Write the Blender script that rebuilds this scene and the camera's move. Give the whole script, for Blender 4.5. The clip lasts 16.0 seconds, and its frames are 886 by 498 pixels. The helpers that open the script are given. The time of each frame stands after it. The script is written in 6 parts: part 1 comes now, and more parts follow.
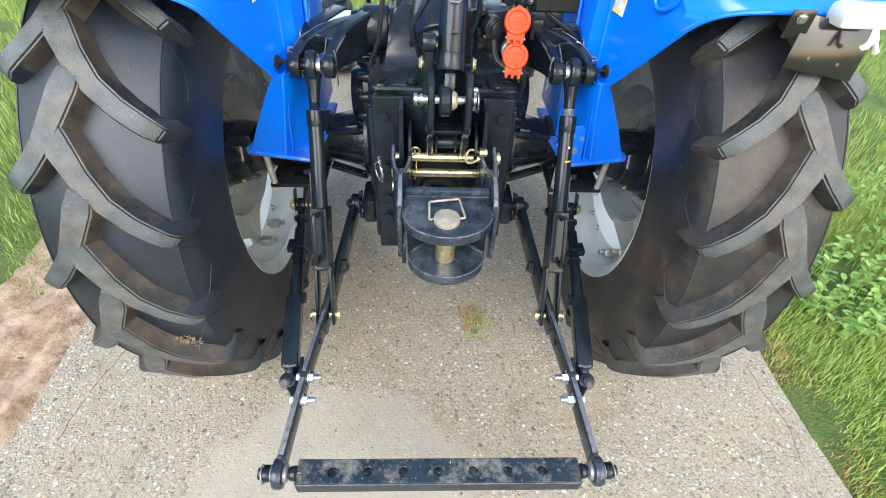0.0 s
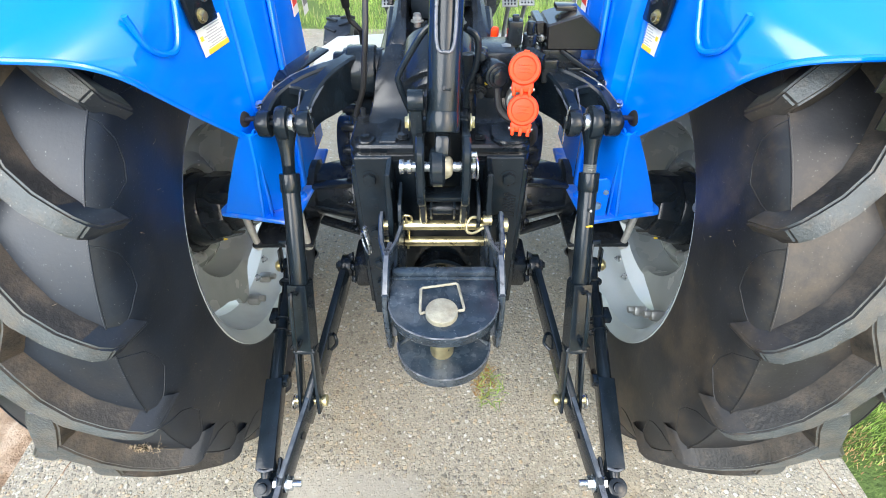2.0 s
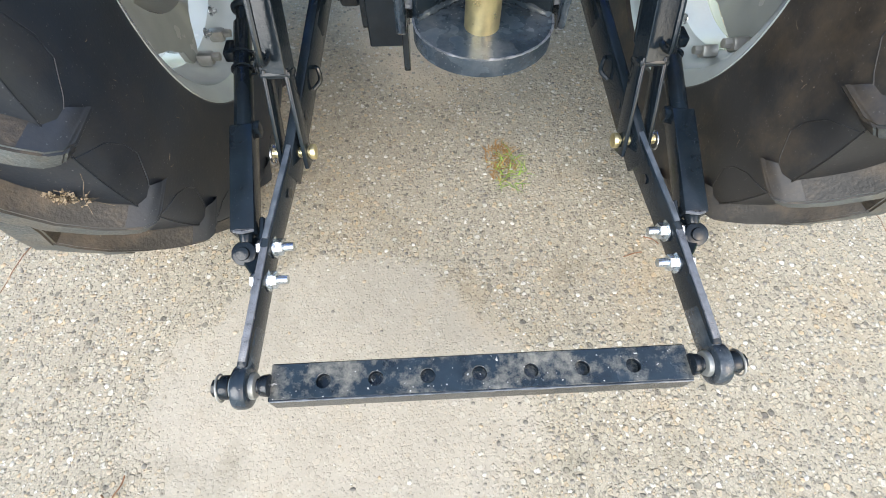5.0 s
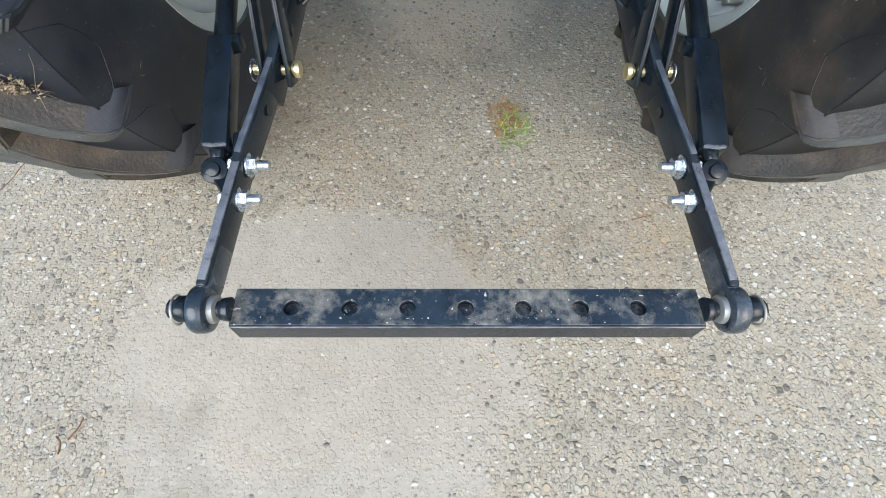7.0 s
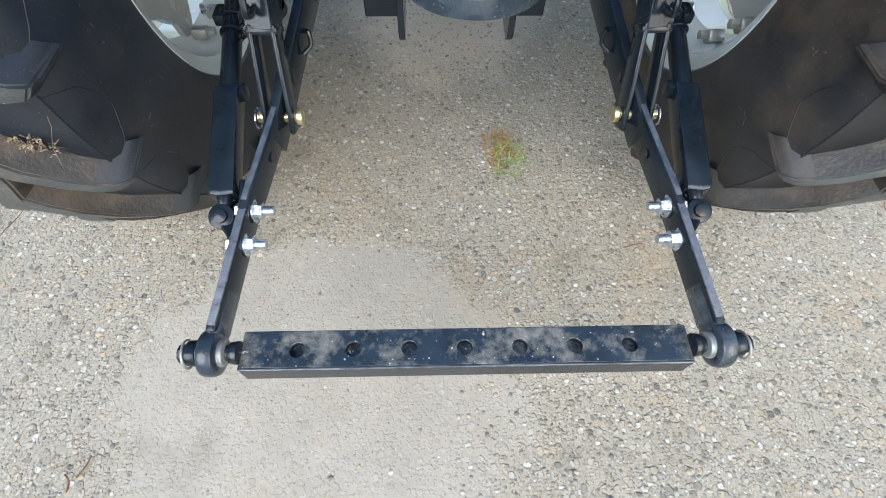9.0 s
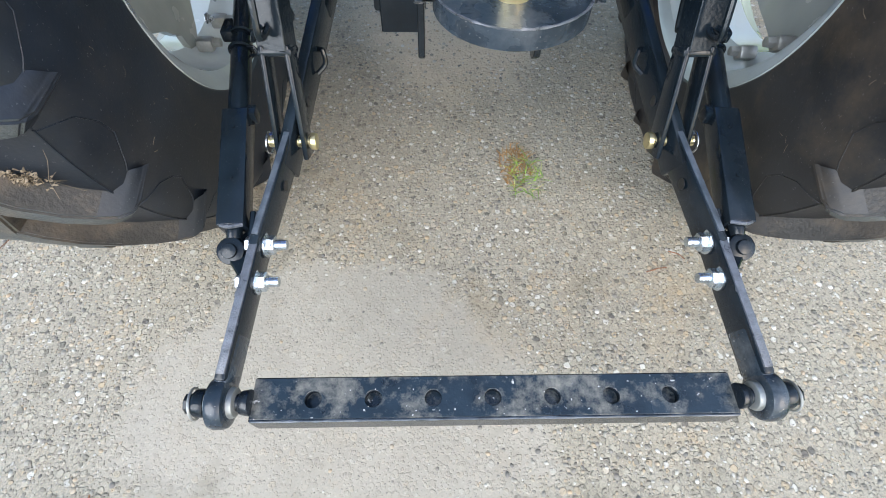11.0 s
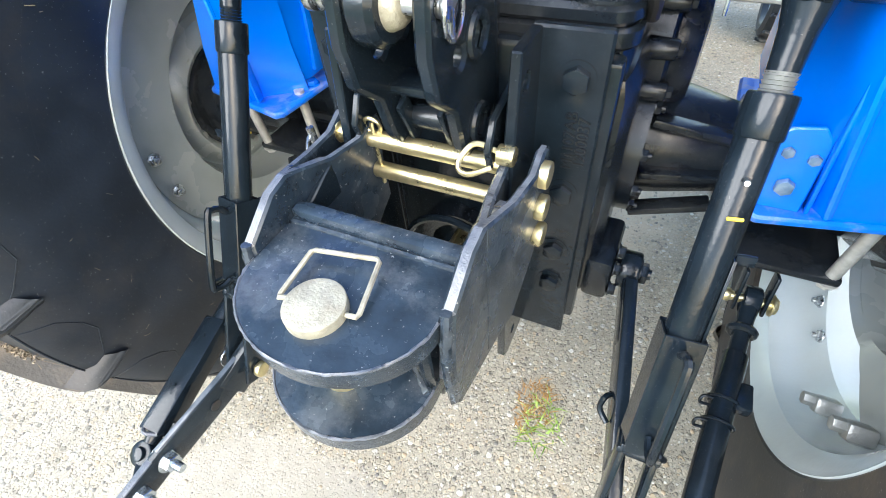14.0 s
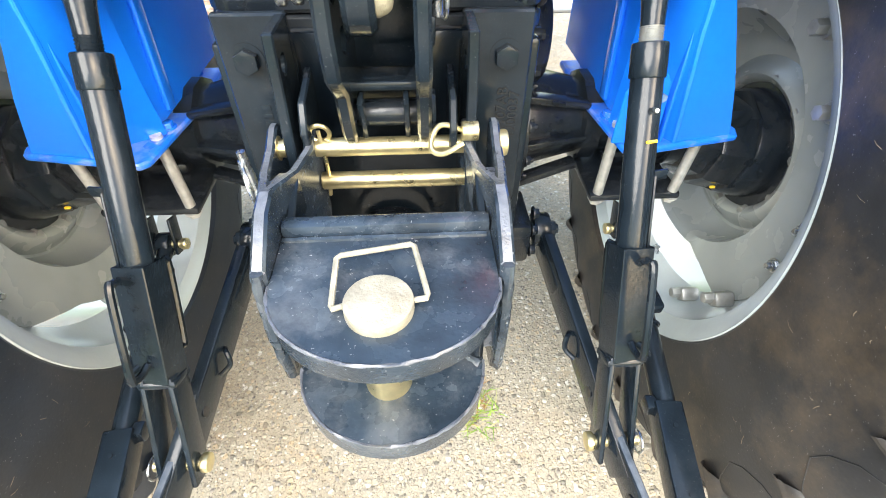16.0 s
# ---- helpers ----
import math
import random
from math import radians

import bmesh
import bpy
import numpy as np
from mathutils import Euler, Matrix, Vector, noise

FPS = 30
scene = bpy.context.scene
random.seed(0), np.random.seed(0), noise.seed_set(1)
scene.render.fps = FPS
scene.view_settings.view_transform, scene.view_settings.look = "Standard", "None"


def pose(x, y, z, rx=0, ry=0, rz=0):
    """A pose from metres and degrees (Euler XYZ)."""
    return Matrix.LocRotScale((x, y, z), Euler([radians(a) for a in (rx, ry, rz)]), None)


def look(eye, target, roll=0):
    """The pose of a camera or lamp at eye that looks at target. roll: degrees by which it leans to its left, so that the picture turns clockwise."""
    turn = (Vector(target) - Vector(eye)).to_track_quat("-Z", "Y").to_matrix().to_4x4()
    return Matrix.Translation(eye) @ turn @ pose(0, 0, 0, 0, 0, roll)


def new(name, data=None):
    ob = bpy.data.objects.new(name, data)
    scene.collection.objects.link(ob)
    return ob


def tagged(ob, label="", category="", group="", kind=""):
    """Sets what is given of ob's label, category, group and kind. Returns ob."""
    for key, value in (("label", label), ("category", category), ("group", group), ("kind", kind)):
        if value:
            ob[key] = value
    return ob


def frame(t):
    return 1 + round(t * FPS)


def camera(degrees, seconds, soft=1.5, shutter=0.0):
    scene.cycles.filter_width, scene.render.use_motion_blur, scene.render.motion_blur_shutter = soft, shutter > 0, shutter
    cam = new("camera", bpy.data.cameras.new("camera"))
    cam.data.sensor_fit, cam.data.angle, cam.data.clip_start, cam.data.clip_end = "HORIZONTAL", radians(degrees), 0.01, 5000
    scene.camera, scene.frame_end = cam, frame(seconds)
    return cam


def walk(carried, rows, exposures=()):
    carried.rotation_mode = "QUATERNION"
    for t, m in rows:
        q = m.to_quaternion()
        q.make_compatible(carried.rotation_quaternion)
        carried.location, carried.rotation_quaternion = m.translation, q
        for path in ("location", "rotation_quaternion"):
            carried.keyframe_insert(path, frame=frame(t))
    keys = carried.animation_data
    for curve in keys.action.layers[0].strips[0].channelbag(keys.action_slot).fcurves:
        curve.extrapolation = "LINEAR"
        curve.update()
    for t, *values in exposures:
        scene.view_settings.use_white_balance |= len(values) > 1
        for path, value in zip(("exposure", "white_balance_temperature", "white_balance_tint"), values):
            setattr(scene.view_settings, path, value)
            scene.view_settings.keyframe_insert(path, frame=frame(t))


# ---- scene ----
cam = camera(86.7, 16.0, 0.95)
PATH = [
    (0, (-0.055, -0.954, 1.717), (0.032, 0.486, 0.332), 3.1),
    (0.5, (-0.085, -0.932, 1.721), (0.052, 0.505, 0.336), 3.7),
    (1, (-0.113, -0.914, 1.719), (0.075, 0.525, 0.343), 4.5),
    (1.5, (-0.093, -0.848, 1.695), (0.045, 0.607, 0.330), 3.1),
    (2, (0.010, -0.664, 1.710), (0.008, 0.794, 0.341), -0.2),
    (2.5, (0.060, -0.571, 1.702), (-0.051, 0.871, 0.320), -2.6),
    (3, (0.020, -0.489, 1.658), (-0.042, 0.926, 0.246), -1.7),
    (3.5, (-0.051, -0.347, 1.645), (0.001, 1.019, 0.186), -0.2),
    (4, (-0.015, -0.359, 1.587), (0.062, 0.952, 0.078), -0.0),
    (4.5, (-0.015, -0.551, 1.411), (0.030, 0.654, -0.185), -1.2),
    (5, (-0.085, -0.677, 1.256), (-0.032, 0.310, -0.482), 0.2),
    (5.2, (-0.101, -0.742, 1.183), (-0.050, 0.253, -0.551), 0.9),
    (7.3, (-0.048, -0.755, 1.112), (-0.027, 0.243, -0.621), 1.3),
    (7.5, (-0.051, -0.756, 1.134), (-0.031, 0.249, -0.596), 1.4),
    (8, (-0.048, -0.758, 1.158), (-0.036, 0.268, -0.558), 1.3),
    (8.5, (-0.044, -0.743, 1.162), (-0.023, 0.294, -0.548), 1.3),
    (9, (-0.055, -0.728, 1.170), (-0.017, 0.314, -0.537), 1.0),
    (9.2, (-0.064, -0.720, 1.163), (-0.020, 0.313, -0.548), 1.1),
    (11.3, (-0.099, -0.633, 1.153), (-0.057, 0.401, -0.559), 1.6),
    (11.5, (-0.071, -0.636, 1.140), (-0.079, 0.421, -0.558), -1.3),
    (12, (-0.002, -0.554, 1.233), (-0.066, 0.554, -0.431), -4.3),
    (12.5, (0.057, -0.514, 1.277), (-0.060, 0.766, -0.255), -3.5),
    (13, (0.063, -0.307, 1.231), (-0.139, 1.034, -0.238), -0.8),
    (13.5, (0.103, -0.210, 1.230), (-0.285, 1.110, -0.221), -1.6),
    (14, (0.268, -0.228, 1.324), (-0.407, 0.954, -0.141), -6.5),
    (14.5, (0.337, -0.257, 1.311), (-0.344, 1.015, -0.075), -5.8),
    (15, (0.388, -0.253, 1.289), (-0.287, 1.043, -0.077), -6.3),
    (15.5, (0.330, -0.272, 1.321), (-0.122, 1.131, -0.030), -5.0),
    (16, (0.050, -0.331, 1.292), (0.135, 1.112, -0.090), 0.2),
]
EXPOSURES = [(0, 1.38, 6500, 9), (2, 1.58, 6400, 8), (3.5, 2.12, 6350, 8), (4.5, 2.1, 6600, 9), (5.2, 1.28, 6600, 9), (7.3, 1.17, 6200, 9), (11.3, 1.22, 6050, 9), (12.0, 1.25, 5950, 8), (12.5, 1.40, 5950, 8), (13.5, 2.03, 6250, 8), (14.0, 2.03, 6300, 8), (15, 2.05, 6950, 9), (15.5, 2.1, 7000, 9), (16, 2.36, 7000, 9)]
walk(cam, [(t, look(eye, target, roll)) for t, eye, target, roll in PATH], EXPOSURES)

# ---------------------------------------------------------------- world and light
SUN_EL, SUN_AZ = 38, -36.0          # a veiled sun high over the left, a little behind the camera
world = bpy.data.worlds.new("world")
scene.world = world
world.use_nodes = True
wn = world.node_tree.nodes
wl = world.node_tree.links
sky = wn.new("ShaderNodeTexSky")
sky.sky_type = "NISHITA"
sky.sun_disc = False
sky.sun_elevation = radians(SUN_EL)
sky.sun_rotation = radians(SUN_AZ + 180)
sky.air_density, sky.dust_density, sky.ozone_density = 1.3, 2.6, 1.2
wl.new(sky.outputs["Color"], wn["Background"].inputs["Color"])
wn["Background"].inputs["Strength"].default_value = 0.15
sun_data = bpy.data.lights.new("sun", "SUN")
sun_data.energy, sun_data.angle, sun_data.color = 1.9, radians(48), (1.0, 0.97, 0.93)
sun = new("sun", sun_data)
sd = Vector((math.sin(radians(SUN_AZ)) * math.cos(radians(SUN_EL)), -math.cos(radians(SUN_AZ)) * math.cos(radians(SUN_EL)), math.sin(radians(SUN_EL))))
sun.matrix_world = look(sd * 20, (0, 0, 0))


# ---------------------------------------------------------------- materials
def mat(name, colour, rough=0.5, metal=0.0, vary=0.15, scale=20.0, bump=0.05, bump_scale=200.0, dust=None, dust_amount=0.0, coat=0.0, rough_vary=0.1, spec=0.5, rand=0.0, dust_scale=8.0, specks=0.0, speck_scale=420.0):
    """A surface with coarse and fine variation, dust in patches and fine relief."""
    m = bpy.data.materials.new(name)
    m.use_nodes = True
    nt = m.node_tree
    n, l = nt.nodes, nt.links
    b = n["Principled BSDF"]
    geo = n.new("ShaderNodeTexCoord")
    big = n.new("ShaderNodeTexNoise")
    big.inputs["Scale"].default_value, big.inputs["Detail"].default_value = scale, 6
    l.new(geo.outputs["Object"], big.inputs["Vector"])
    ramp = n.new("ShaderNodeValToRGB")
    lo = [max(0, c * (1 - vary)) for c in colour]
    hi = [min(1, c * (1 + vary)) for c in colour]
    ramp.color_ramp.elements[0].color, ramp.color_ramp.elements[1].color = (*lo, 1), (*hi, 1)
    ramp.color_ramp.elements[0].position, ramp.color_ramp.elements[1].position = 0.3, 0.7
    l.new(big.outputs["Fac"], ramp.inputs["Fac"])
    out = ramp.outputs["Color"]
    if rand:
        info = n.new("ShaderNodeObjectInfo")
        mr = n.new("ShaderNodeMapRange")
        mr.inputs["To Min"].default_value, mr.inputs["To Max"].default_value = 1 - rand, 1 + rand
        l.new(info.outputs["Random"], mr.inputs["Value"])
        mul = n.new("ShaderNodeMix")
        mul.data_type, mul.blend_type = "RGBA", "MULTIPLY"
        mul.inputs["Factor"].default_value = 1
        l.new(out, mul.inputs["A"])
        l.new(mr.outputs["Result"], mul.inputs["B"])
        out = mul.outputs["Result"]
    fine = n.new("ShaderNodeTexNoise")
    fine.inputs["Scale"].default_value, fine.inputs["Detail"].default_value = bump_scale, 5
    l.new(geo.outputs["Object"], fine.inputs["Vector"])
    if dust:
        patch = n.new("ShaderNodeTexNoise")
        patch.inputs["Scale"].default_value, patch.inputs["Detail"].default_value, patch.inputs["Roughness"].default_value = dust_scale, 9, 0.72
        l.new(geo.outputs["Object"], patch.inputs["Vector"])
        dr = n.new("ShaderNodeValToRGB")
        dr.color_ramp.elements[0].position, dr.color_ramp.elements[1].position = 0.48, 0.75
        dr.color_ramp.elements[0].color, dr.color_ramp.elements[1].color = (0, 0, 0, 1), (dust_amount,) * 3 + (1,)
        l.new(patch.outputs["Fac"], dr.inputs["Fac"])
        mix = n.new("ShaderNodeMix")
        mix.data_type = "RGBA"
        l.new(dr.outputs["Color"], mix.inputs["Factor"])
        l.new(out, mix.inputs["A"])
        mix.inputs["B"].default_value = (*dust, 1)
        out = mix.outputs["Result"]
    if specks:
        sp = n.new("ShaderNodeTexNoise")
        sp.inputs["Scale"].default_value, sp.inputs["Detail"].default_value = speck_scale, 2
        l.new(geo.outputs["Object"], sp.inputs["Vector"])
        sr = n.new("ShaderNodeValToRGB")
        sr.color_ramp.elements[0].position, sr.color_ramp.elements[1].position = 0.70, 0.74
        sr.color_ramp.elements[0].color, sr.color_ramp.elements[1].color = (0, 0, 0, 1), (specks,) * 3 + (1,)
        l.new(sp.outputs["Fac"], sr.inputs["Fac"])
        smix = n.new("ShaderNodeMix")
        smix.data_type = "RGBA"
        l.new(sr.outputs["Color"], smix.inputs["Factor"])
        l.new(out, smix.inputs["A"])
        smix.inputs["B"].default_value = (0.5, 0.5, 0.48, 1)
        out = smix.outputs["Result"]
    l.new(out, b.inputs["Base Color"])
    rr = n.new("ShaderNodeMapRange")
    rr.inputs["To Min"].default_value, rr.inputs["To Max"].default_value = max(0.02, rough - rough_vary), min(1, rough + rough_vary)
    l.new(big.outputs["Fac"], rr.inputs["Value"])
    l.new(rr.outputs["Result"], b.inputs["Roughness"])
    b.inputs["Metallic"].default_value = metal
    b.inputs["Specular IOR Level"].default_value = spec
    b.inputs["Coat Weight"].default_value = coat
    b.inputs["Coat Roughness"].default_value = 0.12
    bp = n.new("ShaderNodeBump")
    bp.inputs["Strength"].default_value, bp.inputs["Distance"].default_value = bump, 0.004
    l.new(fine.outputs["Fac"], bp.inputs["Height"])
    l.new(bp.outputs["Normal"], b.inputs["Normal"])
    return m


BLACK = mat("black_paint", (0.0075, 0.0125, 0.0185), 0.14, 0, 0.3, 14, 0.10, 160, (0.14, 0.135, 0.12), 0.06, 0.08, spec=0.27, specks=0.18, speck_scale=520)
CAST = mat("black_cast_iron", (0.0085, 0.0125, 0.0180), 0.21, 0, 0.35, 10, 0.11, 420, (0.15, 0.14, 0.12), 0.14, 0.15, spec=0.36, specks=0.15)
WORN = mat("scuffed_black_paint", (0.0170, 0.0275, 0.0415), 0.26, 0, 0.40, 22, 0.16, 170, (0.19, 0.21, 0.225), 0.45, 0.22, 0.12, spec=0.38, dust_scale=8, specks=0.35, speck_scale=260)
BARTOP = mat("dusty_bar_paint", (0.012, 0.021, 0.031), 0.24, 0, 0.35, 18, 0.12, 200, (0.34, 0.325, 0.27), 0.75, 0.2, 0.12, dust_scale=17, specks=0.9, speck_scale=120)
# grey for welds and worn edges, and for gloss highlights painted as colour
EDGE = mat("weld_wear_and_sheen_grey", (0.075, 0.086, 0.108), 0.30, 0, 0.4, 60, 0.5, 320, (0.18, 0.19, 0.21), 0.25, 0.5)
BLUE = mat("blue_paint", (0.001, 0.168, 0.88), 0.20, 0, 0.04, 3, 0.015, 90, (0.2, 0.36, 0.55), 0.03, 0.4, 0.04)
RUBBER = mat("tyre_rubber", (0.0082, 0.0130, 0.0215), 0.42, 0, 0.35, 9, 0.09, 150, (0.070, 0.060, 0.048), 0.32, 0, 0.14, 0.48, dust_scale=3.6, specks=0.2, speck_scale=240)
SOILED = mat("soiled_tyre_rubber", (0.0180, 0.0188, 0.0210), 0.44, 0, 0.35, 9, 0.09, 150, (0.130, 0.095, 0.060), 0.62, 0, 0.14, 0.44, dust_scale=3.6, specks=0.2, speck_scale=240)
LUGTOP = mat("worn_tread_rubber", (0.054, 0.064, 0.070), 0.5, 0, 0.5, 16, 0.5, 180, (0.17, 0.130, 0.088), 0.75, 0, 0.12, 0.45, rand=0.15, dust_scale=6, specks=0.3, speck_scale=200)
FLANK = mat("soiled_tread_flank", (0.030, 0.029, 0.028), 0.55, 0, 0.5, 14, 0.4, 160, (0.125, 0.092, 0.062), 0.75, 0, 0.12, 0.40, dust_scale=7)
RIM = mat("pale_grey_rim_paint", (0.40, 0.455, 0.475), 0.22, 0, 0.12, 8, 0.06, 120, (0.28, 0.26, 0.21), 0.30, 0.4)
DISC = mat("grey_wheel_disc_paint", (0.235, 0.262, 0.266), 0.26, 0, 0.14, 8, 0.06, 120, (0.20, 0.185, 0.145), 0.35, 0.35)
ZINC = mat("yellow_zinc", (0.62, 0.55, 0.32), 0.3, 0.9, 0.22, 40, 0.1, 200, (0.5, 0.42, 0.28), 0.15)
PIN = mat("dull_zinc_pin", (0.36, 0.345, 0.27), 0.5, 0.4, 0.3, 45, 0.35, 240, (0.22, 0.18, 0.12), 0.6, dust_scale=30)
STEEL = mat("bright_steel", (0.46, 0.49, 0.52), 0.27, 0.95, 0.25, 60, 0.15, 220, (0.3, 0.29, 0.26), 0.25)
STUD = mat("plain_stud_steel", (0.52, 0.53, 0.51), 0.42, 0.5, 0.2, 60, 0.2, 260, (0.3, 0.26, 0.2), 0.3)
NUT = mat("blue_zinc_nut", (0.52, 0.58, 0.64), 0.22, 0.9, 0.25, 60, 0.15, 220, (0.35, 0.34, 0.30), 0.2)
DULL = mat("grey_steel", (0.27, 0.285, 0.285), 0.42, 0.6, 0.25, 30, 0.2, 200, (0.2, 0.16, 0.11), 0.25)
RUST = mat("rusty_steel", (0.17, 0.085, 0.045), 0.7, 0.2, 0.4, 40, 0.4, 260)
SCUFFBLUE = mat("scuffed_blue_paint", (0.004, 0.15, 0.76), 0.30, 0, 0.08, 8, 0.06, 120, (0.44, 0.40, 0.36), 0.65, 0.2, 0.08, dust_scale=24)
PAINTED = mat("dusty_painted_bolt", (0.12, 0.20, 0.30), 0.40, 0.1, 0.3, 60, 0.2, 200, (0.35, 0.36, 0.36), 0.5, dust_scale=60)
ORANGE = mat("orange_plastic", (0.76, 0.044, 0.004), 0.42, 0, 0.06, 20, 0.04, 150, spec=0.25)
# scuffed paint whose bluish grey also carries painted edge highlights
SCUFF_GLINT = mat("edge_scuff_and_glint", (0.042, 0.056, 0.076), 0.34, 0, 0.35, 40, 0.3, 200, (0.22, 0.23, 0.25), 0.3, 0.3, dust_scale=40)
STRAW = mat("dry_straw", (0.19, 0.155, 0.11), 0.8, 0, 0.3, 60)
RUBH = mat("black_hose_rubber", (0.014, 0.014, 0.015), 0.5, 0, 0.2, 20, 0.1, 300)
WHITE = mat("white_label", (0.78, 0.78, 0.76), 0.45, 0, 0.03, 10, 0.02, 100)
YELLOW = mat("yellow_label", (0.85, 0.6, 0.05), 0.45, 0, 0.05, 10, 0.02, 100)
PRINT = mat("grey_print", (0.2, 0.2, 0.2), 0.5, 0, 0.05, 10, 0.02, 100)
PALE_PRINT = mat("pale_print", (0.42, 0.42, 0.42), 0.5, 0, 0.05, 10, 0.02, 100)
RED = mat("red_print", (0.6, 0.04, 0.03), 0.5, 0, 0.05, 10, 0.02, 100)
DARKGLOSS = mat("glossy_black_plastic", (0.01, 0.01, 0.011), 0.16, 0, 0.2, 10, 0.02, 100, (0.1, 0.1, 0.08), 0.06, 0.5)
PLATE = mat("pale_footplate_paint", (0.56, 0.56, 0.54), 0.42, 0, 0.12, 8, 0.08, 120, (0.40, 0.36, 0.28), 0.3, 0.1)
LAMP = mat("clear_lamp_plastic", (0.75, 0.76, 0.75), 0.15, 0.3, 0.15, 30, 0.15, 60)


def ground_mat(name, kind):
    m = bpy.data.materials.new(name)
    m.use_nodes = True
    n, l = m.node_tree.nodes, m.node_tree.links
    b = n["Principled BSDF"]
    tc = n.new("ShaderNodeTexCoord")

    def noise_node(scale, detail=6, rough=0.55):
        t = n.new("ShaderNodeTexNoise")
        t.inputs["Scale"].default_value, t.inputs["Detail"].default_value, t.inputs["Roughness"].default_value = scale, detail, rough
        l.new(tc.outputs["Object"], t.inputs["Vector"])
        return t

    def ramp_node(src, stops):
        r = n.new("ShaderNodeValToRGB")
        e = r.color_ramp.elements
        e[0].position, e[0].color = stops[0][0], (*stops[0][1], 1)
        e[1].position, e[1].color = stops[-1][0], (*stops[-1][1], 1)
        for p, c in stops[1:-1]:
            e.new(p).color = (*c, 1)
        l.new(src, r.inputs["Fac"])
        return r

    def mix_node(f, a, c, mode="MIX"):
        x = n.new("ShaderNodeMix")
        x.data_type, x.blend_type = "RGBA", mode
        for s, v in (("Factor", f), ("A", a), ("B", c)):
            if hasattr(v, "links"):
                l.new(v, x.inputs[s])
            else:
                x.inputs[s].default_value = v if s == "Factor" else (*v, 1)
        return x.outputs["Result"]

    bp = n.new("ShaderNodeBump")
    if kind == "concrete":
        warp = noise_node(60, 2)
        wv = n.new("ShaderNodeVectorMath")
        wv.operation = "MULTIPLY_ADD"
        wv.inputs[1].default_value = (0.010, 0.010, 0.010)
        l.new(warp.outputs["Color"], wv.inputs[0])
        l.new(tc.outputs["Object"], wv.inputs[2])
        # worn, trowelled patch with few stones showing
        dist = n.new("ShaderNodeVectorMath")
        dist.operation = "LENGTH"
        at = n.new("ShaderNodeMapping")
        at.inputs["Location"].default_value, at.inputs["Scale"].default_value = (0.62, 0.865, 0), (1.89, 2.06, 1)
        l.new(tc.outputs["Object"], at.inputs["Vector"])
        l.new(at.outputs["Vector"], dist.inputs[0])
        wobble = n.new("ShaderNodeMath")
        wobble.operation = "MULTIPLY_ADD"
        wobble.inputs[1].default_value = 0.75
        l.new(noise_node(3.4, 10, 0.66).outputs["Fac"], wobble.inputs[0])
        l.new(dist.outputs["Value"], wobble.inputs[2])
        outside = ramp_node(wobble.outputs["Value"], [(1.30, (0.22, 0.22, 0.22)), (1.40, (1, 1, 1))])
        outside.color_ramp.elements[0].position, outside.color_ramp.elements[1].position = 0.62, 0.685
        half = n.new("ShaderNodeMath")
        half.operation = "MULTIPLY"
        half.inputs[1].default_value = 0.5
        l.new(wobble.outputs["Value"], half.inputs[0])
        l.new(half.outputs["Value"], outside.inputs["Fac"])
        heights = []
        base = ramp_node(noise_node(260, 6, 0.7).outputs["Fac"], [(0.25, (0.215, 0.197, 0.153)), (0.5, (0.345, 0.319, 0.257)), (0.75, (0.435, 0.408, 0.335))]).outputs["Color"]
        grey = noise_node(1.3, 5)
        base = mix_node(ramp_node(grey.outputs["Fac"], [(0.4, (0, 0, 0)), (0.66, (0.5, 0.5, 0.5))]).outputs["Color"], base, (0.345, 0.315, 0.24))
        # patch grey, taken slightly darker to carry some of the tractor's shade
        smooth_grey = ramp_node(noise_node(5, 9, 0.7).outputs["Fac"], [(0.3, (0.28, 0.262, 0.222)), (0.7, (0.385, 0.362, 0.312))]).outputs["Color"]
        rusty = noise_node(7.5, 8, 0.68)
        base = mix_node(ramp_node(rusty.outputs["Fac"], [(0.56, (0, 0, 0)), (0.74, (0.55, 0.55, 0.55))]).outputs["Color"], base, (0.40, 0.27, 0.13))
        away = n.new("ShaderNodeMath")
        away.operation = "MULTIPLY_ADD"
        away.inputs[1].default_value, away.inputs[2].default_value = -0.95, 0.95
        l.new(outside.outputs["Color"], away.inputs[0])
        base = mix_node(away.outputs["Value"], base, smooth_grey)
        for sc, thr, need, amount in ((230, 0.36, 0.35, 0.70), (120, 0.38, 0.35, 0.85), (58, 0.40, 0.5, 0.85)):
            v = n.new("ShaderNodeTexVoronoi")
            v.inputs["Scale"].default_value = sc
            l.new(wv.outputs["Vector"], v.inputs["Vector"])
            sep = n.new("ShaderNodeSeparateColor")
            l.new(v.outputs["Color"], sep.inputs["Color"])
            stone = ramp_node(sep.outputs["Red"], [(0.0, (0.09, 0.085, 0.08)), (0.08, (0.19, 0.178, 0.148)), (0.35, (0.32, 0.294, 0.234)), (0.6, (0.40, 0.375, 0.302)), (0.78, (0.36, 0.31, 0.225)), (0.86, (0.42, 0.33, 0.21)), (0.93, (0.44, 0.43, 0.385)), (1.0, (0.58, 0.57, 0.53))]).outputs["Color"]
            inside = ramp_node(v.outputs["Distance"], [(thr, (1, 1, 1)), (thr + 0.12, (0, 0, 0))])
            have = n.new("ShaderNodeMath")
            have.operation = "GREATER_THAN"
            have.inputs[1].default_value = need
            l.new(sep.outputs["Green"], have.inputs[0])
            f = n.new("ShaderNodeMath")
            f.operation = "MULTIPLY"
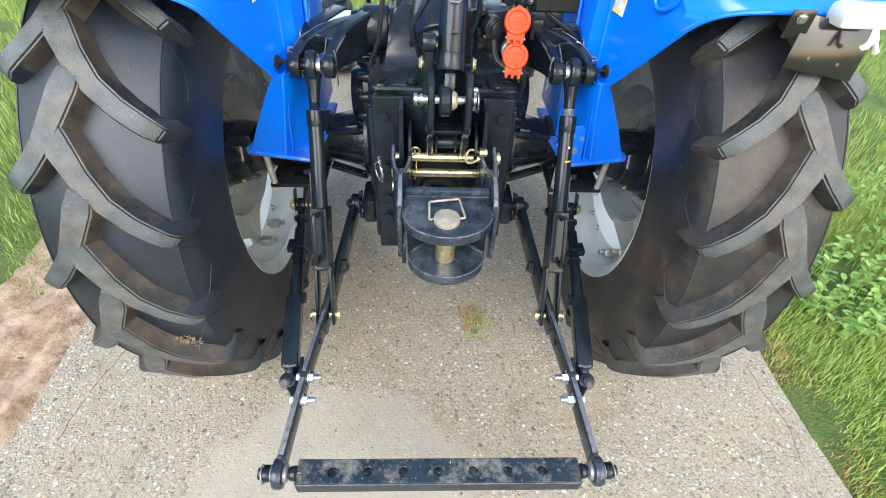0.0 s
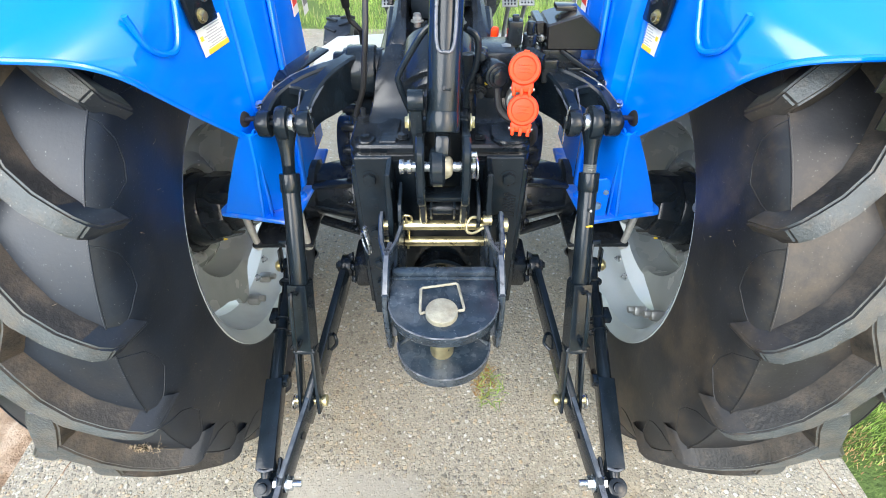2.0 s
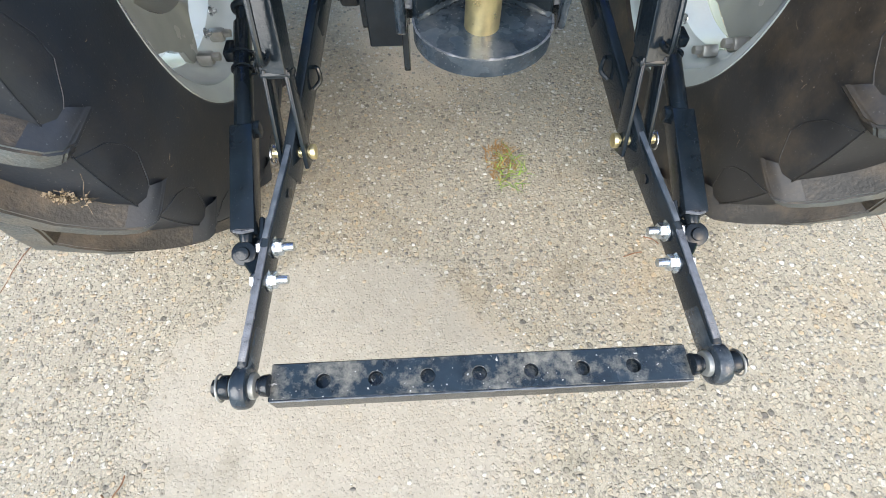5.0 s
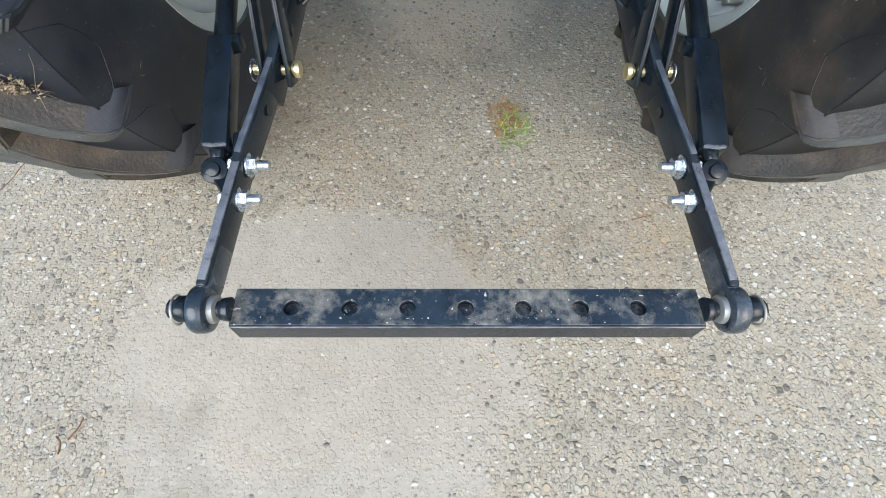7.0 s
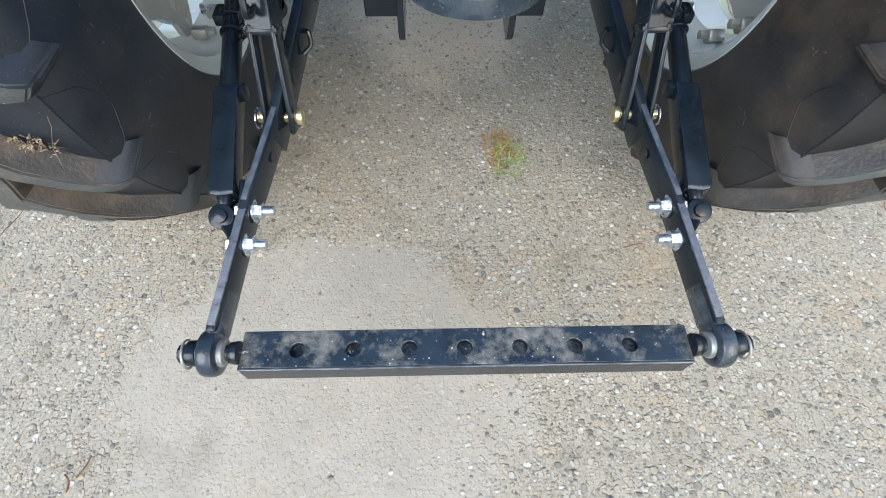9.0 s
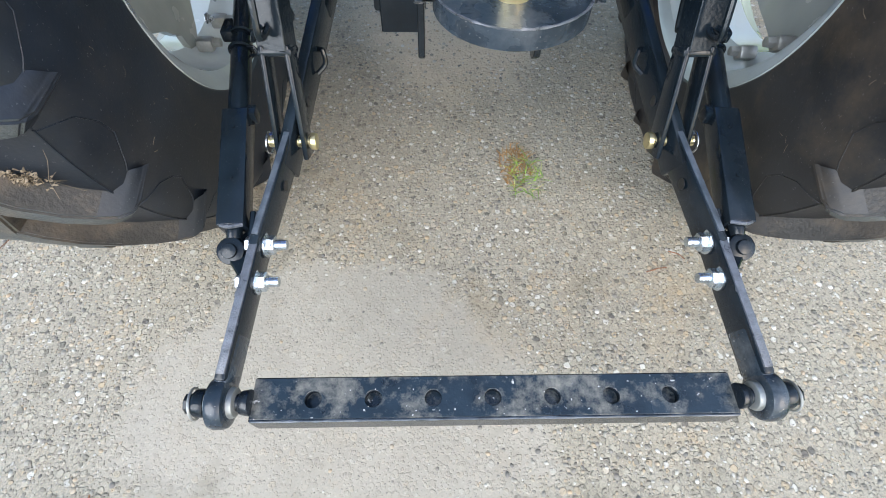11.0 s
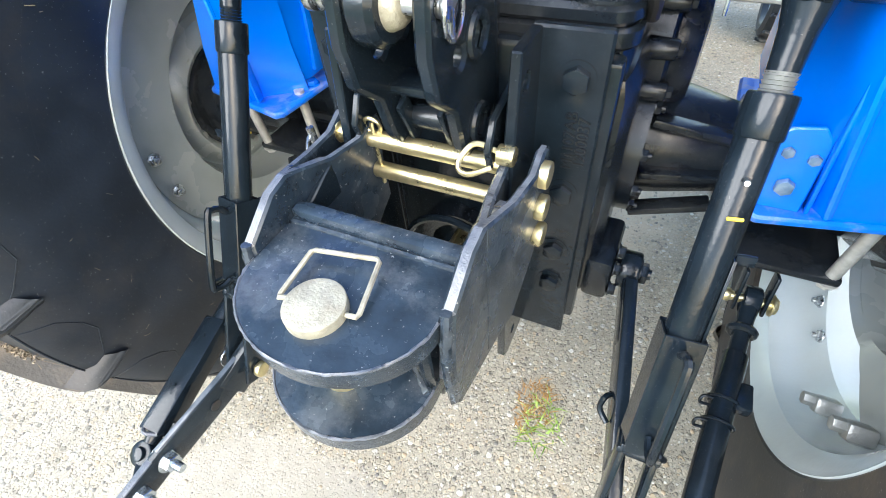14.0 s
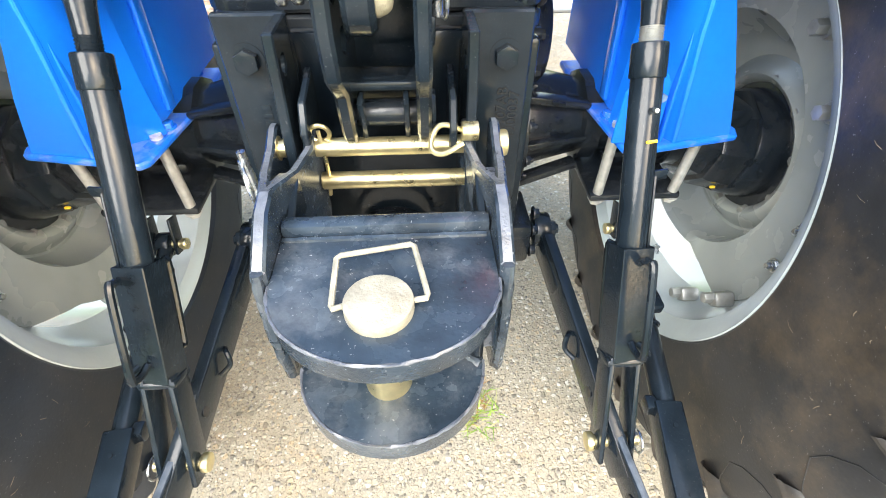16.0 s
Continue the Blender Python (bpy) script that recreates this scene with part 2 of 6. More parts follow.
            l.new(inside.outputs["Color"], f.inputs[0])
            l.new(have.outputs["Value"], f.inputs[1])
            f2 = n.new("ShaderNodeMath")
            f2.operation = "MULTIPLY"
            f2.inputs[1].default_value = amount
            f3 = n.new("ShaderNodeMath")
            f3.operation = "MULTIPLY"
            l.new(f.outputs["Value"], f3.inputs[0])
            l.new(outside.outputs["Color"], f3.inputs[1])
            f = f3
            l.new(f.outputs["Value"], f2.inputs[0])
            rim = ramp_node(v.outputs["Distance"], [(thr + 0.02, (0, 0, 0)), (thr + 0.12, (0.34, 0.34, 0.34)), (thr + 0.24, (0, 0, 0))])
            rimf = n.new("ShaderNodeMath")
            rimf.operation = "MULTIPLY"
            l.new(rim.outputs["Color"], rimf.inputs[0])
            l.new(outside.outputs["Color"], rimf.inputs[1])
            base = mix_node(rimf.outputs["Value"], base, (0.12, 0.112, 0.09))
            base = mix_node(f2.outputs["Value"], base, stone)
            heights.append(f.outputs["Value"])
        hs = n.new("ShaderNodeMath")
        hs.operation = "ADD"
        l.new(heights[1], hs.inputs[0])
        l.new(heights[2], hs.inputs[1])
        pits = noise_node(170, 5, 0.65)
        base = mix_node(ramp_node(pits.outputs["Fac"], [(0.345, (0.9, 0.9, 0.9)), (0.395, (0, 0, 0))]).outputs["Color"], base, (0.085, 0.082, 0.078))
        damp = noise_node(4.5, 6, 0.6)
        base = mix_node(ramp_node(damp.outputs["Fac"], [(0.56, (0, 0, 0)), (0.72, (0.45, 0.45, 0.45))]).outputs["Color"], base, (0.14, 0.128, 0.09))
        stain = noise_node(2.6, 8, 0.65)
        base = mix_node(ramp_node(stain.outputs["Fac"], [(0.54, (0, 0, 0)), (0.72, (0.34, 0.34, 0.34))]).outputs["Color"], base, (0.34, 0.245, 0.13))
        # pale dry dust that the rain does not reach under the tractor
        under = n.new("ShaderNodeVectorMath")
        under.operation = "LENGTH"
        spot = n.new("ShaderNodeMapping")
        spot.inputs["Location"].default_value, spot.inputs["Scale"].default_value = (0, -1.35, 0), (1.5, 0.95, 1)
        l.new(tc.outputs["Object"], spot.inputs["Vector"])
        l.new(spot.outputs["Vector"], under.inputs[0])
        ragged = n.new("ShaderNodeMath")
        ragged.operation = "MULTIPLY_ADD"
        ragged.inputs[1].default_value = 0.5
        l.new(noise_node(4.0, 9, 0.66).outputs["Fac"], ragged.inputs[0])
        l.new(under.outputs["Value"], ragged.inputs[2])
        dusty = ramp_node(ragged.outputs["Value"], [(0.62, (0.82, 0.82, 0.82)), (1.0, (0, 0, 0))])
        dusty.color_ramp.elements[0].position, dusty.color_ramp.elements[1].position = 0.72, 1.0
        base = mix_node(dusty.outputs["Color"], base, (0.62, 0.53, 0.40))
        l.new(base, b.inputs["Base Color"])
        l.new(hs.outputs["Value"], bp.inputs["Height"])
        bp.inputs["Strength"].default_value, bp.inputs["Distance"].default_value = 0.8, 0.004
        b.inputs["Roughness"].default_value = 0.85
    elif kind == "dirt":
        base = ramp_node(noise_node(9, 8, 0.65).outputs["Fac"], [(0.32, (0.13, 0.082, 0.05)), (0.44, (0.29, 0.20, 0.13)), (0.56, (0.44, 0.33, 0.235)), (0.72, (0.54, 0.44, 0.34))]).outputs["Color"]
        l.new(base, b.inputs["Base Color"])
        l.new(noise_node(16, 12, 0.7).outputs["Fac"], bp.inputs["Height"])
        bp.inputs["Strength"].default_value, bp.inputs["Distance"].default_value = 1.0, 0.03
        b.inputs["Roughness"].default_value = 0.95
    elif kind == "soil":
        base = ramp_node(noise_node(6, 8, 0.65).outputs["Fac"], [(0.35, (0.055, 0.095, 0.018)), (0.6, (0.10, 0.155, 0.034)), (0.8, (0.19, 0.19, 0.075))]).outputs["Color"]
        l.new(base, b.inputs["Base Color"])
        l.new(noise_node(60, 8).outputs["Fac"], bp.inputs["Height"])
        bp.inputs["Strength"].default_value, bp.inputs["Distance"].default_value = 1.0, 0.02
        b.inputs["Roughness"].default_value = 0.95
    elif kind == "grass":
        gi = n.new("ShaderNodeNewGeometry")
        c1 = ramp_node(gi.outputs["Random Per Island"], [(0.0, (0.13, 0.24, 0.035)), (0.5, (0.235, 0.38, 0.06)), (0.84, (0.34, 0.46, 0.11)), (0.93, (0.46, 0.45, 0.19)), (1.0, (0.50, 0.38, 0.19))]).outputs["Color"]
        l.new(c1, b.inputs["Base Color"])
        b.inputs["Roughness"].default_value = 0.55
        b.inputs["Subsurface Weight"].default_value = 0.0
    elif kind == "leaves":
        gi = n.new("ShaderNodeNewGeometry")
        c1 = ramp_node(gi.outputs["Random Per Island"], [(0.0, (0.09, 0.19, 0.03)), (0.6, (0.17, 0.32, 0.06)), (1.0, (0.28, 0.42, 0.12))]).outputs["Color"]
        l.new(c1, b.inputs["Base Color"])
        b.inputs["Roughness"].default_value = 0.45
    elif kind == "stones":
        gi = n.new("ShaderNodeNewGeometry")
        c1 = ramp_node(gi.outputs["Random Per Island"], [(0.0, (0.11, 0.105, 0.10)), (0.12, (0.20, 0.19, 0.165)), (0.5, (0.31, 0.298, 0.255)), (0.7, (0.38, 0.30, 0.20)), (0.82, (0.38, 0.37, 0.32)), (1.0, (0.54, 0.53, 0.49))]).outputs["Color"]
        l.new(c1, b.inputs["Base Color"])
        b.inputs["Roughness"].default_value = 0.7
    if bp.inputs["Height"].links:
        l.new(bp.outputs["Normal"], b.inputs["Normal"])
    return m


CONCRETE, DIRT, SOIL, GRASS, STONES = (ground_mat(k + "_ground", k) for k in ("concrete", "dirt", "soil", "grass", "stones"))


# ---------------------------------------------------------------- mesh helpers
def join(*bms):
    out = bmesh.new()
    for bm in bms:
        me = bpy.data.meshes.new("tmp")
        bm.to_mesh(me)
        bm.free()
        out.from_mesh(me)
        bpy.data.meshes.remove(me)
    return out


def box(c, size, bev=0.003, rot=None, segs=2):
    bm = bmesh.new()
    bmesh.ops.create_cube(bm, size=1)
    bmesh.ops.scale(bm, vec=size, verts=bm.verts)
    if bev:
        bmesh.ops.bevel(bm, geom=bm.edges[:], offset=min(bev, 0.45 * min(size)), segments=segs, affect="EDGES", profile=0.5)
    if rot is not None:
        bmesh.ops.transform(bm, matrix=rot.to_4x4(), verts=bm.verts)
    bmesh.ops.translate(bm, vec=c, verts=bm.verts)
    return bm


def aim(d):
    """A turn that lays z along d."""
    return Vector(d).normalized().to_track_quat("Z", "Y").to_matrix()


def bar(p0, p1, w, t, bev=0.003, up=(0, 0, 1)):
    """A rectangular bar from p0 to p1; w lies along up as nearly as it can, t across."""
    p0, p1 = Vector(p0), Vector(p1)
    d = (p1 - p0).normalized()
    side = d.cross(Vector(up)).normalized()
    u = side.cross(d)
    rot = Matrix((side, u, d)).transposed()
    return box((p0 + p1) / 2, (t, w, (p1 - p0).length), bev, rot)


def cyl(p0, p1, r0, r1=None, segs=20, bev=0.0):
    p0, p1 = Vector(p0), Vector(p1)
    r1 = r0 if r1 is None else r1
    bm = bmesh.new()
    L = (p1 - p0).length
    bmesh.ops.create_cone(bm, cap_ends=True, segments=segs, radius1=r0, radius2=r1, depth=L)
    if bev:
        rims = [e for e in bm.edges if len({round(v.co.z, 5) for v in e.verts}) == 1]
        bmesh.ops.bevel(bm, geom=rims, offset=bev, segments=2, affect="EDGES", profile=0.5)
    bmesh.ops.transform(bm, matrix=Matrix.Translation((p0 + p1) / 2) @ aim(p1 - p0).to_4x4(), verts=bm.verts)
    return bm


def smooth_line(pts, n=6):
    """Points of a smooth curve through pts."""
    pts = [Vector(p) for p in pts]
    out = []
    for i in range(len(pts) - 1):
        a, b = pts[i], pts[i + 1]
        p = pts[i - 1] if i else a * 2 - b
        q = pts[i + 2] if i + 2 < len(pts) else b * 2 - a
        for k in range(n):
            t = k / n
            out.append(0.5 * ((2 * a) + (b - p) * t + (2 * p - 5 * a + 4 * b - q) * t * t + (3 * a - p - 3 * b + q) * t ** 3))
    return out + [pts[-1]]


def tube(pts, r, segs=10, wob=0.0, closed=False):
    """A round bar along a line; r is one radius or one for each point."""
    pts = [Vector(p) for p in pts]
    rs = r if isinstance(r, (list, tuple)) else [r] * len(pts)
    bm = bmesh.new()
    rings, last = [], None
    for i, p in enumerate(pts):
        a = pts[i - 1] if i else (pts[-1] if closed else p)
        b = pts[i + 1] if i + 1 < len(pts) else (pts[0] if closed else p)
        d = (b - a).normalized()
        if last is None:
            u = d.orthogonal().normalized()
        else:
            u = (last - d * last.dot(d)).normalized()
        last = u
        v = d.cross(u)
        ring = []
        for k in range(segs):
            ang = 2 * math.pi * k / segs
            rr = rs[i] * (1 + wob * random.uniform(-1, 1))
            ring.append(bm.verts.new(p + (u * math.cos(ang) + v * math.sin(ang)) * rr))
        rings.append(ring)
    for i in range(len(rings) - (0 if closed else 1)):
        A, B = rings[i], rings[(i + 1) % len(rings)]
        for k in range(segs):
            bm.faces.new((A[k], A[(k + 1) % segs], B[(k + 1) % segs], B[k]))
    if not closed:
        bm.faces.new(rings[0][::-1])
        bm.faces.new(rings[-1])
    return bm


def prism(outline, axis, lo, hi, bev=0.003, holes=()):
    """A plate: an outline in the two other axes (in x, y, z order), from lo to hi along axis. holes: (a, b, radius) cut right through."""
    k = "xyz".index(axis)
    rest = [i for i in range(3) if i != k]

    def place(a, b, h):
        v = [0, 0, 0]
        v[rest[0]], v[rest[1]], v[k] = a, b, h
        return v

    bm = bmesh.new()
    if not holes:
        f = bm.faces.new([bm.verts.new(place(a, b, lo)) for a, b in outline])
        ext = bmesh.ops.extrude_face_region(bm, geom=[f])
        d = [0, 0, 0]
        d[k] = hi - lo
        bmesh.ops.translate(bm, vec=d, verts=[v for v in ext["geom"] if isinstance(v, bmesh.types.BMVert)])
    else:
        for h in (lo, hi):
            edges = []
            loops = [list(outline)] + [[(a + r * math.cos(2 * math.pi * i / 16), b + r * math.sin(2 * math.pi * i / 16)) for i in range(16)] for a, b, r in holes]
            for loop in loops:
                vs = [bm.verts.new(place(a, b, h)) for a, b in loop]
                edges += [bm.edges.new((vs[i], vs[(i + 1) % len(vs)])) for i in range(len(vs))]
            bmesh.ops.triangle_fill(bm, edges=edges, use_beauty=True)
        bm.verts.ensure_lookup_table()
        half = len(bm.verts) // 2
        start = 0
        for count in [len(outline)] + [16] * len(holes):
            for i in range(count):
                a, b = start + i, start + (i + 1) % count
                bm.faces.new((bm.verts[a], bm.verts[b], bm.verts[half + b], bm.verts[half + a]))
            start += count
    bmesh.ops.recalc_face_normals(bm, faces=bm.faces[:])
    if bev:
        sharp = [e for e in bm.edges if len(e.link_faces) == 2 and e.calc_face_angle() > 0.6]
        bmesh.ops.bevel(bm, geom=sharp, offset=bev, segments=1, affect="EDGES")
    return bm


def lathe(profile, segs=96, axis="x", closed=False):
    """A turned body: rows of (along, radius) about the axis through the origin."""
    bm = bmesh.new()
    rings = []
    for a, r in profile:
        ring = []
        for k in range(segs):
            t = 2 * math.pi * k / segs
            c, s = r * math.cos(t), r * math.sin(t)
            ring.append(bm.verts.new({"x": (a, c, s), "y": (c, a, s), "z": (c, s, a)}[axis]))
        rings.append(ring)
    n = len(rings)
    for i in range(n if closed else n - 1):
        A, B = rings[i], rings[(i + 1) % n]
        for k in range(segs):
            bm.faces.new((A[k], A[(k + 1) % segs], B[(k + 1) % segs], B[k]))
    bmesh.ops.recalc_face_normals(bm, faces=bm.faces[:])
    return bm


def hexbolt(p, d, r=0.012, h=0.009, washer=True, shank=0.0):
    """A hexagon head with its washer, standing on p along d; with a stub of thread past it if shank is given."""
    p, d = Vector(p), Vector(d).normalized()
    bms = [cyl(p, p + d * h, r, r * 0.98, 6, r * 0.12)]
    if washer:
        bms.append(cyl(p - d * 0.0005, p + d * 0.002, r * 1.3, None, 18))
    if shank:
        bms.append(cyl(p + d * h * 0.8, p + d * (h + shank), r * 0.55, r * 0.5, 12))
    return join(*bms)


def ring(c, d, R, r, segs=28):
    c, m = Vector(c), aim(d)
    return tube([c + m @ Vector((R * math.cos(2 * math.pi * k / segs), R * math.sin(2 * math.pi * k / segs), 0)) for k in range(segs)], r, 8, closed=True)


def moved(bm, m):
    bmesh.ops.transform(bm, matrix=m, verts=bm.verts)
    return bm


def mesh_of(name, bm, material, smooth=True):
    bmesh.ops.recalc_face_normals(bm, faces=bm.faces[:])
    if smooth:
        for f in bm.faces:
            f.smooth = True
        for e in bm.edges:
            if len(e.link_faces) != 2 or e.calc_face_angle() > 0.55:
                e.smooth = False
    me = bpy.data.meshes.new(name)
    bm.to_mesh(me)
    bm.free()
    me.materials.append(material)
    return me


def part(name, bm, material, parent, label="", smooth=True):
    """Links a bmesh, given in the world's metres, as one mesh under a thing or part."""
    ob = new(name, mesh_of(name, bm, material, smooth))
    if parent is not None:
        ob.parent = parent
        base = parent.location.copy() if parent.parent is None else Vector()
        ob.matrix_parent_inverse = Matrix.Translation(-base)
    return tagged(ob, label)


def thing(name, at, label, category, group=""):
    ob = new(name)
    ob.empty_display_size = 0.05
    ob.location = at
    return tagged(ob, label, category, group)


def mx(s, p):
    return (s * p[0], p[1], p[2])


# ---------------------------------------------------------------- ground
def sheet(name, outline, z, material, label, category, thick=0.0):
    if thick:
        ob = part(name, prism(outline, "z", z - thick, z, 0), material, None, smooth=False)
    else:
        bm = bmesh.new()
        bm.faces.new([bm.verts.new((x, y, z)) for x, y in outline])
        ob = part(name, bm, material, None, smooth=False)
    return tagged(ob, label, category, kind="structure")


def wavy(p0, p1, n, amp):
    p0, p1 = Vector(p0), Vector(p1)
    d = (p1 - p0).normalized()
    side = Vector((-d.y, d.x))
    return [p0.lerp(p1, i / n) + side * (amp * noise.noise(Vector((p0.x * 3 + i * 0.37, p1.y, 4.2))) + amp * 0.5 * noise.noise(Vector((i * 1.9, p0.y, 1.1)))) for i in range(n + 1)]


ROAD_L, ROAD_R = -1.53, 1.42
sheet("ground", [(-400, -400), (400, -400), (400, 400), (-400, 400)], -0.03, SOIL, "low green grass and soil reaching to the horizon", "ground")
left_edge = wavy((ROAD_L, 4.6), (ROAD_L, -6), 90, 0.03)
right_edge = wavy((ROAD_R, -6), (ROAD_R + 0.06, 4.5), 90, 0.045)
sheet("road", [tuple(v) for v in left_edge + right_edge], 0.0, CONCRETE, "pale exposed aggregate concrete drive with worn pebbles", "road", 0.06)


def dirt_bank():
    """Bare earth beside the drive: wheel-rubbed ridges, clods and a ragged outer edge, a little below the concrete at its foot."""
    bm = bmesh.new()
    nx, ny = 34, 500
    grid = []
    for j in range(ny + 1):
        y = -6.0 + 10.4 * j / ny
        out = -2.06 + 0.10 * noise.noise(Vector((1.3, y * 1.6, 0)))
        row = []
        for i in range(nx + 1):
            f = i / nx
            x = -1.46 + (out + 1.46) * f
            z = -0.022 + 0.030 * math.sin(math.pi * min(1, f * 1.1)) * (0.6 + 0.5 * noise.noise(Vector((x * 3, y * 0.8, 7))))
            z += 0.024 * noise.noise(Vector((x * 13, y * 2.6, 3))) * min(1, f * 5) + 0.013 * noise.noise(Vector((x * 24, y * 20, 1))) * min(1, f * 4)
            row.append(bm.verts.new((x, y, z - 0.03 * max(0, f - 0.9) * 10)))
        grid.append(row)
    for A, B in zip(grid, grid[1:]):
        for i in range(nx):
            bm.faces.new((A[i + 1], A[i], B[i], B[i + 1]))
    bmesh.ops.recalc_face_normals(bm, faces=bm.faces[:])
    if sum(f.normal.z for f in bm.faces) < 0:
        bmesh.ops.reverse_faces(bm, faces=bm.faces[:])
    return tagged(part("dirt_verge", bm, DIRT, None), "bare reddish-brown dirt bank beside the drive", "dirt", kind="structure")


dirt_bank()

# ---------------------------------------------------------------- tractor
tractor = thing("tractor", (0, 1.2, 0), "blue farm tractor parked on a concrete drive", "tractor")
AXLE_Y, AXLE_Z, WHEEL_X = 0.64, 0.718, 0.803
RIM_GROW = 1.085                    # rim and disc, against the profile rows below
LUGS = 20
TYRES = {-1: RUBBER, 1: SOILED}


OUTER = 0.75                        # the outboard half of the tyre is the narrower one


def tyre_profile():
    half = [(-0.168, 0.474), (-0.181, 0.485), (-0.184, 0.502), (-0.187, 0.538), (-0.191, 0.584), (-0.193, 0.625), (-0.1925, 0.665), (-0.190, 0.700), (-0.184, 0.729), (-0.171, 0.747), (-0.10, 0.758), (-0.05, 0.763), (0, 0.765)]
    return half + [(-a * OUTER, r) for a, r in half[-2::-1]] + [(0.10, 0.478), (-0.13, 0.478)]


def lug_mesh(side, rubber):
    """One tread bar, about the wheel's axis, its nose at angle nought behind the axle. side -1: the inboard half."""
    rows = [(0.030, -0.044, 0.014, 0.026, 0.789, 0.748), (0.026, -0.030, 0.025, 0.038, 0.805, 0.748), (0.008, 0.012, 0.030, 0.044, 0.808, 0.748), (-0.022, 0.068, 0.026, 0.044, 0.808, 0.750), (-0.062, 0.128, 0.022, 0.042, 0.805, 0.748), (-0.108, 0.172, 0.021, 0.040, 0.800, 0.742),
            (-0.142, 0.197, 0.021, 0.041, 0.794, 0.728), (-0.168, 0.215, 0.020, 0.040, 0.787, 0.705), (-0.184, 0.227, 0.018, 0.036, 0.770, 0.690), (-0.1885, 0.231, 0.015, 0.032, 0.746, 0.680)]
    if side > 0:
        rows = [(a * OUTER, arc, wt, wb, rt, rb) for a, arc, wt, wb, rt, rb in rows]
    bm = bmesh.new()
    rings = []
    for i, (a, arc, wt, wb, rt, rb) in enumerate(rows):
        p, q = rows[max(0, i - 1)], rows[min(len(rows) - 1, i + 1)]
        da, ds = q[0] - p[0], q[1] - p[1]
        L = math.hypot(da, ds)
        na, ns = -ds / L, da / L
        corner = []
        for w, r in ((-wb, rb), (-wt, rt), (wt, rt), (wb, rb)):
            aa, ss = a + na * w, arc + ns * w
            phi = -ss / 0.8
            corner.append(bm.verts.new((aa * -side, -r * math.cos(phi), r * math.sin(phi))))
        rings.append(corner)
    for A, B in zip(rings, rings[1:]):
        for k in range(3):
            bm.faces.new((A[k], A[k + 1], B[k + 1], B[k]))
    bm.faces.new(rings[0])
    bm.faces.new(rings[-1])
    bmesh.ops.recalc_face_normals(bm, faces=bm.faces[:])
    sharp = [e for e in bm.edges if len(e.link_faces) == 2 and e.calc_face_angle() > 0.5]
    bmesh.ops.bevel(bm, geom=sharp, offset=0.0042, segments=2, affect="EDGES")
    # fine moulded ridge that outlines the pad between this bar's foot and the next one
    edge = []
    for a, r, arc in [(-0.1715, 0.747, 0.004), (-0.184, 0.730, 0.010), (-0.1905, 0.697, 0.030), (-0.1925, 0.672, 0.075), (-0.1928, 0.666, 0.118), (-0.1908, 0.697, 0.168), (-0.184, 0.7295, 0.204), (-0.1715, 0.7475, 0.222)]:
        phi = -arc / 0.8
        edge.append((a * -side, -r * math.cos(phi), r * math.sin(phi)))
    if side > 0:
        edge = [(x * OUTER, y, z) for x, y, z in edge]
    wide = 0.1712 * (OUTER if side > 0 else 1)
    bm = join(bm, tube(edge, 0.0013, 6), tube([(wide * side, -0.7475 * math.cos(0.01 * k), -0.7475 * math.sin(0.01 * k)) for k in range(32)], 0.002, 6))
    me = mesh_of("tread_lug", bm, rubber)
    me.materials.append(LUGTOP)
    me.materials.append(FLANK)
    for p in me.polygons:
        q = p.center
        r = math.hypot(q.y, q.z)
        if r > 0.765 and (p.normal.y * q.y + p.normal.z * q.z) / r > 0.50:
            p.material_index = 1
        elif r > 0.758 and abs(q.x) < 0.17:
            p.material_index = 2
    return me


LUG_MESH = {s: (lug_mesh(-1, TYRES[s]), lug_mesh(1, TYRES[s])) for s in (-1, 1)}


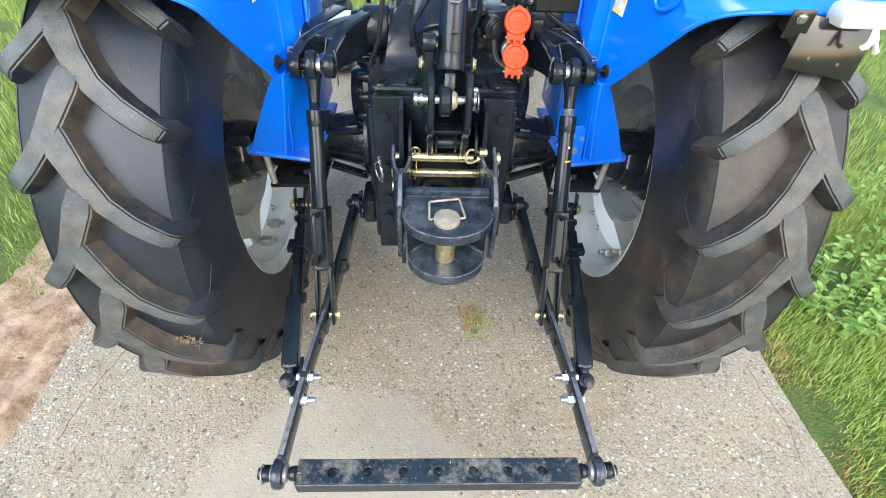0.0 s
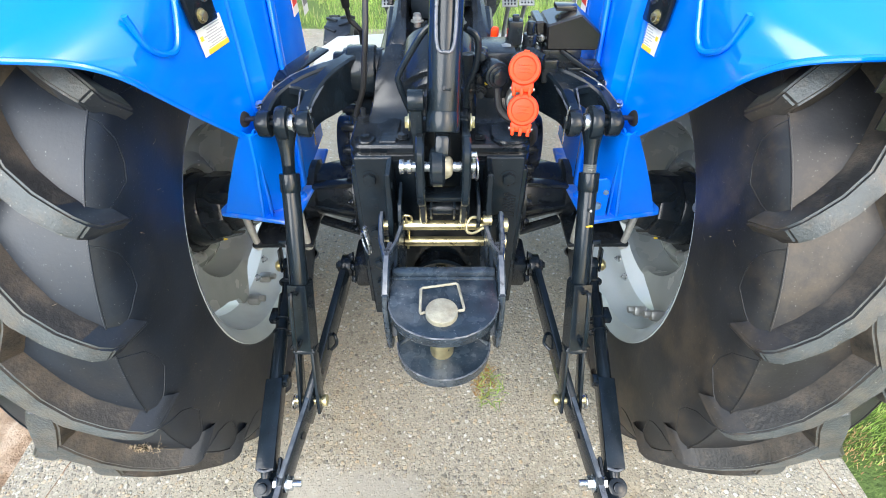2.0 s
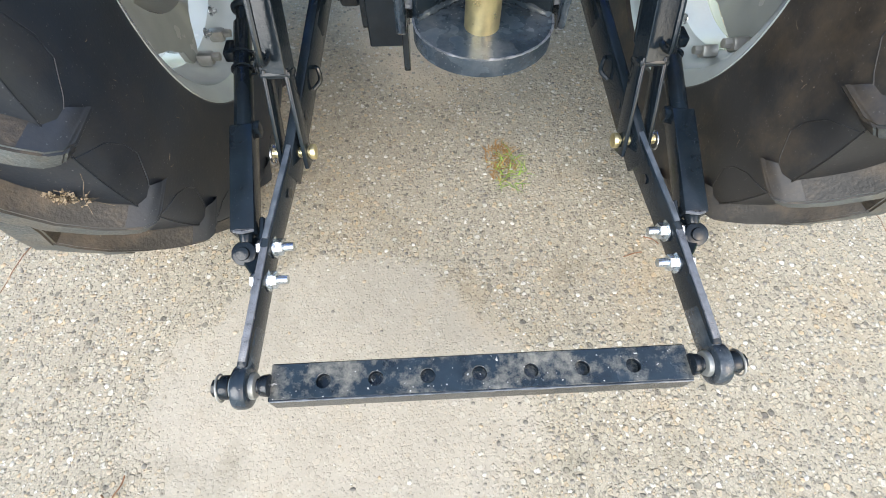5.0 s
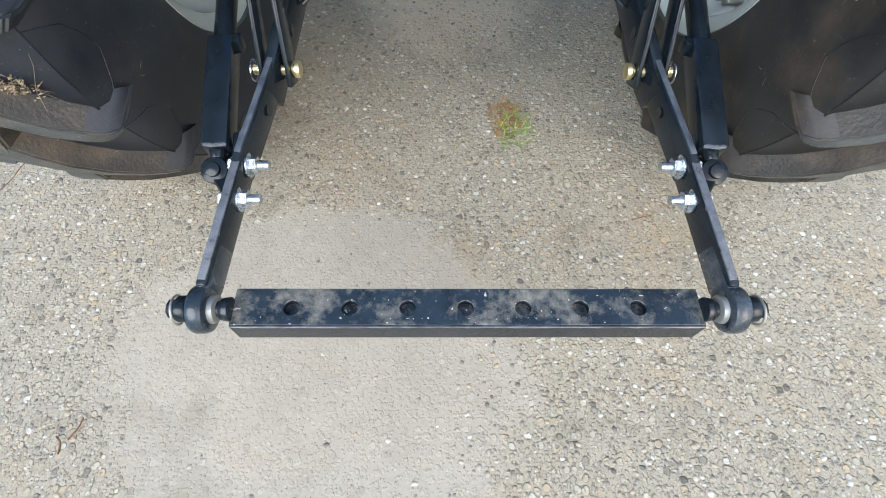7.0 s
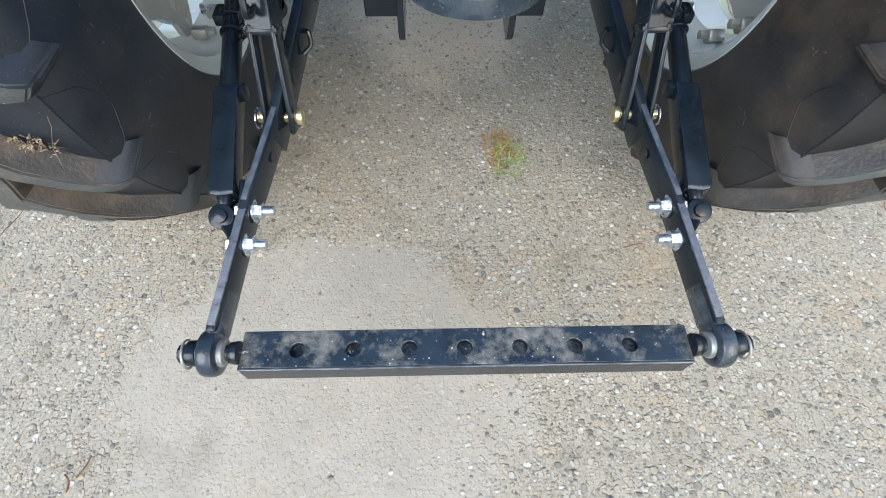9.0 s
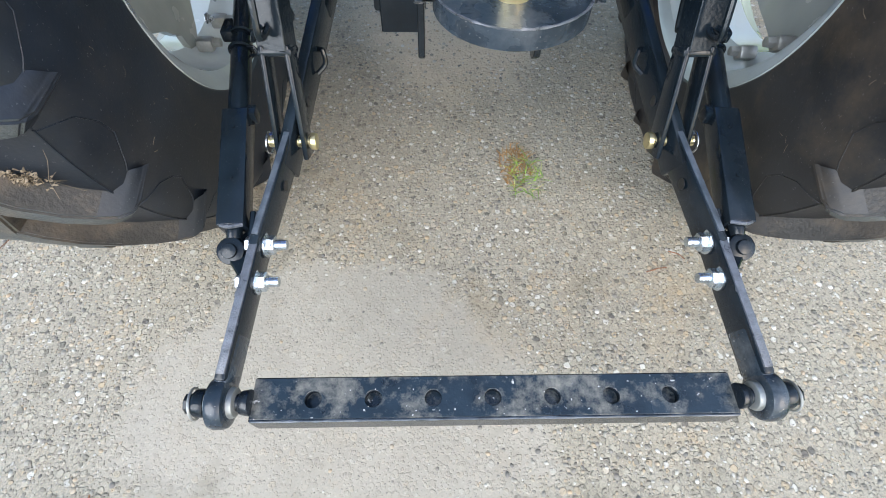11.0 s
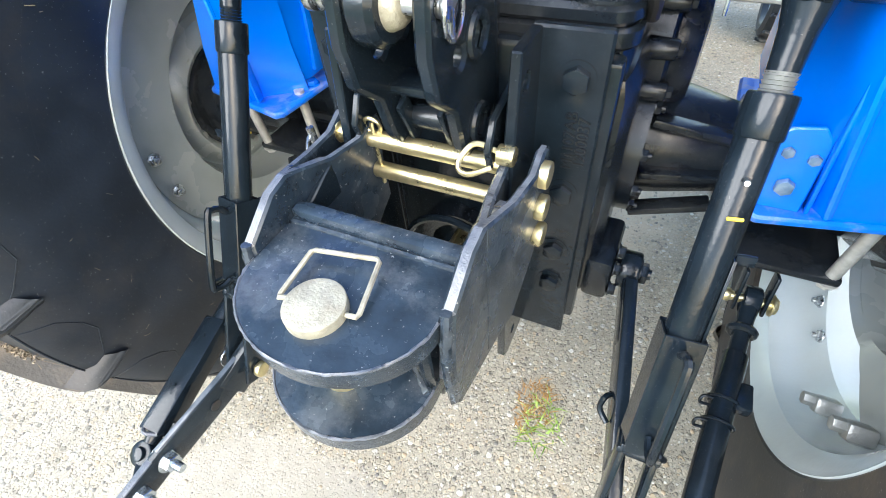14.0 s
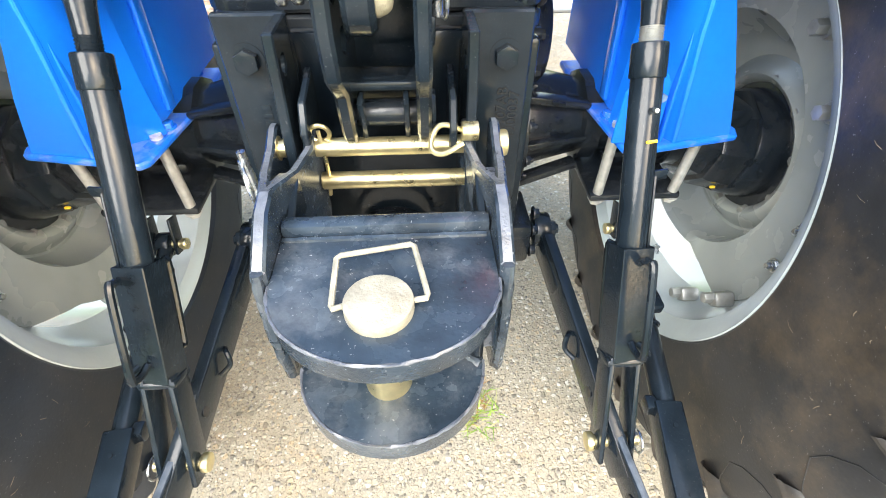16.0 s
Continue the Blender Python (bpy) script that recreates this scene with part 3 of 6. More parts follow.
def caught_litter(rim, at):
    """A clot of dry mud and straw between two bars, with cobweb threads drawn from it."""
    rnd = random.Random(77)

    def on(a, r, deg):
        t = radians(deg)
        return at @ Vector((a, r * math.cos(t), r * math.sin(t)))

    verts, faces = [], []
    for _ in range(620):
        p = on(rnd.gauss(-0.085, 0.017), rnd.uniform(0.756, 0.770), rnd.gauss(189.0, 0.9))
        d = Vector((rnd.gauss(0, 1), rnd.gauss(0, 1), rnd.gauss(0, 0.7))).normalized() * rnd.uniform(0.002, 0.009)
        q = d.cross(Vector((rnd.gauss(0, 1), rnd.gauss(0, 1), rnd.gauss(0, 1)))).normalized() * rnd.uniform(0.0006, 0.0025)
        k = len(verts)
        verts += [p - q, p + q, p + d + q * 0.4, p + d - q * 0.4]
        faces += [(k, k + 1, k + 2, k + 3)]
    me = bpy.data.meshes.new("dry_mud")
    me.from_pydata(verts, [], faces)
    me.materials.append(STRAW)
    ob = new("dry_mud", me)
    ob.parent = rim
    tagged(ob, "clot of dry mud and straw caught in the tread", kind="stuff")
    hub = (-0.125, 0.762, 189.5)
    ends = [(-0.178, 0.715, 196), (-0.190, 0.66, 205), (-0.186, 0.69, 214), (-0.155, 0.748, 196), (-0.178, 0.715, 186), (-0.166, 0.745, 183), (-0.10, 0.80, 196)]
    webs = [tube([on(*hub), (on(*hub) + on(*e)) / 2 + Vector((0.004, 0, -0.003)), on(*e)], 0.00038, 4) for e in ends]
    webs += [tube([on(*p), on(*q)], 0.0003, 4) for p, q in ((ends[0], ends[3]), (ends[0], ends[1]), ((-0.182, 0.70, 200), (-0.195, 0.62, 199)), ((-0.178, 0.715, 214), (-0.155, 0.752, 220)), ((-0.19, 0.66, 213), (-0.168, 0.745, 217)))]
    part("cobweb", join(*webs), STRAW, rim, "pale cobweb threads across the tread")


def rear_wheel(s):
    """Rim, dished disc, clamps, tyre carcass and tread bars; s: +1 right, -1 left."""
    c = Vector((s * WHEEL_X, AXLE_Y, AXLE_Z))
    at = Matrix.Translation(c) @ Matrix.Diagonal((s, 1, 1, 1))
    rim_p = [(-0.178, 0.449), (-0.174, 0.455), (-0.166, 0.450), (-0.162, 0.436), (-0.150, 0.420), (-0.10, 0.414), (-0.08, 0.40), (-0.05, 0.378), (0.05, 0.378), (0.07, 0.40), (0.11, 0.42), (0.122, 0.445), (0.128, 0.455), (0.132, 0.449),
             (0.127, 0.430), (0.11, 0.407), (0.07, 0.388), (0.045, 0.366), (-0.045, 0.366), (-0.075, 0.386), (-0.10, 0.401), (-0.146, 0.408), (-0.164, 0.424), (-0.172, 0.440)]
    grown = at @ Matrix.Diagonal((1, RIM_GROW, RIM_GROW, 1))
    rim = part("rear_wheel", moved(lathe(rim_p, 112, closed=True), grown), RIM, tractor, "large rear wheel with a pale grey steel rim and black ribbed tyre")
    sag = Vector((0, -0.060, 0.002))
    body = lathe(tyre_profile(), 128, closed=True)
    for v in body.verts:
        v.co += sag * max(0.0, min(1.0, (math.hypot(v.co.y, v.co.z) - 0.45) / 0.2))
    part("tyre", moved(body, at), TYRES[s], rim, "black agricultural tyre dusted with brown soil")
    # wavy dished disc with gaps to the rim between its clamps
    bm = bmesh.new()
    n = 120
    base = radians(262 if s < 0 else 226)
    # outline of the disc: degrees round the axle and radius
    if s < 0:
        edge = (0, 208, 218, 230, 243, 248, 256, 262, 270, 305, 325, 360), (0.372, 0.372, 0.345, 0.325, 0.335, 0.372, 0.372, 0.275, 0.253, 0.253, 0.372, 0.372)
    else:
        edge = (0, 225, 236, 246, 266, 330, 350, 360), (0.372, 0.372, 0.30, 0.26, 0.253, 0.253, 0.372, 0.372)
    prof = [(0.052, 0.132), (0.040, 0.135), (0.029, 0.142), (0.024, 0.152), (0.029, 0.164), (0.041, 0.175), (0.049, 0.187), (0.048, 0.200), (0.034, 0.213), (0.010, 0.225), (-0.016, 0.235), (-0.042, 0.245)]
    rings = []
    for a, r in prof:
        dish = Vector((0, -0.018, -0.026)) * max(0.0, min(1.0, (0.245 - r) / 0.06))
        rings.append([bm.verts.new(dish + Vector((a, r * math.cos(2 * math.pi * k / n), r * math.sin(2 * math.pi * k / n)))) for k in range(n)])
    for extra, a in ((0.0, -0.058), (0.003, -0.044)):
        row = []
        for k in range(n):
            t = 2 * math.pi * k / n
            r = float(np.interp(math.degrees(t), *edge)) + extra
            row.append(bm.verts.new((a, r * math.cos(t), r * math.sin(t))))
        rings.append(row)
    for A, B in zip(rings, rings[1:]):
        for k in range(n):
            bm.faces.new((A[k], A[(k + 1) % n], B[(k + 1) % n], B[k]))
    bmesh.ops.recalc_face_normals(bm, faces=bm.faces[:])
    bmesh.ops.solidify(bm, geom=bm.faces[:], thickness=0.012)
    part("wheel_disc", moved(bm, grown), DISC, rim, "dished grey wheel disc with a round centre hole")
    for k in range(4):
        if s < 0 and k == 3:
            continue
        t = base + k * math.pi / 2
        e = Vector((0, math.cos(t), math.sin(t)))
        g = Vector((0, -math.sin(t), math.cos(t)))
        for o in (-0.062, 0.062):
            q = Vector((-0.088, 0, 0)) + e * 0.362 + g * o
            rot = Matrix((Vector((1, 0, 0)), g, e)).transposed()
            part("rim_clamp", moved(join(box(q, (0.046, 0.034, 0.032), 0.008, rot), cyl(q + Vector((-0.042, 0, 0)) - e * 0.004, q + Vector((-0.02, 0, 0)) - e * 0.004, 0.012, None, 6, 0.002)), grown), DULL, rim, "grey cast clamp with a hexagon bolt")
    for k in range(8):
        t = radians(185.5) + math.pi / 2 * (k // 2) + (-0.13, 0.13)[k % 2]
        q = Vector((-0.066, 0.346 * math.cos(t), 0.346 * math.sin(t)))
        part("wheel_bolt", moved(hexbolt(q, (-1, 0, 0), 0.011, 0.010, True, 0.008), grown), STEEL, rim)
    # bits of dry straw and threads of web stuck to the rubber
    rnd = random.Random(31 + s)
    verts, faces = [], []
    for _ in range(95):
        ang = radians(rnd.uniform(95, 265))
        r0 = rnd.uniform(0.53, 0.745)
        a0 = -0.193 if r0 < 0.66 else -0.193 + (r0 - 0.66) * 0.62
        if rnd.random() < 0.35:
            r0, a0 = 0.765, rnd.uniform(-0.10, 0.04)
        L, turn = rnd.uniform(0.004, 0.020), rnd.uniform(0, 6.283)
        w = rnd.uniform(0.0003, 0.0007)
        e, g = Vector((0, math.cos(ang), math.sin(ang))), Vector((0, -math.sin(ang), math.cos(ang)))
        up = Vector((-1, 0, 0)) if r0 < 0.70 else (Vector((-0.6, 0, 0)) + e * 0.8 if a0 < -0.12 else e)
        p = Vector((a0, 0, 0)) + e * r0 + up * 0.001 + sag * min(1.0, (r0 - 0.45) / 0.2)
        d = g * math.cos(turn) + up.cross(g).normalized() * math.sin(turn)
        q = up.cross(d).normalized() * w
        b0 = len(verts)
        bend = up * 0.0016
        verts += [p - q, p + q, p + d * L * 0.5 + q + bend, p + d * L * 0.5 - q + bend, p + d * L + q, p + d * L - q]
        faces += [(b0, b0 + 1, b0 + 2, b0 + 3), (b0 + 3, b0 + 2, b0 + 4, b0 + 5)]
    me = bpy.data.meshes.new("dry_straw")
    me.from_pydata([at @ v for v in verts], [], faces)
    me.materials.append(STRAW)
    straw = new("dry_straw", me)
    straw.parent = rim
    tagged(straw, "bits of pale dry straw stuck to the tyre", kind="stuff")
    # raised lines and plain embossed marks on the side wall
    def wall(r, deg):
        t = radians(deg)
        a = float(np.interp(r, (0.474, 0.494, 0.538, 0.584, 0.625, 0.665), (-0.165, -0.176, -0.184, -0.190, -0.192, -0.190)))
        return at @ (Vector((a, r * math.cos(t), r * math.sin(t))) + sag * max(0.0, min(1.0, (r - 0.45) / 0.2)))

    part("sidewall_rib", tube([wall(0.586, 3.0 * k) for k in range(120)], 0.0011, 6, closed=True), RUBBER, rim)
    for turn0 in (0, 180):
        part("sidewall_mark", tube([wall(0.540, turn0 + 133 + k) for k in range(21)], 0.0009, 6), RUBBER, rim)
        for k in range(6):
            part("sidewall_mark", tube([wall(0.491 + 0.0088 * k, turn0 + 140.5 + 0.8 * j) for j in range(6)], 0.0009, 6), RUBBER, rim)
        for rr in (0.010, 0.019):
            part("sidewall_mark", tube([wall(0.511 + rr * math.sin(0.3 * j), turn0 + 149 + math.degrees(rr / 0.48) * math.cos(0.3 * j)) for j in range(17)], 0.0009, 6), RUBBER, rim)
    if s < 0:
        caught_litter(rim, at @ Matrix.Translation(sag))
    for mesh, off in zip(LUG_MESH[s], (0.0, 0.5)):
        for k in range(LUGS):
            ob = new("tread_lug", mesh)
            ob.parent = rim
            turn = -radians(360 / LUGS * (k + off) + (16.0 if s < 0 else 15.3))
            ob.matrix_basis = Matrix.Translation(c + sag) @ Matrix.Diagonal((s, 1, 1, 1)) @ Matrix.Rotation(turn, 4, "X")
    return rim


for s in (-1, 1):
    rear_wheel(s)


# ---------------------------------------------------------------- fenders
def sheet_strip(rows, thick=0.004):
    """A bent sheet: rows of points, all of one length, joined into quads and given thickness."""
    bm = bmesh.new()
    vs = [[bm.verts.new(p) for p in row] for row in rows]
    for A, B in zip(vs, vs[1:]):
        for i in range(len(A) - 1):
            bm.faces.new((A[i], A[i + 1], B[i + 1], B[i]))
    bmesh.ops.recalc_face_normals(bm, faces=bm.faces[:])
    bmesh.ops.solidify(bm, geom=bm.faces[:], thickness=thick)
    return bm


def fender(s):
    R = 0.90
    # side wall in plan, from the rear lip forward; each with the height of its lower edge
    plan = [(0.526, 0.155, 1.340), (0.507, 0.25, 1.24), (0.492, 0.325, 1.165), (0.484, 0.365, 1.125), (0.470, 0.43, 1.06), (0.452, 0.455, 0.95), (0.430, 0.47, 0.86), (0.420, 0.50, 0.86), (0.420, 0.84, 0.86)]
    rows = []
    for x, y, z in plan:
        top = AXLE_Z + math.sqrt(max(0.01, R * R - (AXLE_Y - y) ** 2))
        col = [(s * x, y, z + (top - 0.075 - z) * k / 6) for k in range(7)]
        col += [(s * (x + 0.010), y, top - 0.04), (s * (x + 0.030), y, top - 0.014), (s * (x + 0.065), y, top)]
        col += [(s * (x + 0.065 + (1.13 - x - 0.065) * k / 6), y, top - 0.010 * (k / 6) ** 2) for k in range(1, 7)] + [(s * 1.145, y, top - 0.035), (s * 1.15, y, top - 0.07)]
        rows.append(col)
    edge = smooth_line([(s * x, y, z) for x, y, z in ((0.530, 0.140, 1.356), (0.545, 0.115, 1.384), (0.580, 0.092, 1.409), (0.650, 0.076, 1.422), (0.80, 0.064, 1.428), (0.98, 0.055, 1.426), (1.12, 0.05, 1.415), (1.15, 0.05, 1.37))], 6)
    count = len(rows[0])
    rows.insert(0, [tuple(edge[round(k * (len(edge) - 1) / (count - 1))]) for k in range(count)])
    shell = part("fender", sheet_strip(rows), BLUE, tractor, "glossy blue sheet metal rear fender")
    # turned lip along the cut edge
    part("fender_lip", tube([(s * (x + 0.003), y, z) for x, y, z in plan[:4]], 0.005, 8), BLUE, shell)
    part("fender_lip", tube([(s * 0.529, 0.155, 1.340)] + edge, 0.006, 8), BLUE, shell)
    # leg below the side wall, with its rear panel, folded edge and foot
    leg = [[(s * 0.484, 0.372, 1.135), (s * 0.455, 0.345, 1.135), (s * 0.440, 0.375, 1.135), (s * 0.425, 0.47, 1.135)],
           [(s * 0.530, 0.388, 1.05), (s * 0.470, 0.362, 1.05), (s * 0.453, 0.392, 1.05), (s * 0.424, 0.47, 1.05)],
           [(s * 0.580, 0.402, 0.95), (s * 0.490, 0.378, 0.95), (s * 0.472, 0.408, 0.95), (s * 0.422, 0.47, 0.95)],
           [(s * 0.630, 0.425, 0.842), (s * 0.514, 0.402, 0.842), (s * 0.494, 0.432, 0.842), (s * 0.420, 0.48, 0.842)]]
    part("fender_leg", sheet_strip(leg, 0.005), BLUE, shell)
    part("crease", tube([(s * 0.455, 0.343, 1.14), (s * 0.470, 0.360, 1.05), (s * 0.490, 0.376, 0.95), (s * 0.513, 0.398, 0.845)], 0.006, 8), BLUE, shell)
    part("crease", tube([(s * 0.466, 0.44, 1.1), (s * 0.462, 0.445, 1.3), (s * 0.460, 0.45, 1.55)], 0.008, 8), BLUE, shell)
    foot = prism([(s * x, y) for x, y in ((0.645, 0.416), (0.655, 0.44), (0.63, 0.53), (0.47, 0.78), (0.395, 0.78), (0.39, 0.60), (0.415, 0.385), (0.43, 0.372))], "z", 0.828, 0.842, 0.004)
    part("fender_foot", foot, SCUFFBLUE, shell, "blue steel mounting foot, its edge scuffed")
    for x, y in ((0.41, 0.64), (0.425, 0.50), (0.60, 0.47), (0.45, 0.74)):
        part("foot_bolt", hexbolt((s * x, y, 0.842), (0, 0, 1), 0.013, 0.012), BLUE, shell)
    if s > 0:
        # inboard bracket plate bolted over the foot
        plate = part("leg_bracket", prism([(0.398, 0.842), (0.398, 0.940), (0.425, 0.968), (0.458, 0.974), (0.474, 0.955), (0.480, 0.842)], "y", 0.398, 0.405, 0.002), BLUE, shell, "blue bracket plate with three bolts")
        for x, z, r in ((0.447, 0.884, 0.0125), (0.432, 0.935, 0.008), (0.463, 0.930, 0.008)):
            part("bracket_bolt", hexbolt((x, 0.398, z), (0, -1, 0), r, r * 0.8, False), PAINTED, plate)
    part("inner_channel", bar((s * 0.488, 0.405, 0.845), (s * 0.452, 0.365, 1.14), 0.018, 0.006, 0.002, up=(0, 1, 0)), BLUE, shell)
    # gusset rib on the wall and the seam of the upper wall
    part("rib", bar((s * 0.414, 0.52, 0.87), (s * 0.410, 0.60, 1.5), 0.03, 0.012, 0.005, up=(0, 1, 0)), BLUE, shell)
    part("pressed_bead", bar((s * 0.424, 0.500, 1.172), (s * 0.416, 0.560, 1.182), 0.022, 0.012, 0.005), BLUE, shell)
    # rubber disc with the rod that passes it
    part("grommet", join(cyl((s * 0.484, 0.395, 1.155), (s * 0.474, 0.39, 1.157), 0.022, 0.018, 20, 0.003), cyl((s * 0.475, 0.392, 1.156), (s * 0.39, 0.37, 1.172), 0.006, None, 10)), RUBH, shell, "black rubber grommet with a thin rod")
    # safety label: white paper with lines of print that cannot be read, and a yellow foot
    u = Vector((-s * 0.185, 0.98, 0.0)).normalized()        # along the wall, forward
    v = Vector((0, -0.10, 1.0)).normalized()
    n = u.cross(v).normalized()
    if n.x * s > 0:
        n = -n
    c = Vector((s * 0.4820, 0.372, 1.362)) + n * 0.004
    if s > 0:
        c += u * 0.055 - v * 0.022

    def tag(name, cu, cv, w, h, off, material, parent, label=""):
        rot = Matrix((u, v, n)).transposed()
        return part(name, box(c + u * cu + v * cv + n * off, (w, h, 0.0012), 0, rot), material, parent, label, False)

    decal = tag("safety_label", 0, 0, 0.094, 0.064, 0.0, WHITE, shell, "white safety label with small print and a yellow foot")
    tag("label_band", 0.008, -0.0265, 0.078, 0.010, 0.0012, YELLOW, decal)
    for k in range(9):
        tag("print_line", 0.006 + 0.004 * ((k * 7) % 3 - 1), 0.026 - 0.0055 * k, 0.070 - 0.010 * ((k * 5) % 4), 0.0016, 0.0012, PALE_PRINT, decal)
    tag("warning_mark", -0.038, 0.004, 0.009, 0.009, 0.0013, YELLOW, decal)
    # black lamp bracket bolted above the label
    rot = Matrix((u, v, n)).transposed()
    b = c + v * 0.078 + n * 0.008 - u * 0.02
    br = part("lamp_bracket", box(b, (0.085, 0.10, 0.014), 0.008, rot), BLACK, shell, "black bracket with two zinc bolts")
    part("bracket_bolt", hexbolt(b - v * 0.028 + n * 0.007 - u * 0.012, n, 0.011, 0.009), ZINC, br)
    part("bracket_bolt", hexbolt(b + v * 0.008 + n * 0.007 + u * 0.016, n, 0.013, 0.006), STEEL, br)
    # pressed step in the wall beyond the label
    part("pressed_step", tube(smooth_line([(s * 0.489, 0.30, 1.47), (s * 0.495, 0.262, 1.39), (s * 0.502, 0.232, 1.375), (s * 0.514, 0.19, 1.40), (s * 0.520, 0.17, 1.46)], 5), 0.006, 8), BLUE, shell)
    for k, cc in ((0, RED), (1, PRINT)):
        part("small_sticker", box((s * 0.4155, 0.80 + 0.11 * k, 1.300 - 0.03 * k), (0.0012, 0.055, 0.050), 0, None), WHITE, shell, "small white sticker", False)
        part("sticker_print", box((s * 0.4145, 0.80 + 0.11 * k, 1.310 - 0.03 * k), (0.0012, 0.044, 0.020), 0, None), cc, shell, "", False)
    return shell


FENDERS = {s: fender(s) for s in (-1, 1)}
plate_bracket = part("plate_bracket", join(box((0.745, 0.028, 1.395), (0.168, 0.004, 0.105), 0.008, Matrix.Rotation(radians(9), 3, "Y") @ Matrix.Rotation(radians(-14), 3, "X")), box((0.655, 0.032, 1.44), (0.05, 0.004, 0.055), 0.006)), DARKGLOSS, FENDERS[1], "blank black plate holder hanging under the lamp")
plate_bracket.location = (0.048, 0, -0.026)
part("plate_bolt", hexbolt((0.652, 0.028, 1.452), (0, -1, 0), 0.008, 0.005), STEEL, plate_bracket)
for hx in (0.705, 0.775):
    part("plate_slot", box((hx, 0.0205, 1.368 - (hx - 0.745) * 0.15), (0.006, 0.003, 0.012), 0.001), RUST, plate_bracket)
part("plate_lamp", join(box((0.775, 0.03, 1.462), (0.12, 0.06, 0.045), 0.014), tube(smooth_line([(0.79, 0.0, 1.45), (0.80, -0.012, 1.42), (0.812, -0.01, 1.405)], 5), 0.006, 6, 0.3), tube(smooth_line([(0.79, 0.0, 1.45), (0.785, -0.014, 1.425), (0.775, -0.012, 1.41)], 5), 0.006, 6, 0.3)), LAMP, plate_bracket, "clear plate lamp wrapped in shreds of plastic film")

# ---------------------------------------------------------------- transmission casing and rear face
casing = part("transmission_case", box((0, 0.80, 0.835), (0.44, 0.90, 0.53), 0.03), CAST, tractor, "black cast iron transmission case with bolted covers")
part("rear_housing", box((0, 0.46, 0.80), (0.475, 0.22, 0.46), 0.04), CAST, casing)
part("sump", box((0, 0.95, 0.66), (0.26, 0.6, 0.18), 0.05), CAST, casing)
def rounded(x0, x1, y0, y1, r, n=6):
    """Outline of a plate with rounded corners."""
    pts = []
    for cx, cy, a in ((x1 - r, y1 - r, 0), (x0 + r, y1 - r, 90), (x0 + r, y0 + r, 180), (x1 - r, y0 + r, 270)):
        pts += [(cx + r * math.cos(radians(a + 90 * k / n)), cy + r * math.sin(radians(a + 90 * k / n))) for k in range(n + 1)]
    return pts


top_cover = part("top_cover", prism(rounded(-0.222, 0.226, 0.338, 0.85, 0.034), "z", 1.088, 1.112, 0.006), CAST, casing, "black cast cover plate with rounded corners")
part("cover_flange", prism(rounded(-0.224, 0.228, 0.345, 0.85, 0.030), "z", 1.058, 1.085, 0.005), CAST, casing)
part("cover_step", prism([(-0.150, 0.352), (-0.105, 0.352), (-0.098, 0.47), (-0.135, 0.47)], "z", 1.105, 1.1165, 0.003), CAST, top_cover)
part("rear_cover", box((0, 0.342, 0.82), (0.26, 0.03, 0.5), 0.012), BLACK, casing)
for x, y in ((-0.182, 0.370), (0.188, 0.374), (-0.2, 0.62), (0.18, 0.62), (-0.09, 0.375), (0.10, 0.375)):
    part("cover_bolt", hexbolt((x, y, 1.117), (0, 0, 1), 0.013, 0.010), CAST, casing)
part("cover_pad", prism(rounded(0.128, 0.224, 0.340, 0.450, 0.040), "z", 1.108, 1.120, 0.004), CAST, casing)
part("cover_pad", cyl((-0.182, 0.370, 1.110), (-0.182, 0.370, 1.118), 0.026, 0.023, 24, 0.003), CAST, casing)
# lift housing on top
def lift_ridge(s):
    """One cheek of the lift housing: a steep rounded front over a flared foot, and a sloping back."""
    st = [(0.448, 1.111, 0.204, 0.030), (0.468, 1.116, 0.194, 0.042), (0.486, 1.126, 0.185, 0.055), (0.504, 1.148, 0.179, 0.066), (0.528, 1.182, 0.175, 0.073), (0.556, 1.210, 0.172, 0.078), (0.590, 1.230, 0.168, 0.081), (0.626, 1.241, 0.164, 0.082), (0.640, 1.246, 0.152, 0.086), (0.652, 1.262, 0.146, 0.088), (0.72, 1.298, 0.137, 0.090), (0.84, 1.360, 0.128, 0.090), (0.96, 1.395, 0.123, 0.090)]
    bm = bmesh.new()
    rows = []
    for y, z, xo, xi in st:
        up = max(0.0, z - 1.11)
        f = min(1.0, up / 0.06)
        rows.append([bm.verts.new(mx(s, Vector(q))) for q in ((xo + 0.016 * f, y, 1.100), (xo + 0.004 * f, y, 1.104 + 0.02 * f), (xo, y, 1.106 + 0.75 * up), (xo - 0.006, y, 1.11 + up * 0.93), (xo - 0.020, y, z), (xi + 0.016, y, z), (xi + 0.003, y, 1.11 + up * 0.93), (xi, y, 1.106 + 0.7 * up), (xi, y, 1.100))])
    for A, B in zip(rows, rows[1:]):
        for k in range(8):
            bm.faces.new((A[k], A[k + 1], B[k + 1], B[k]))
    bm.faces.new(rows[0])
    bm.faces.new(rows[-1])
    bmesh.ops.recalc_face_normals(bm, faces=bm.faces[:])
    return part("lift_ridge", bm, CAST, lift_house)


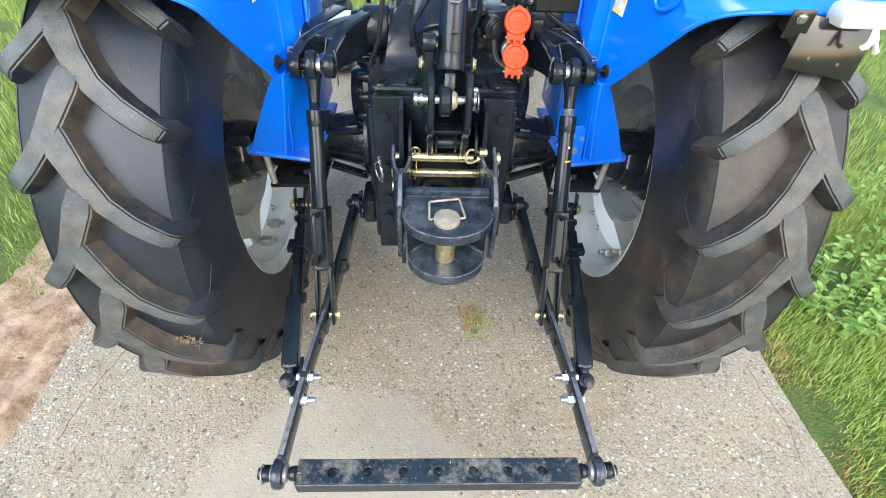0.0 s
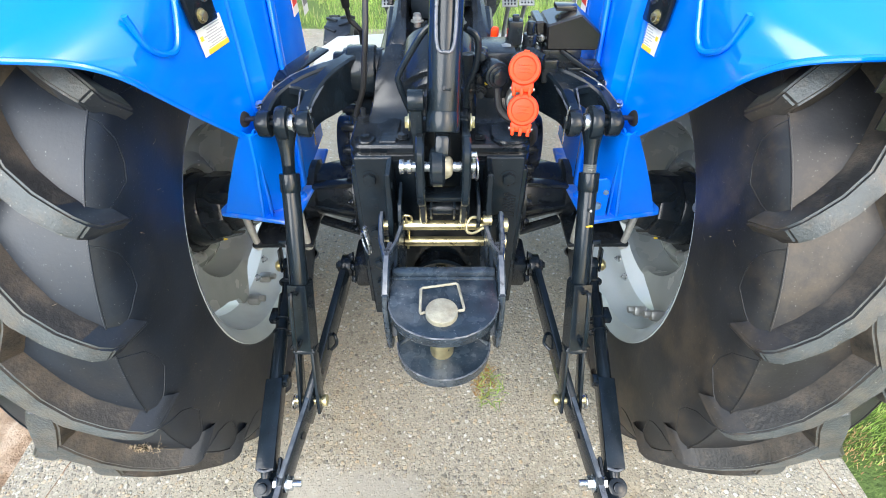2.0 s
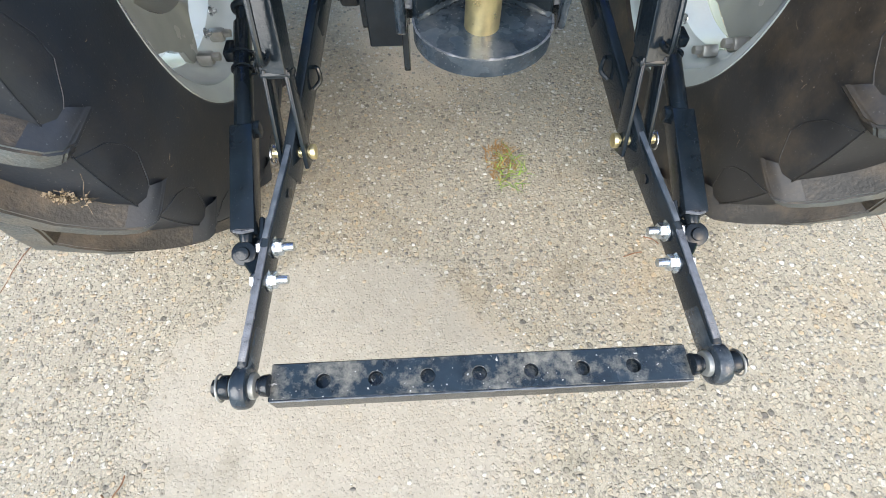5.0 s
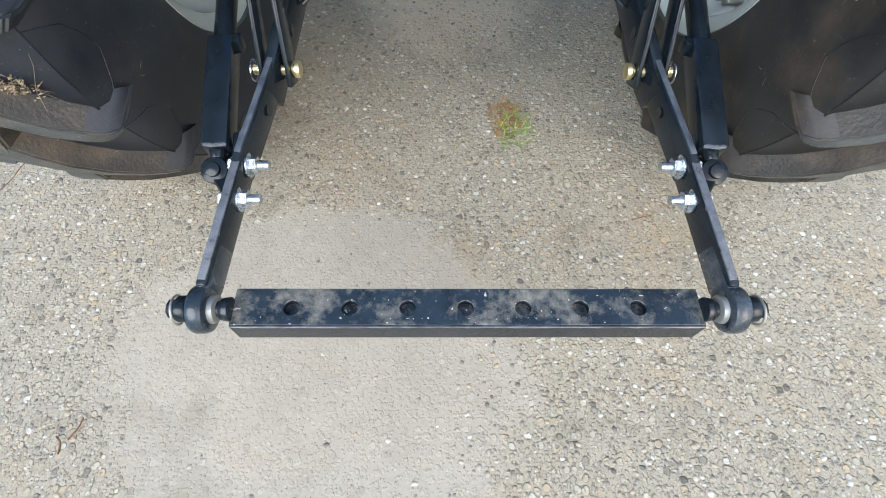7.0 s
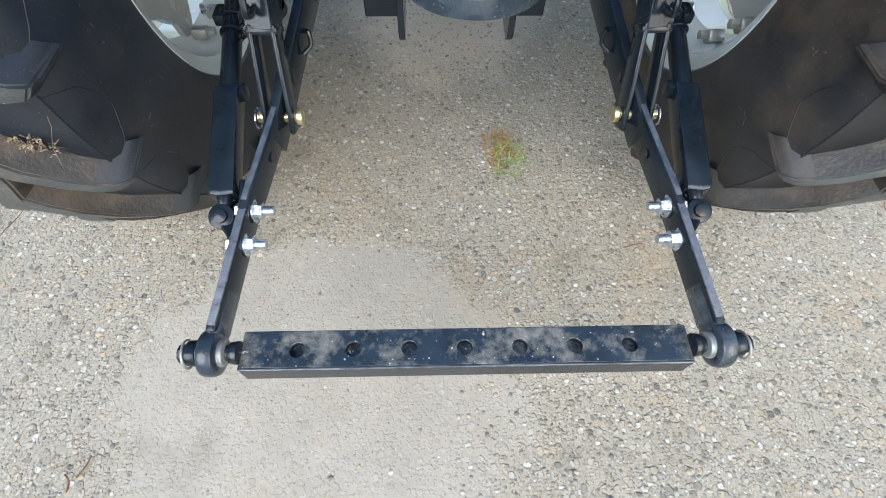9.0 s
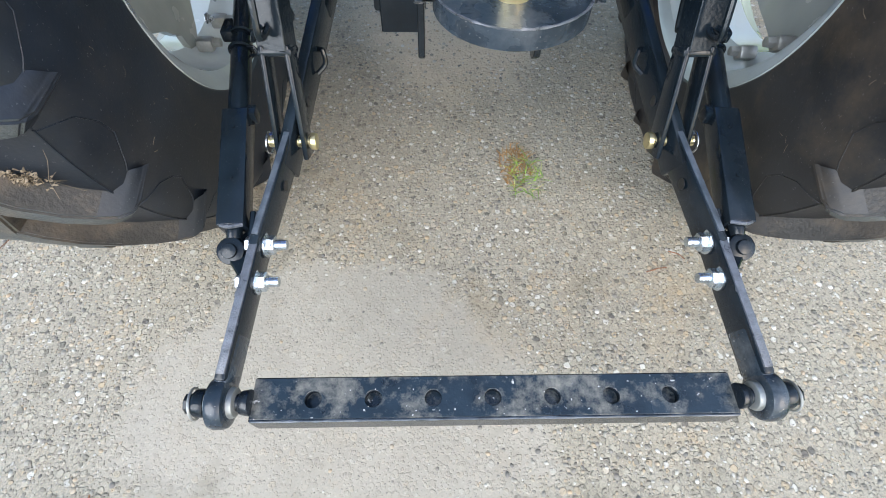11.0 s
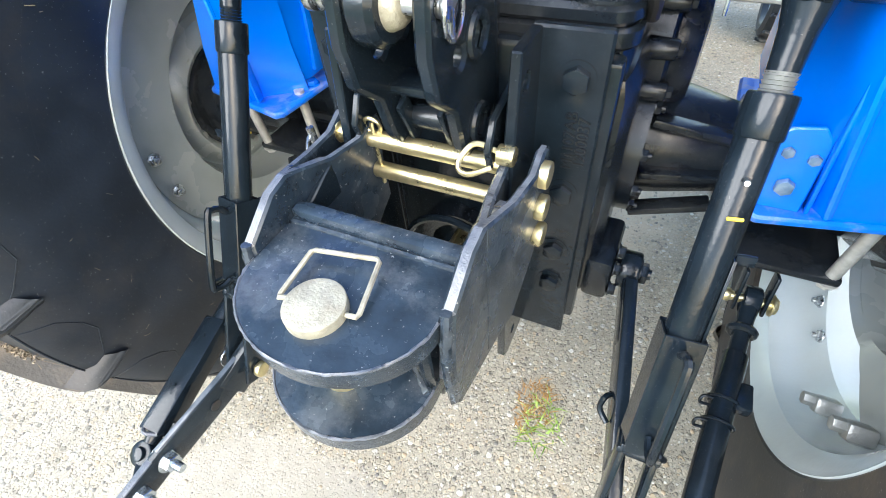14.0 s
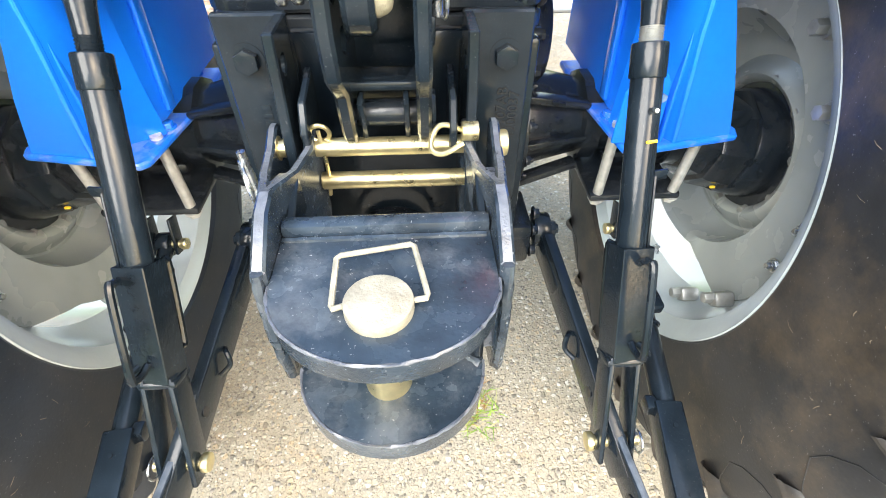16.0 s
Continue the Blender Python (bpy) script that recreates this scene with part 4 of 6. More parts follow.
lift_house = part("lift_housing", prism([(0.475, 1.10), (0.500, 1.118), (0.540, 1.14), (0.585, 1.185), (0.63, 1.212), (0.70, 1.225), (0.90, 1.27), (0.90, 1.10)], "x", -0.16, 0.16, 0.008), CAST, casing, "black cast lift housing with two ridges and a round cover")
for s in (-1, 1):
    lift_ridge(s)
part("recess_plate", join(box((0.0, 0.78, 1.222), (0.17, 0.26, 0.03), 0.006), box((-0.01, 0.86, 1.30), (0.15, 0.10, 0.09), 0.010)), CAST, casing)
part("deck_plug", box((-0.030, 0.695, 1.248), (0.034, 0.034, 0.032), 0.007, Matrix.Rotation(radians(12), 3, "Z")), ORANGE, casing, "orange plastic plug")
for x, y in ((-0.062, 0.735), (0.030, 0.70), (0.058, 0.72)):
    part("deck_fitting", join(cyl((x, y, 1.26), (x, y, 1.295), 0.010, None, 12), hexbolt((x, y, 1.275), (0, 0, 1), 0.014, 0.012)), DULL, casing)
part("round_cover", join(cyl((0.0, 0.515, 1.160), (0.0, 0.63, 1.235), 0.106, 0.100, 44, 0.008), cyl((0.0, 0.498, 1.150), (0.0, 0.53, 1.170), 0.084, 0.090, 44, 0.006), cyl((0.0, 0.484, 1.141), (0.0, 0.51, 1.158), 0.060, 0.064, 40, 0.006)), CAST, casing, "stepped round cover")
for k in range(5):
    t = radians(10 + 40 * k)
    part("cover_bolt", hexbolt((0.097 * math.cos(t), 0.512 + 0.05 * math.sin(t), 1.160 + 0.080 * math.sin(t)), (0, -1, -0.5), 0.009, 0.008), CAST, casing)
for s in (-1, 1):
    part("cross_shaft", cyl((s * 0.150, 0.635, 1.182), (s * 0.262, 0.635, 1.182), 0.054, None, 28, 0.004), CAST, casing)
part("rear_deck", join(box((0, 0.98, 1.345), (0.30, 0.35, 0.03), 0.008), box((-0.02, 0.93, 1.41), (0.22, 0.2, 0.10), 0.02), box((-0.03, 0.82, 1.36), (0.10, 0.05, 0.03), 0.004)), CAST, casing, "dark rear deck under the seat")
part("deck_plug", box((0.150, 0.66, 1.268), (0.020, 0.026, 0.028), 0.006, Matrix.Rotation(radians(-15), 3, "Z")), ORANGE, casing, "orange plastic plug")
for x in (-0.06, -0.02, 0.03):
    part("deck_fitting", join(box((x, 0.80, 1.425), (0.022, 0.03, 0.03), 0.004), cyl((x, 0.79, 1.44), (x, 0.79, 1.465), 0.008, None, 10)), DULL, casing)
for s in (-1, 1):
    # bolted side flange and the ribbed axle trumpet
    fl = part("axle_flange", join(*[moved(lathe([(0.232, 0.10), (0.232, 0.155), (0.262, 0.155), (0.262, 0.10)], 40, closed=True), Matrix.Translation((0, 0.63, 0.795)) @ Matrix.Diagonal((s, 1.12, 1.0, 1)))]), CAST, casing)
    for k in range(12):
        t = 2 * math.pi * k / 12 + 0.2
        part("flange_bolt", hexbolt((s * 0.262, 0.63 + 0.152 * math.cos(t) * 1.1, 0.795 + 0.138 * math.sin(t)), (s, 0, 0), 0.011, 0.010, True, 0.006), CAST, fl)
    trumpet = part("axle_trumpet", moved(lathe([(0.24, 0.112), (0.262, 0.112), (0.30, 0.105), (0.395, 0.083), (0.40, 0.098), (0.435, 0.098), (0.44, 0.080), (0.60, 0.078), (0.635, 0.078)], 12), Matrix.Translation((0, 0.63, 0.778)) @ Matrix.Rotation(radians(15), 4, "X") @ Matrix.Diagonal((s, 1, 1, 1))), CAST, casing, "ribbed black axle housing")
    for y0, z0, y1, z1 in ((0.53, 0.872, 0.555, 0.842), (0.512, 0.775, 0.545, 0.775), (0.535, 0.668, 0.56, 0.70)):
        part("rib", bar((s * 0.262, y0, z0), (s * 0.40, y1, z1), 0.016, 0.035, 0.005), CAST, trumpet)
    # hub: a round flange inside the disc, and the faceted casting that carries it
    hc = Vector((0, 0.620, 0.695))
    hub = part("axle_hub", join(cyl(hc + Vector((s * 0.845, 0, 0)), hc + Vector((s * 0.880, 0, 0)), 0.185, None, 40, 0.006), cyl(hc + Vector((s * 0.775, 0, 0.01)), hc + Vector((s * 0.850, 0, 0.0)), 0.118, 0.132, 28, 0.010), cyl(hc + Vector((s * 0.700, 0, 0.025)), hc + Vector((s * 0.780, 0, 0.015)), 0.112, 0.122, 9, 0.014), cyl(hc + Vector((s * 0.640, 0, 0.045)), hc + Vector((s * 0.705, 0, 0.03)), 0.084, 0.108, 9, 0.010), cyl(hc + Vector((s * 0.60, 0, 0.06)), hc + Vector((s * 0.65, 0, 0.05)), 0.088, None, 24, 0.006), box(hc + Vector((s * 0.715, -0.03, 0.105)), (0.09, 0.11, 0.06), 0.018)), CAST, casing, "faceted black axle hub casting")
    for k in range(9):
        t = 2 * math.pi * (k + 0.3) / 9
        part("hub_bolt", hexbolt(hc + Vector((s * 0.776, 0.108 * math.cos(t), 0.010 + 0.108 * math.sin(t))), (-s, 0, 0), 0.012, 0.014), CAST, hub)
    for k in range(10):
        t = 2 * math.pi * (k + 0.5) / 10
        part("wheel_nut", hexbolt(hc + Vector((s * 0.845, 0.160 * math.cos(t), 0.160 * math.sin(t))), (-s, 0, 0), 0.011, 0.016), DULL, hub)
    part("paint_mark", box(hc + Vector((s * 0.738, -0.085, -0.062)), (0.012, 0.006, 0.005), 0.001), YELLOW, hub)
    # clamp plate under the axle with its studs
    cp = part("clamp_plate", box((s * 0.515, 0.585, 0.668), (0.20, 0.25, 0.016), 0.005), CAST, casing, "black clamp plate on four zinc studs")
    for x, y, x2, y2 in ((0.435, 0.475, 0.430, 0.46), (0.60, 0.475, 0.605, 0.46), (0.435, 0.69, 0.43, 0.69), (0.60, 0.69, 0.605, 0.69)):
        part("stud", join(cyl((s * x, y, 0.648), (s * x2, y2, 0.85), 0.0108, None, 14), hexbolt((s * x, y, 0.659), (0, 0, -1), 0.014, 0.012)), STUD, cp)
    part("clamp_block", box((s * 0.52, 0.64, 0.69), (0.10, 0.11, 0.03), 0.012), CAST, cp)
    # low side cover with the front pivot of the lower link
    part("pivot_boss", join(box((s * 0.245, 0.42, 0.635), (0.05, 0.13, 0.10), 0.012), cyl((s * 0.24, 0.40, 0.64), (s * 0.32, 0.40, 0.64), 0.016, None, 14)), CAST, casing)
    for dy, dz in ((-0.05, 0.03), (-0.055, -0.02), (-0.04, 0.065)):
        part("boss_bolt", hexbolt((s * 0.27, 0.42 + dy, 0.635 + dz), (s, 0, 0), 0.011, 0.012), BLACK, casing)
    side = part("side_cover", moved(lathe([(0.215, 0.02), (0.215, 0.112), (0.258, 0.112), (0.261, 0.108), (0.265, 0.098), (0.290, 0.092), (0.301, 0.082), (0.305, 0.05), (0.305, 0.02)], 40, closed=True), Matrix.Translation((0, 0.615, 0.960)) @ Matrix.Diagonal((s, 0.85, 1, 1))), CAST, casing, "round black bolted side cover")
    for k in range(11):
        t = 2 * math.pi * k / 11
        c = Vector((0, 0.615 + 0.100 * math.cos(t), 0.960 + 0.117 * math.sin(t)))
        part("cover_lug", join(cyl(c + Vector((s * 0.225, 0, 0)), c + Vector((s * 0.272, 0, 0)), 0.018, 0.015, 12, 0.003), hexbolt(c + Vector((s * 0.271, 0, 0)), (s, 0, 0), 0.010, 0.009, False)), CAST, side)

# power take-off under the hitch
part("pto_shaft", join(cyl((0, 0.36, 0.69), (0, 0.25, 0.69), 0.0175, None, 24, 0.002), *[box((0.0175 * math.cos(k * math.pi / 3), 0.30, 0.69 + 0.0175 * math.sin(k * math.pi / 3)), (0.006, 0.09, 0.006), 0.001, Matrix.Rotation(-k * math.pi / 3, 3, "Y")) for k in range(6)]), ZINC, casing, "splined power take-off shaft")
part("pto_housing", join(moved(lathe([(0.30, 0.052), (0.30, 0.075), (0.345, 0.085), (0.345, 0.05)], 36, "y", closed=True), Matrix.Translation((0, 0, 0.69)))), CAST, casing)
part("pto_guard", tube([(0.085 * math.cos(t), 0.27, 0.70 + 0.085 * math.sin(t)) for t in [math.pi * k / 14 for k in range(15)]], 0.007, 8), BLACK, casing)

# ---------------------------------------------------------------- hitch rails: angle irons bolted to the rear face
for s in (-1, 1):
    holes = [(s * 0.172, 1.043, 0.001)]
    rail = part("hitch_rail", join(prism([(s * 0.112, 0.518), (s * 0.207, 0.518), (s * 0.207, 1.10), (s * 0.112, 1.10)], "y", 0.304, 0.318, 0.003),
                                   prism([(0.305, 0.518), (0.225, 0.512), (0.205, 0.53), (0.205, 0.90), (0.232, 1.10), (0.305, 1.10)], "x", s * 0.112 if s > 0 else -0.126, s * 0.126 if s > 0 else -0.112, 0.002, holes=((0.252, 1.058, 0.012), (0.25, 0.56, 0.009), (0.25, 0.62, 0.009), (0.25, 0.68, 0.009)))), BLACK, tractor, "black steel angle rail bolted to the rear face")
    for z in (1.043, 0.868, 0.748, 0.665):
        part("rail_bolt", hexbolt((s * 0.172, 0.304, z), (0, -1, 0), 0.0175, 0.014), BLACK, rail)
    part("rail_spacer", box((s * 0.165, 0.33, 0.81), (0.11, 0.03, 0.5), 0.006), BLACK, rail)
    part("rail_cheek", prism([(0.30, 0.97), (0.215, 0.955), (0.205, 0.985), (0.225, 1.02), (0.30, 1.035)], "x", s * 0.090 if s > 0 else -0.100, s * 0.100 if s > 0 else -0.090, 0.002), BLACK, rail)
rail_right = [o for o in tractor.children if o.name.startswith("hitch_rail")][-1]


def raised_text(body, size, place, up_turn, parent):
    cu = bpy.data.curves.new("cast_number", "FONT")
    cu.body, cu.size, cu.extrude, cu.align_x = body, size, 0.0022, "CENTER"
    cu.materials.append(CAST)
    ob = new("cast_number", cu)
    ob.parent = parent
    ob.matrix_basis = Matrix.Translation(place) @ Matrix.Rotation(radians(90), 4, "X") @ Matrix.Rotation(radians(up_turn), 4, "Z")
    return ob


raised_text("1200037", 0.022, (0.196, 0.3035, 0.955), 90, rail_right)
raised_text("M1107AB", 0.022, (0.179, 0.3035, 0.955), 90, rail_right)
for s in (-1,):
    for k in range(3):
        part("cast_mark", box((-0.165, 0.3032, 0.95 + 0.0125 * k), (0.013, 0.0014, 0.008), 0.0005), BLACK, [o for o in tractor.children if o.name.startswith("hitch_rail")][0])

# ---------------------------------------------------------------- top link bracket
tl = part("top_link_bracket", join(*[prism([(0.14, 1.125), (0.15, 1.205), (0.185, 1.225), (0.235, 1.215), (0.30, 1.20), (0.32, 1.0), (0.265, 0.955), (0.225, 0.955), (0.205, 0.985), (0.19, 1.04), (0.15, 1.075)], "x", x - 0.009, x + 0.009, 0.004, holes=((0.172, 1.162, 0.012), (0.205, 1.10, 0.014), (0.252, 1.105, 0.019), (0.245, 0.995, 0.017))) for x in (-0.038, 0.058)],
                                   box((0.003, 0.315, 1.08), (0.13, 0.02, 0.24), 0.005), box((0.003, 0.235, 1.045), (0.11, 0.05, 0.012), 0.004)), BLACK, tractor, "black two-cheek top link bracket")
part("roller", join(cyl((-0.035, 0.245, 0.995), (0.055, 0.245, 0.995), 0.018, None, 20, 0.002)), CAST, tl)
for x, z in ((0.068, 1.105), (0.068, 0.995), (-0.048, 1.105)):
    part("bracket_boss", ring((x, 0.25, z), (1, 0, 0), 0.023, 0.006, 24), BLACK, tl)
for x in (-0.02, 0.036):
    part("bracket_strap", bar((x, 0.215, 1.03), (x, 0.245, 0.96), 0.025, 0.008, 0.003, up=(0, 1, 0)), BLACK, tl)
part("upper_lug", join(*[join(box((x, 0.225, 1.255), (0.028, 0.035, 0.085), 0.01), cyl((x - 0.016, 0.222, 1.285), (x + 0.016, 0.222, 1.285), 0.022, None, 18, 0.003)) for x in (-0.045,)]), BLACK, tl, "black lug with a grease nipple")
for x, d in ((-0.062, -1), (0.068, 1)):
    part("bracket_bolt", hexbolt((x, 0.245, 1.225), (d, 0, 0), 0.014, 0.009), ZINC, tl)
pin = part("top_link_pin", join(cyl((-0.078, 0.172, 1.162), (0.078, 0.172, 1.162), 0.0105, None, 18, 0.002), cyl((-0.082, 0.172, 1.162), (-0.072, 0.172, 1.162), 0.0155, None, 18, 0.002), cyl((-0.066, 0.172, 1.162), (-0.056, 0.172, 1.162), 0.0145, None, 18, 0.002), cyl((0.069, 0.172, 1.162), (0.078, 0.172, 1.162), 0.013, None, 18, 0.002)), STEEL, tl, "bright steel top link pin")
part("lynch_pin", join(cyl((0.073, 0.172, 1.185), (0.073, 0.172, 1.135), 0.006, None, 12, 0.001), cyl((0.068, 0.172, 1.19), (0.079, 0.172, 1.19), 0.007, None, 12), ring((0.079, 0.172, 1.160), (1, 0.1, 0), 0.026, 0.0022, 26)), STEEL, tl, "bright lynch pin with a ring")

# ---------------------------------------------------------------- stowed top link
top_link = thing("top_link", (0.005, 0.172, 1.16), "black tubular top link stowed upright with a ball end", "top link")
e0, e1 = Vector((0.006, 0.174, 1.160)), Vector((0.024, 0.415, 1.585))
ax = (e1 - e0).normalized()
eye_end = part("ball_end", join(prism([(0.042 * math.cos(t) + 0.174, 1.16 + 0.042 * math.sin(t)) for t in [2 * math.pi * k / 24 for k in range(24)]], "x", -0.018, 0.014, 0.006), bar(e0 + ax * 0.02, e0 + ax * 0.066, 0.058, 0.031, 0.009, up=(0, -1, 0.4))), BLACK, top_link)
part("ball", cyl((0.010, 0.174, 1.16), (0.030, 0.174, 1.16), 0.028, 0.019, 24, 0.006), PIN, eye_end, "cream-coloured ball joint")
part("thread", join(*[cyl(e0 + ax * (0.052 + 0.005 * k), e0 + ax * (0.056 + 0.005 * k), 0.0165, 0.0145, 16) for k in range(7)]), BLACK, top_link)
body = part("tube_body", join(cyl(e0 + ax * 0.074, e1, 0.0345, None, 32, 0.003), cyl(e0 + ax * 0.070, e0 + ax * 0.112, 0.0355, None, 32, 0.003)), BLACK, top_link)
sidew = ax.cross(Vector((0, -1, 0.5))).normalized()
out = sidew.cross(ax).normalized()
if out.y > 0:
    out = -out
# dark glossy wire, its highlight painted in as an overall light grey
part("wire_handle", tube(smooth_line([e0 + ax * 0.38 - sidew * 0.018 + out * 0.036, e0 + ax * 0.27 - sidew * 0.019 + out * 0.038, e0 + ax * 0.226 - sidew * 0.014 + out * 0.039, e0 + ax * 0.220 + out * 0.040, e0 + ax * 0.226 + sidew * 0.014 + out * 0.039, e0 + ax * 0.27 + sidew * 0.019 + out * 0.038, e0 + ax * 0.38 + sidew * 0.018 + out * 0.036], 5), 0.0036, 8), EDGE, body)
part("grease_nipple", join(cyl(e0 + ax * 0.152 + out * 0.03, e0 + ax * 0.152 + out * 0.047, 0.0045, 0.0022, 10), cyl(e0 + ax * 0.152 + out * 0.033, e0 + ax * 0.152 + out * 0.038, 0.0065, None, 6), tube([e0 + ax * 0.152 + out * 0.044, e0 + ax * 0.149 + out * 0.046 + sidew * 0.012, e0 + ax * 0.151 + out * out * 0.043 + sidew * 0.020], 0.0012, 6)), CAST, body)

# ---------------------------------------------------------------- lift arms
def loft(st, s, waist=0.86, crown=0.72):
    """A cast beam through stations of plan x, y, top, bottom and half width, with a hollow side and a rounded top."""
    line = smooth_line([(x, y, 0) for x, y, _, _, _ in st], 4)
    vals = smooth_line([(t, lo, w) for _, _, t, lo, w in st], 4)
    bm = bmesh.new()
    rows = []
    for i, (p, q) in enumerate(zip(line, vals)):
        d = (line[min(len(line) - 1, i + 1)] - line[max(0, i - 1)]).normalized()
        w = Vector((-d.y, d.x, 0))
        sec = ((1.0, q[1] + 0.004), (1.0, q[1] + 0.014), (waist, q[1] + 0.026), (waist, q[0] - 0.024), (1.0, q[0] - 0.013), (1.0, q[0] - 0.005), (crown, q[0]), (-crown, q[0]), (-1.0, q[0] - 0.005), (-1.0, q[0] - 0.013), (-waist, q[0] - 0.024), (-waist, q[1] + 0.026), (-1.0, q[1] + 0.014), (-1.0, q[1] + 0.004), (-0.7, q[1]), (0.7, q[1]))
        rows.append([bm.verts.new(mx(s, p + w * q[2] * k + Vector((0, 0, z)))) for k, z in sec])
    n = len(rows[0])
    for A, B in zip(rows, rows[1:]):
        for k in range(n):
            bm.faces.new((A[k], A[(k + 1) % n], B[(k + 1) % n], B[k]))
    bm.faces.new(rows[0])
    bm.faces.new(rows[-1])
    bmesh.ops.recalc_face_normals(bm, faces=bm.faces[:])
    return bm


def lift_arm(s):
    inner = loft([(0.222, 0.640, 1.238, 1.128, 0.024), (0.232, 0.595, 1.240, 1.126, 0.022), (0.254, 0.545, 1.240, 1.122, 0.019), (0.284, 0.492, 1.232, 1.122, 0.018), (0.309, 0.440, 1.214, 1.126, 0.016), (0.320, 0.400, 1.197, 1.128, 0.015), (0.323, 0.368, 1.186, 1.130, 0.014)], s)
    outer = loft([(0.246, 0.575, 1.236, 1.180, 0.014), (0.296, 0.530, 1.234, 1.172, 0.015), (0.352, 0.487, 1.226, 1.160, 0.016), (0.396, 0.440, 1.210, 1.148, 0.015), (0.413, 0.402, 1.196, 1.136, 0.014), (0.417, 0.368, 1.186, 1.130, 0.013)], s)
    web = [(0.240, 0.585), (0.262, 0.535), (0.290, 0.485), (0.313, 0.432), (0.326, 0.428), (0.345, 0.442), (0.370, 0.448), (0.392, 0.440), (0.405, 0.428), (0.386, 0.452), (0.345, 0.494), (0.290, 0.537)]
    sheet_bm = prism([(s * x, y) for x, y in web], "z", 1.176, 1.200, 0.004)
    for v in sheet_bm.verts:
        v.co.z += 0.011 + (v.co.y - 0.43) * 0.20
    arm = part("lift_arm", join(inner, outer, sheet_bm, cyl((s * 0.170, 0.615, 1.182), (s * 0.248, 0.615, 1.182), 0.068, None, 32, 0.006), cyl((s * 0.248, 0.640, 1.195), (s * 0.290, 0.640, 1.195), 0.030, None, 20, 0.004)), BLACK, tractor, "curved black cast lift arm with a forked end")
    for x in (0.323, 0.417):
        part("fork_prong", cyl((s * (x - 0.015), 0.365, 1.158), (s * (x + 0.015), 0.365, 1.158), 0.032, None, 24, 0.005), BLACK, arm)
    # thin grey lines put the bevels' gloss highlights into the colour
    part("edge_glint", join(*[tube(smooth_line([(s * x, y, z) for x, y, z in pts], 4), 0.0024, 6, 0.5) for pts in (
        [(0.273, 0.500, 1.2275), (0.291, 0.440, 1.2085), (0.304, 0.400, 1.1915), (0.3085, 0.368, 1.180)],
        [(0.294, 0.548, 1.2325), (0.358, 0.502, 1.2255), (0.407, 0.450, 1.2085), (0.427, 0.405, 1.194)],
        [(0.335, 0.432, 1.213), (0.336, 0.395, 1.195), (0.337, 0.37, 1.183)])]), EDGE, arm, "grey gloss highlights painted along the edges")
    part("fork_pin", join(cyl((s * 0.300, 0.365, 1.158), (s * 0.440, 0.365, 1.158), 0.0115, None, 16, 0.002), hexbolt((s * 0.309, 0.365, 1.158), (-s, 0, 0), 0.016, 0.011), hexbolt((s * 0.431, 0.365, 1.158), (s, 0, 0), 0.016, 0.010)), BLACK, arm)
    part("split_pin", join(tube(smooth_line([(s * 0.302, 0.355, 1.168), (s * 0.300, 0.35, 1.19), (s * 0.304, 0.352, 1.208)], 4), 0.0022, 6), tube([(s * 0.303, 0.362, 1.148), (s * 0.304, 0.358, 1.105)], 0.002, 6)), STEEL, arm)
    # return strut behind the arm, and the small bolt on the wall
    part("strut", join(bar((s * 0.325, 0.665, 1.226), (s * 0.418, 0.500, 1.206), 0.006, 0.050, 0.002), tube([(s * 0.405, 0.52, 1.198), (s * 0.418, 0.43, 1.165)], 0.008, 10), cyl((s * 0.405, 0.505, 1.185), (s * 0.425, 0.490, 1.190), 0.018, None, 14, 0.003)), BLACK, arm, "flat black strap")
    part("strap_bolt", hexbolt((s * 0.421, 0.495, 1.197), (0, -1, 0.3), 0.008, 0.007), STEEL, arm)
    part("wall_bolt", join(cyl((s * 0.440, 0.425, 1.150), (s * 0.440, 0.420, 1.178), 0.010, None, 12, 0.002), hexbolt((s * 0.440, 0.420, 1.178), (0, -0.2, 1), 0.0095, 0.010)), STEEL, arm, "bright bolt beside the fork")
    return arm


for s in (-1, 1):
    lift_arm(s)


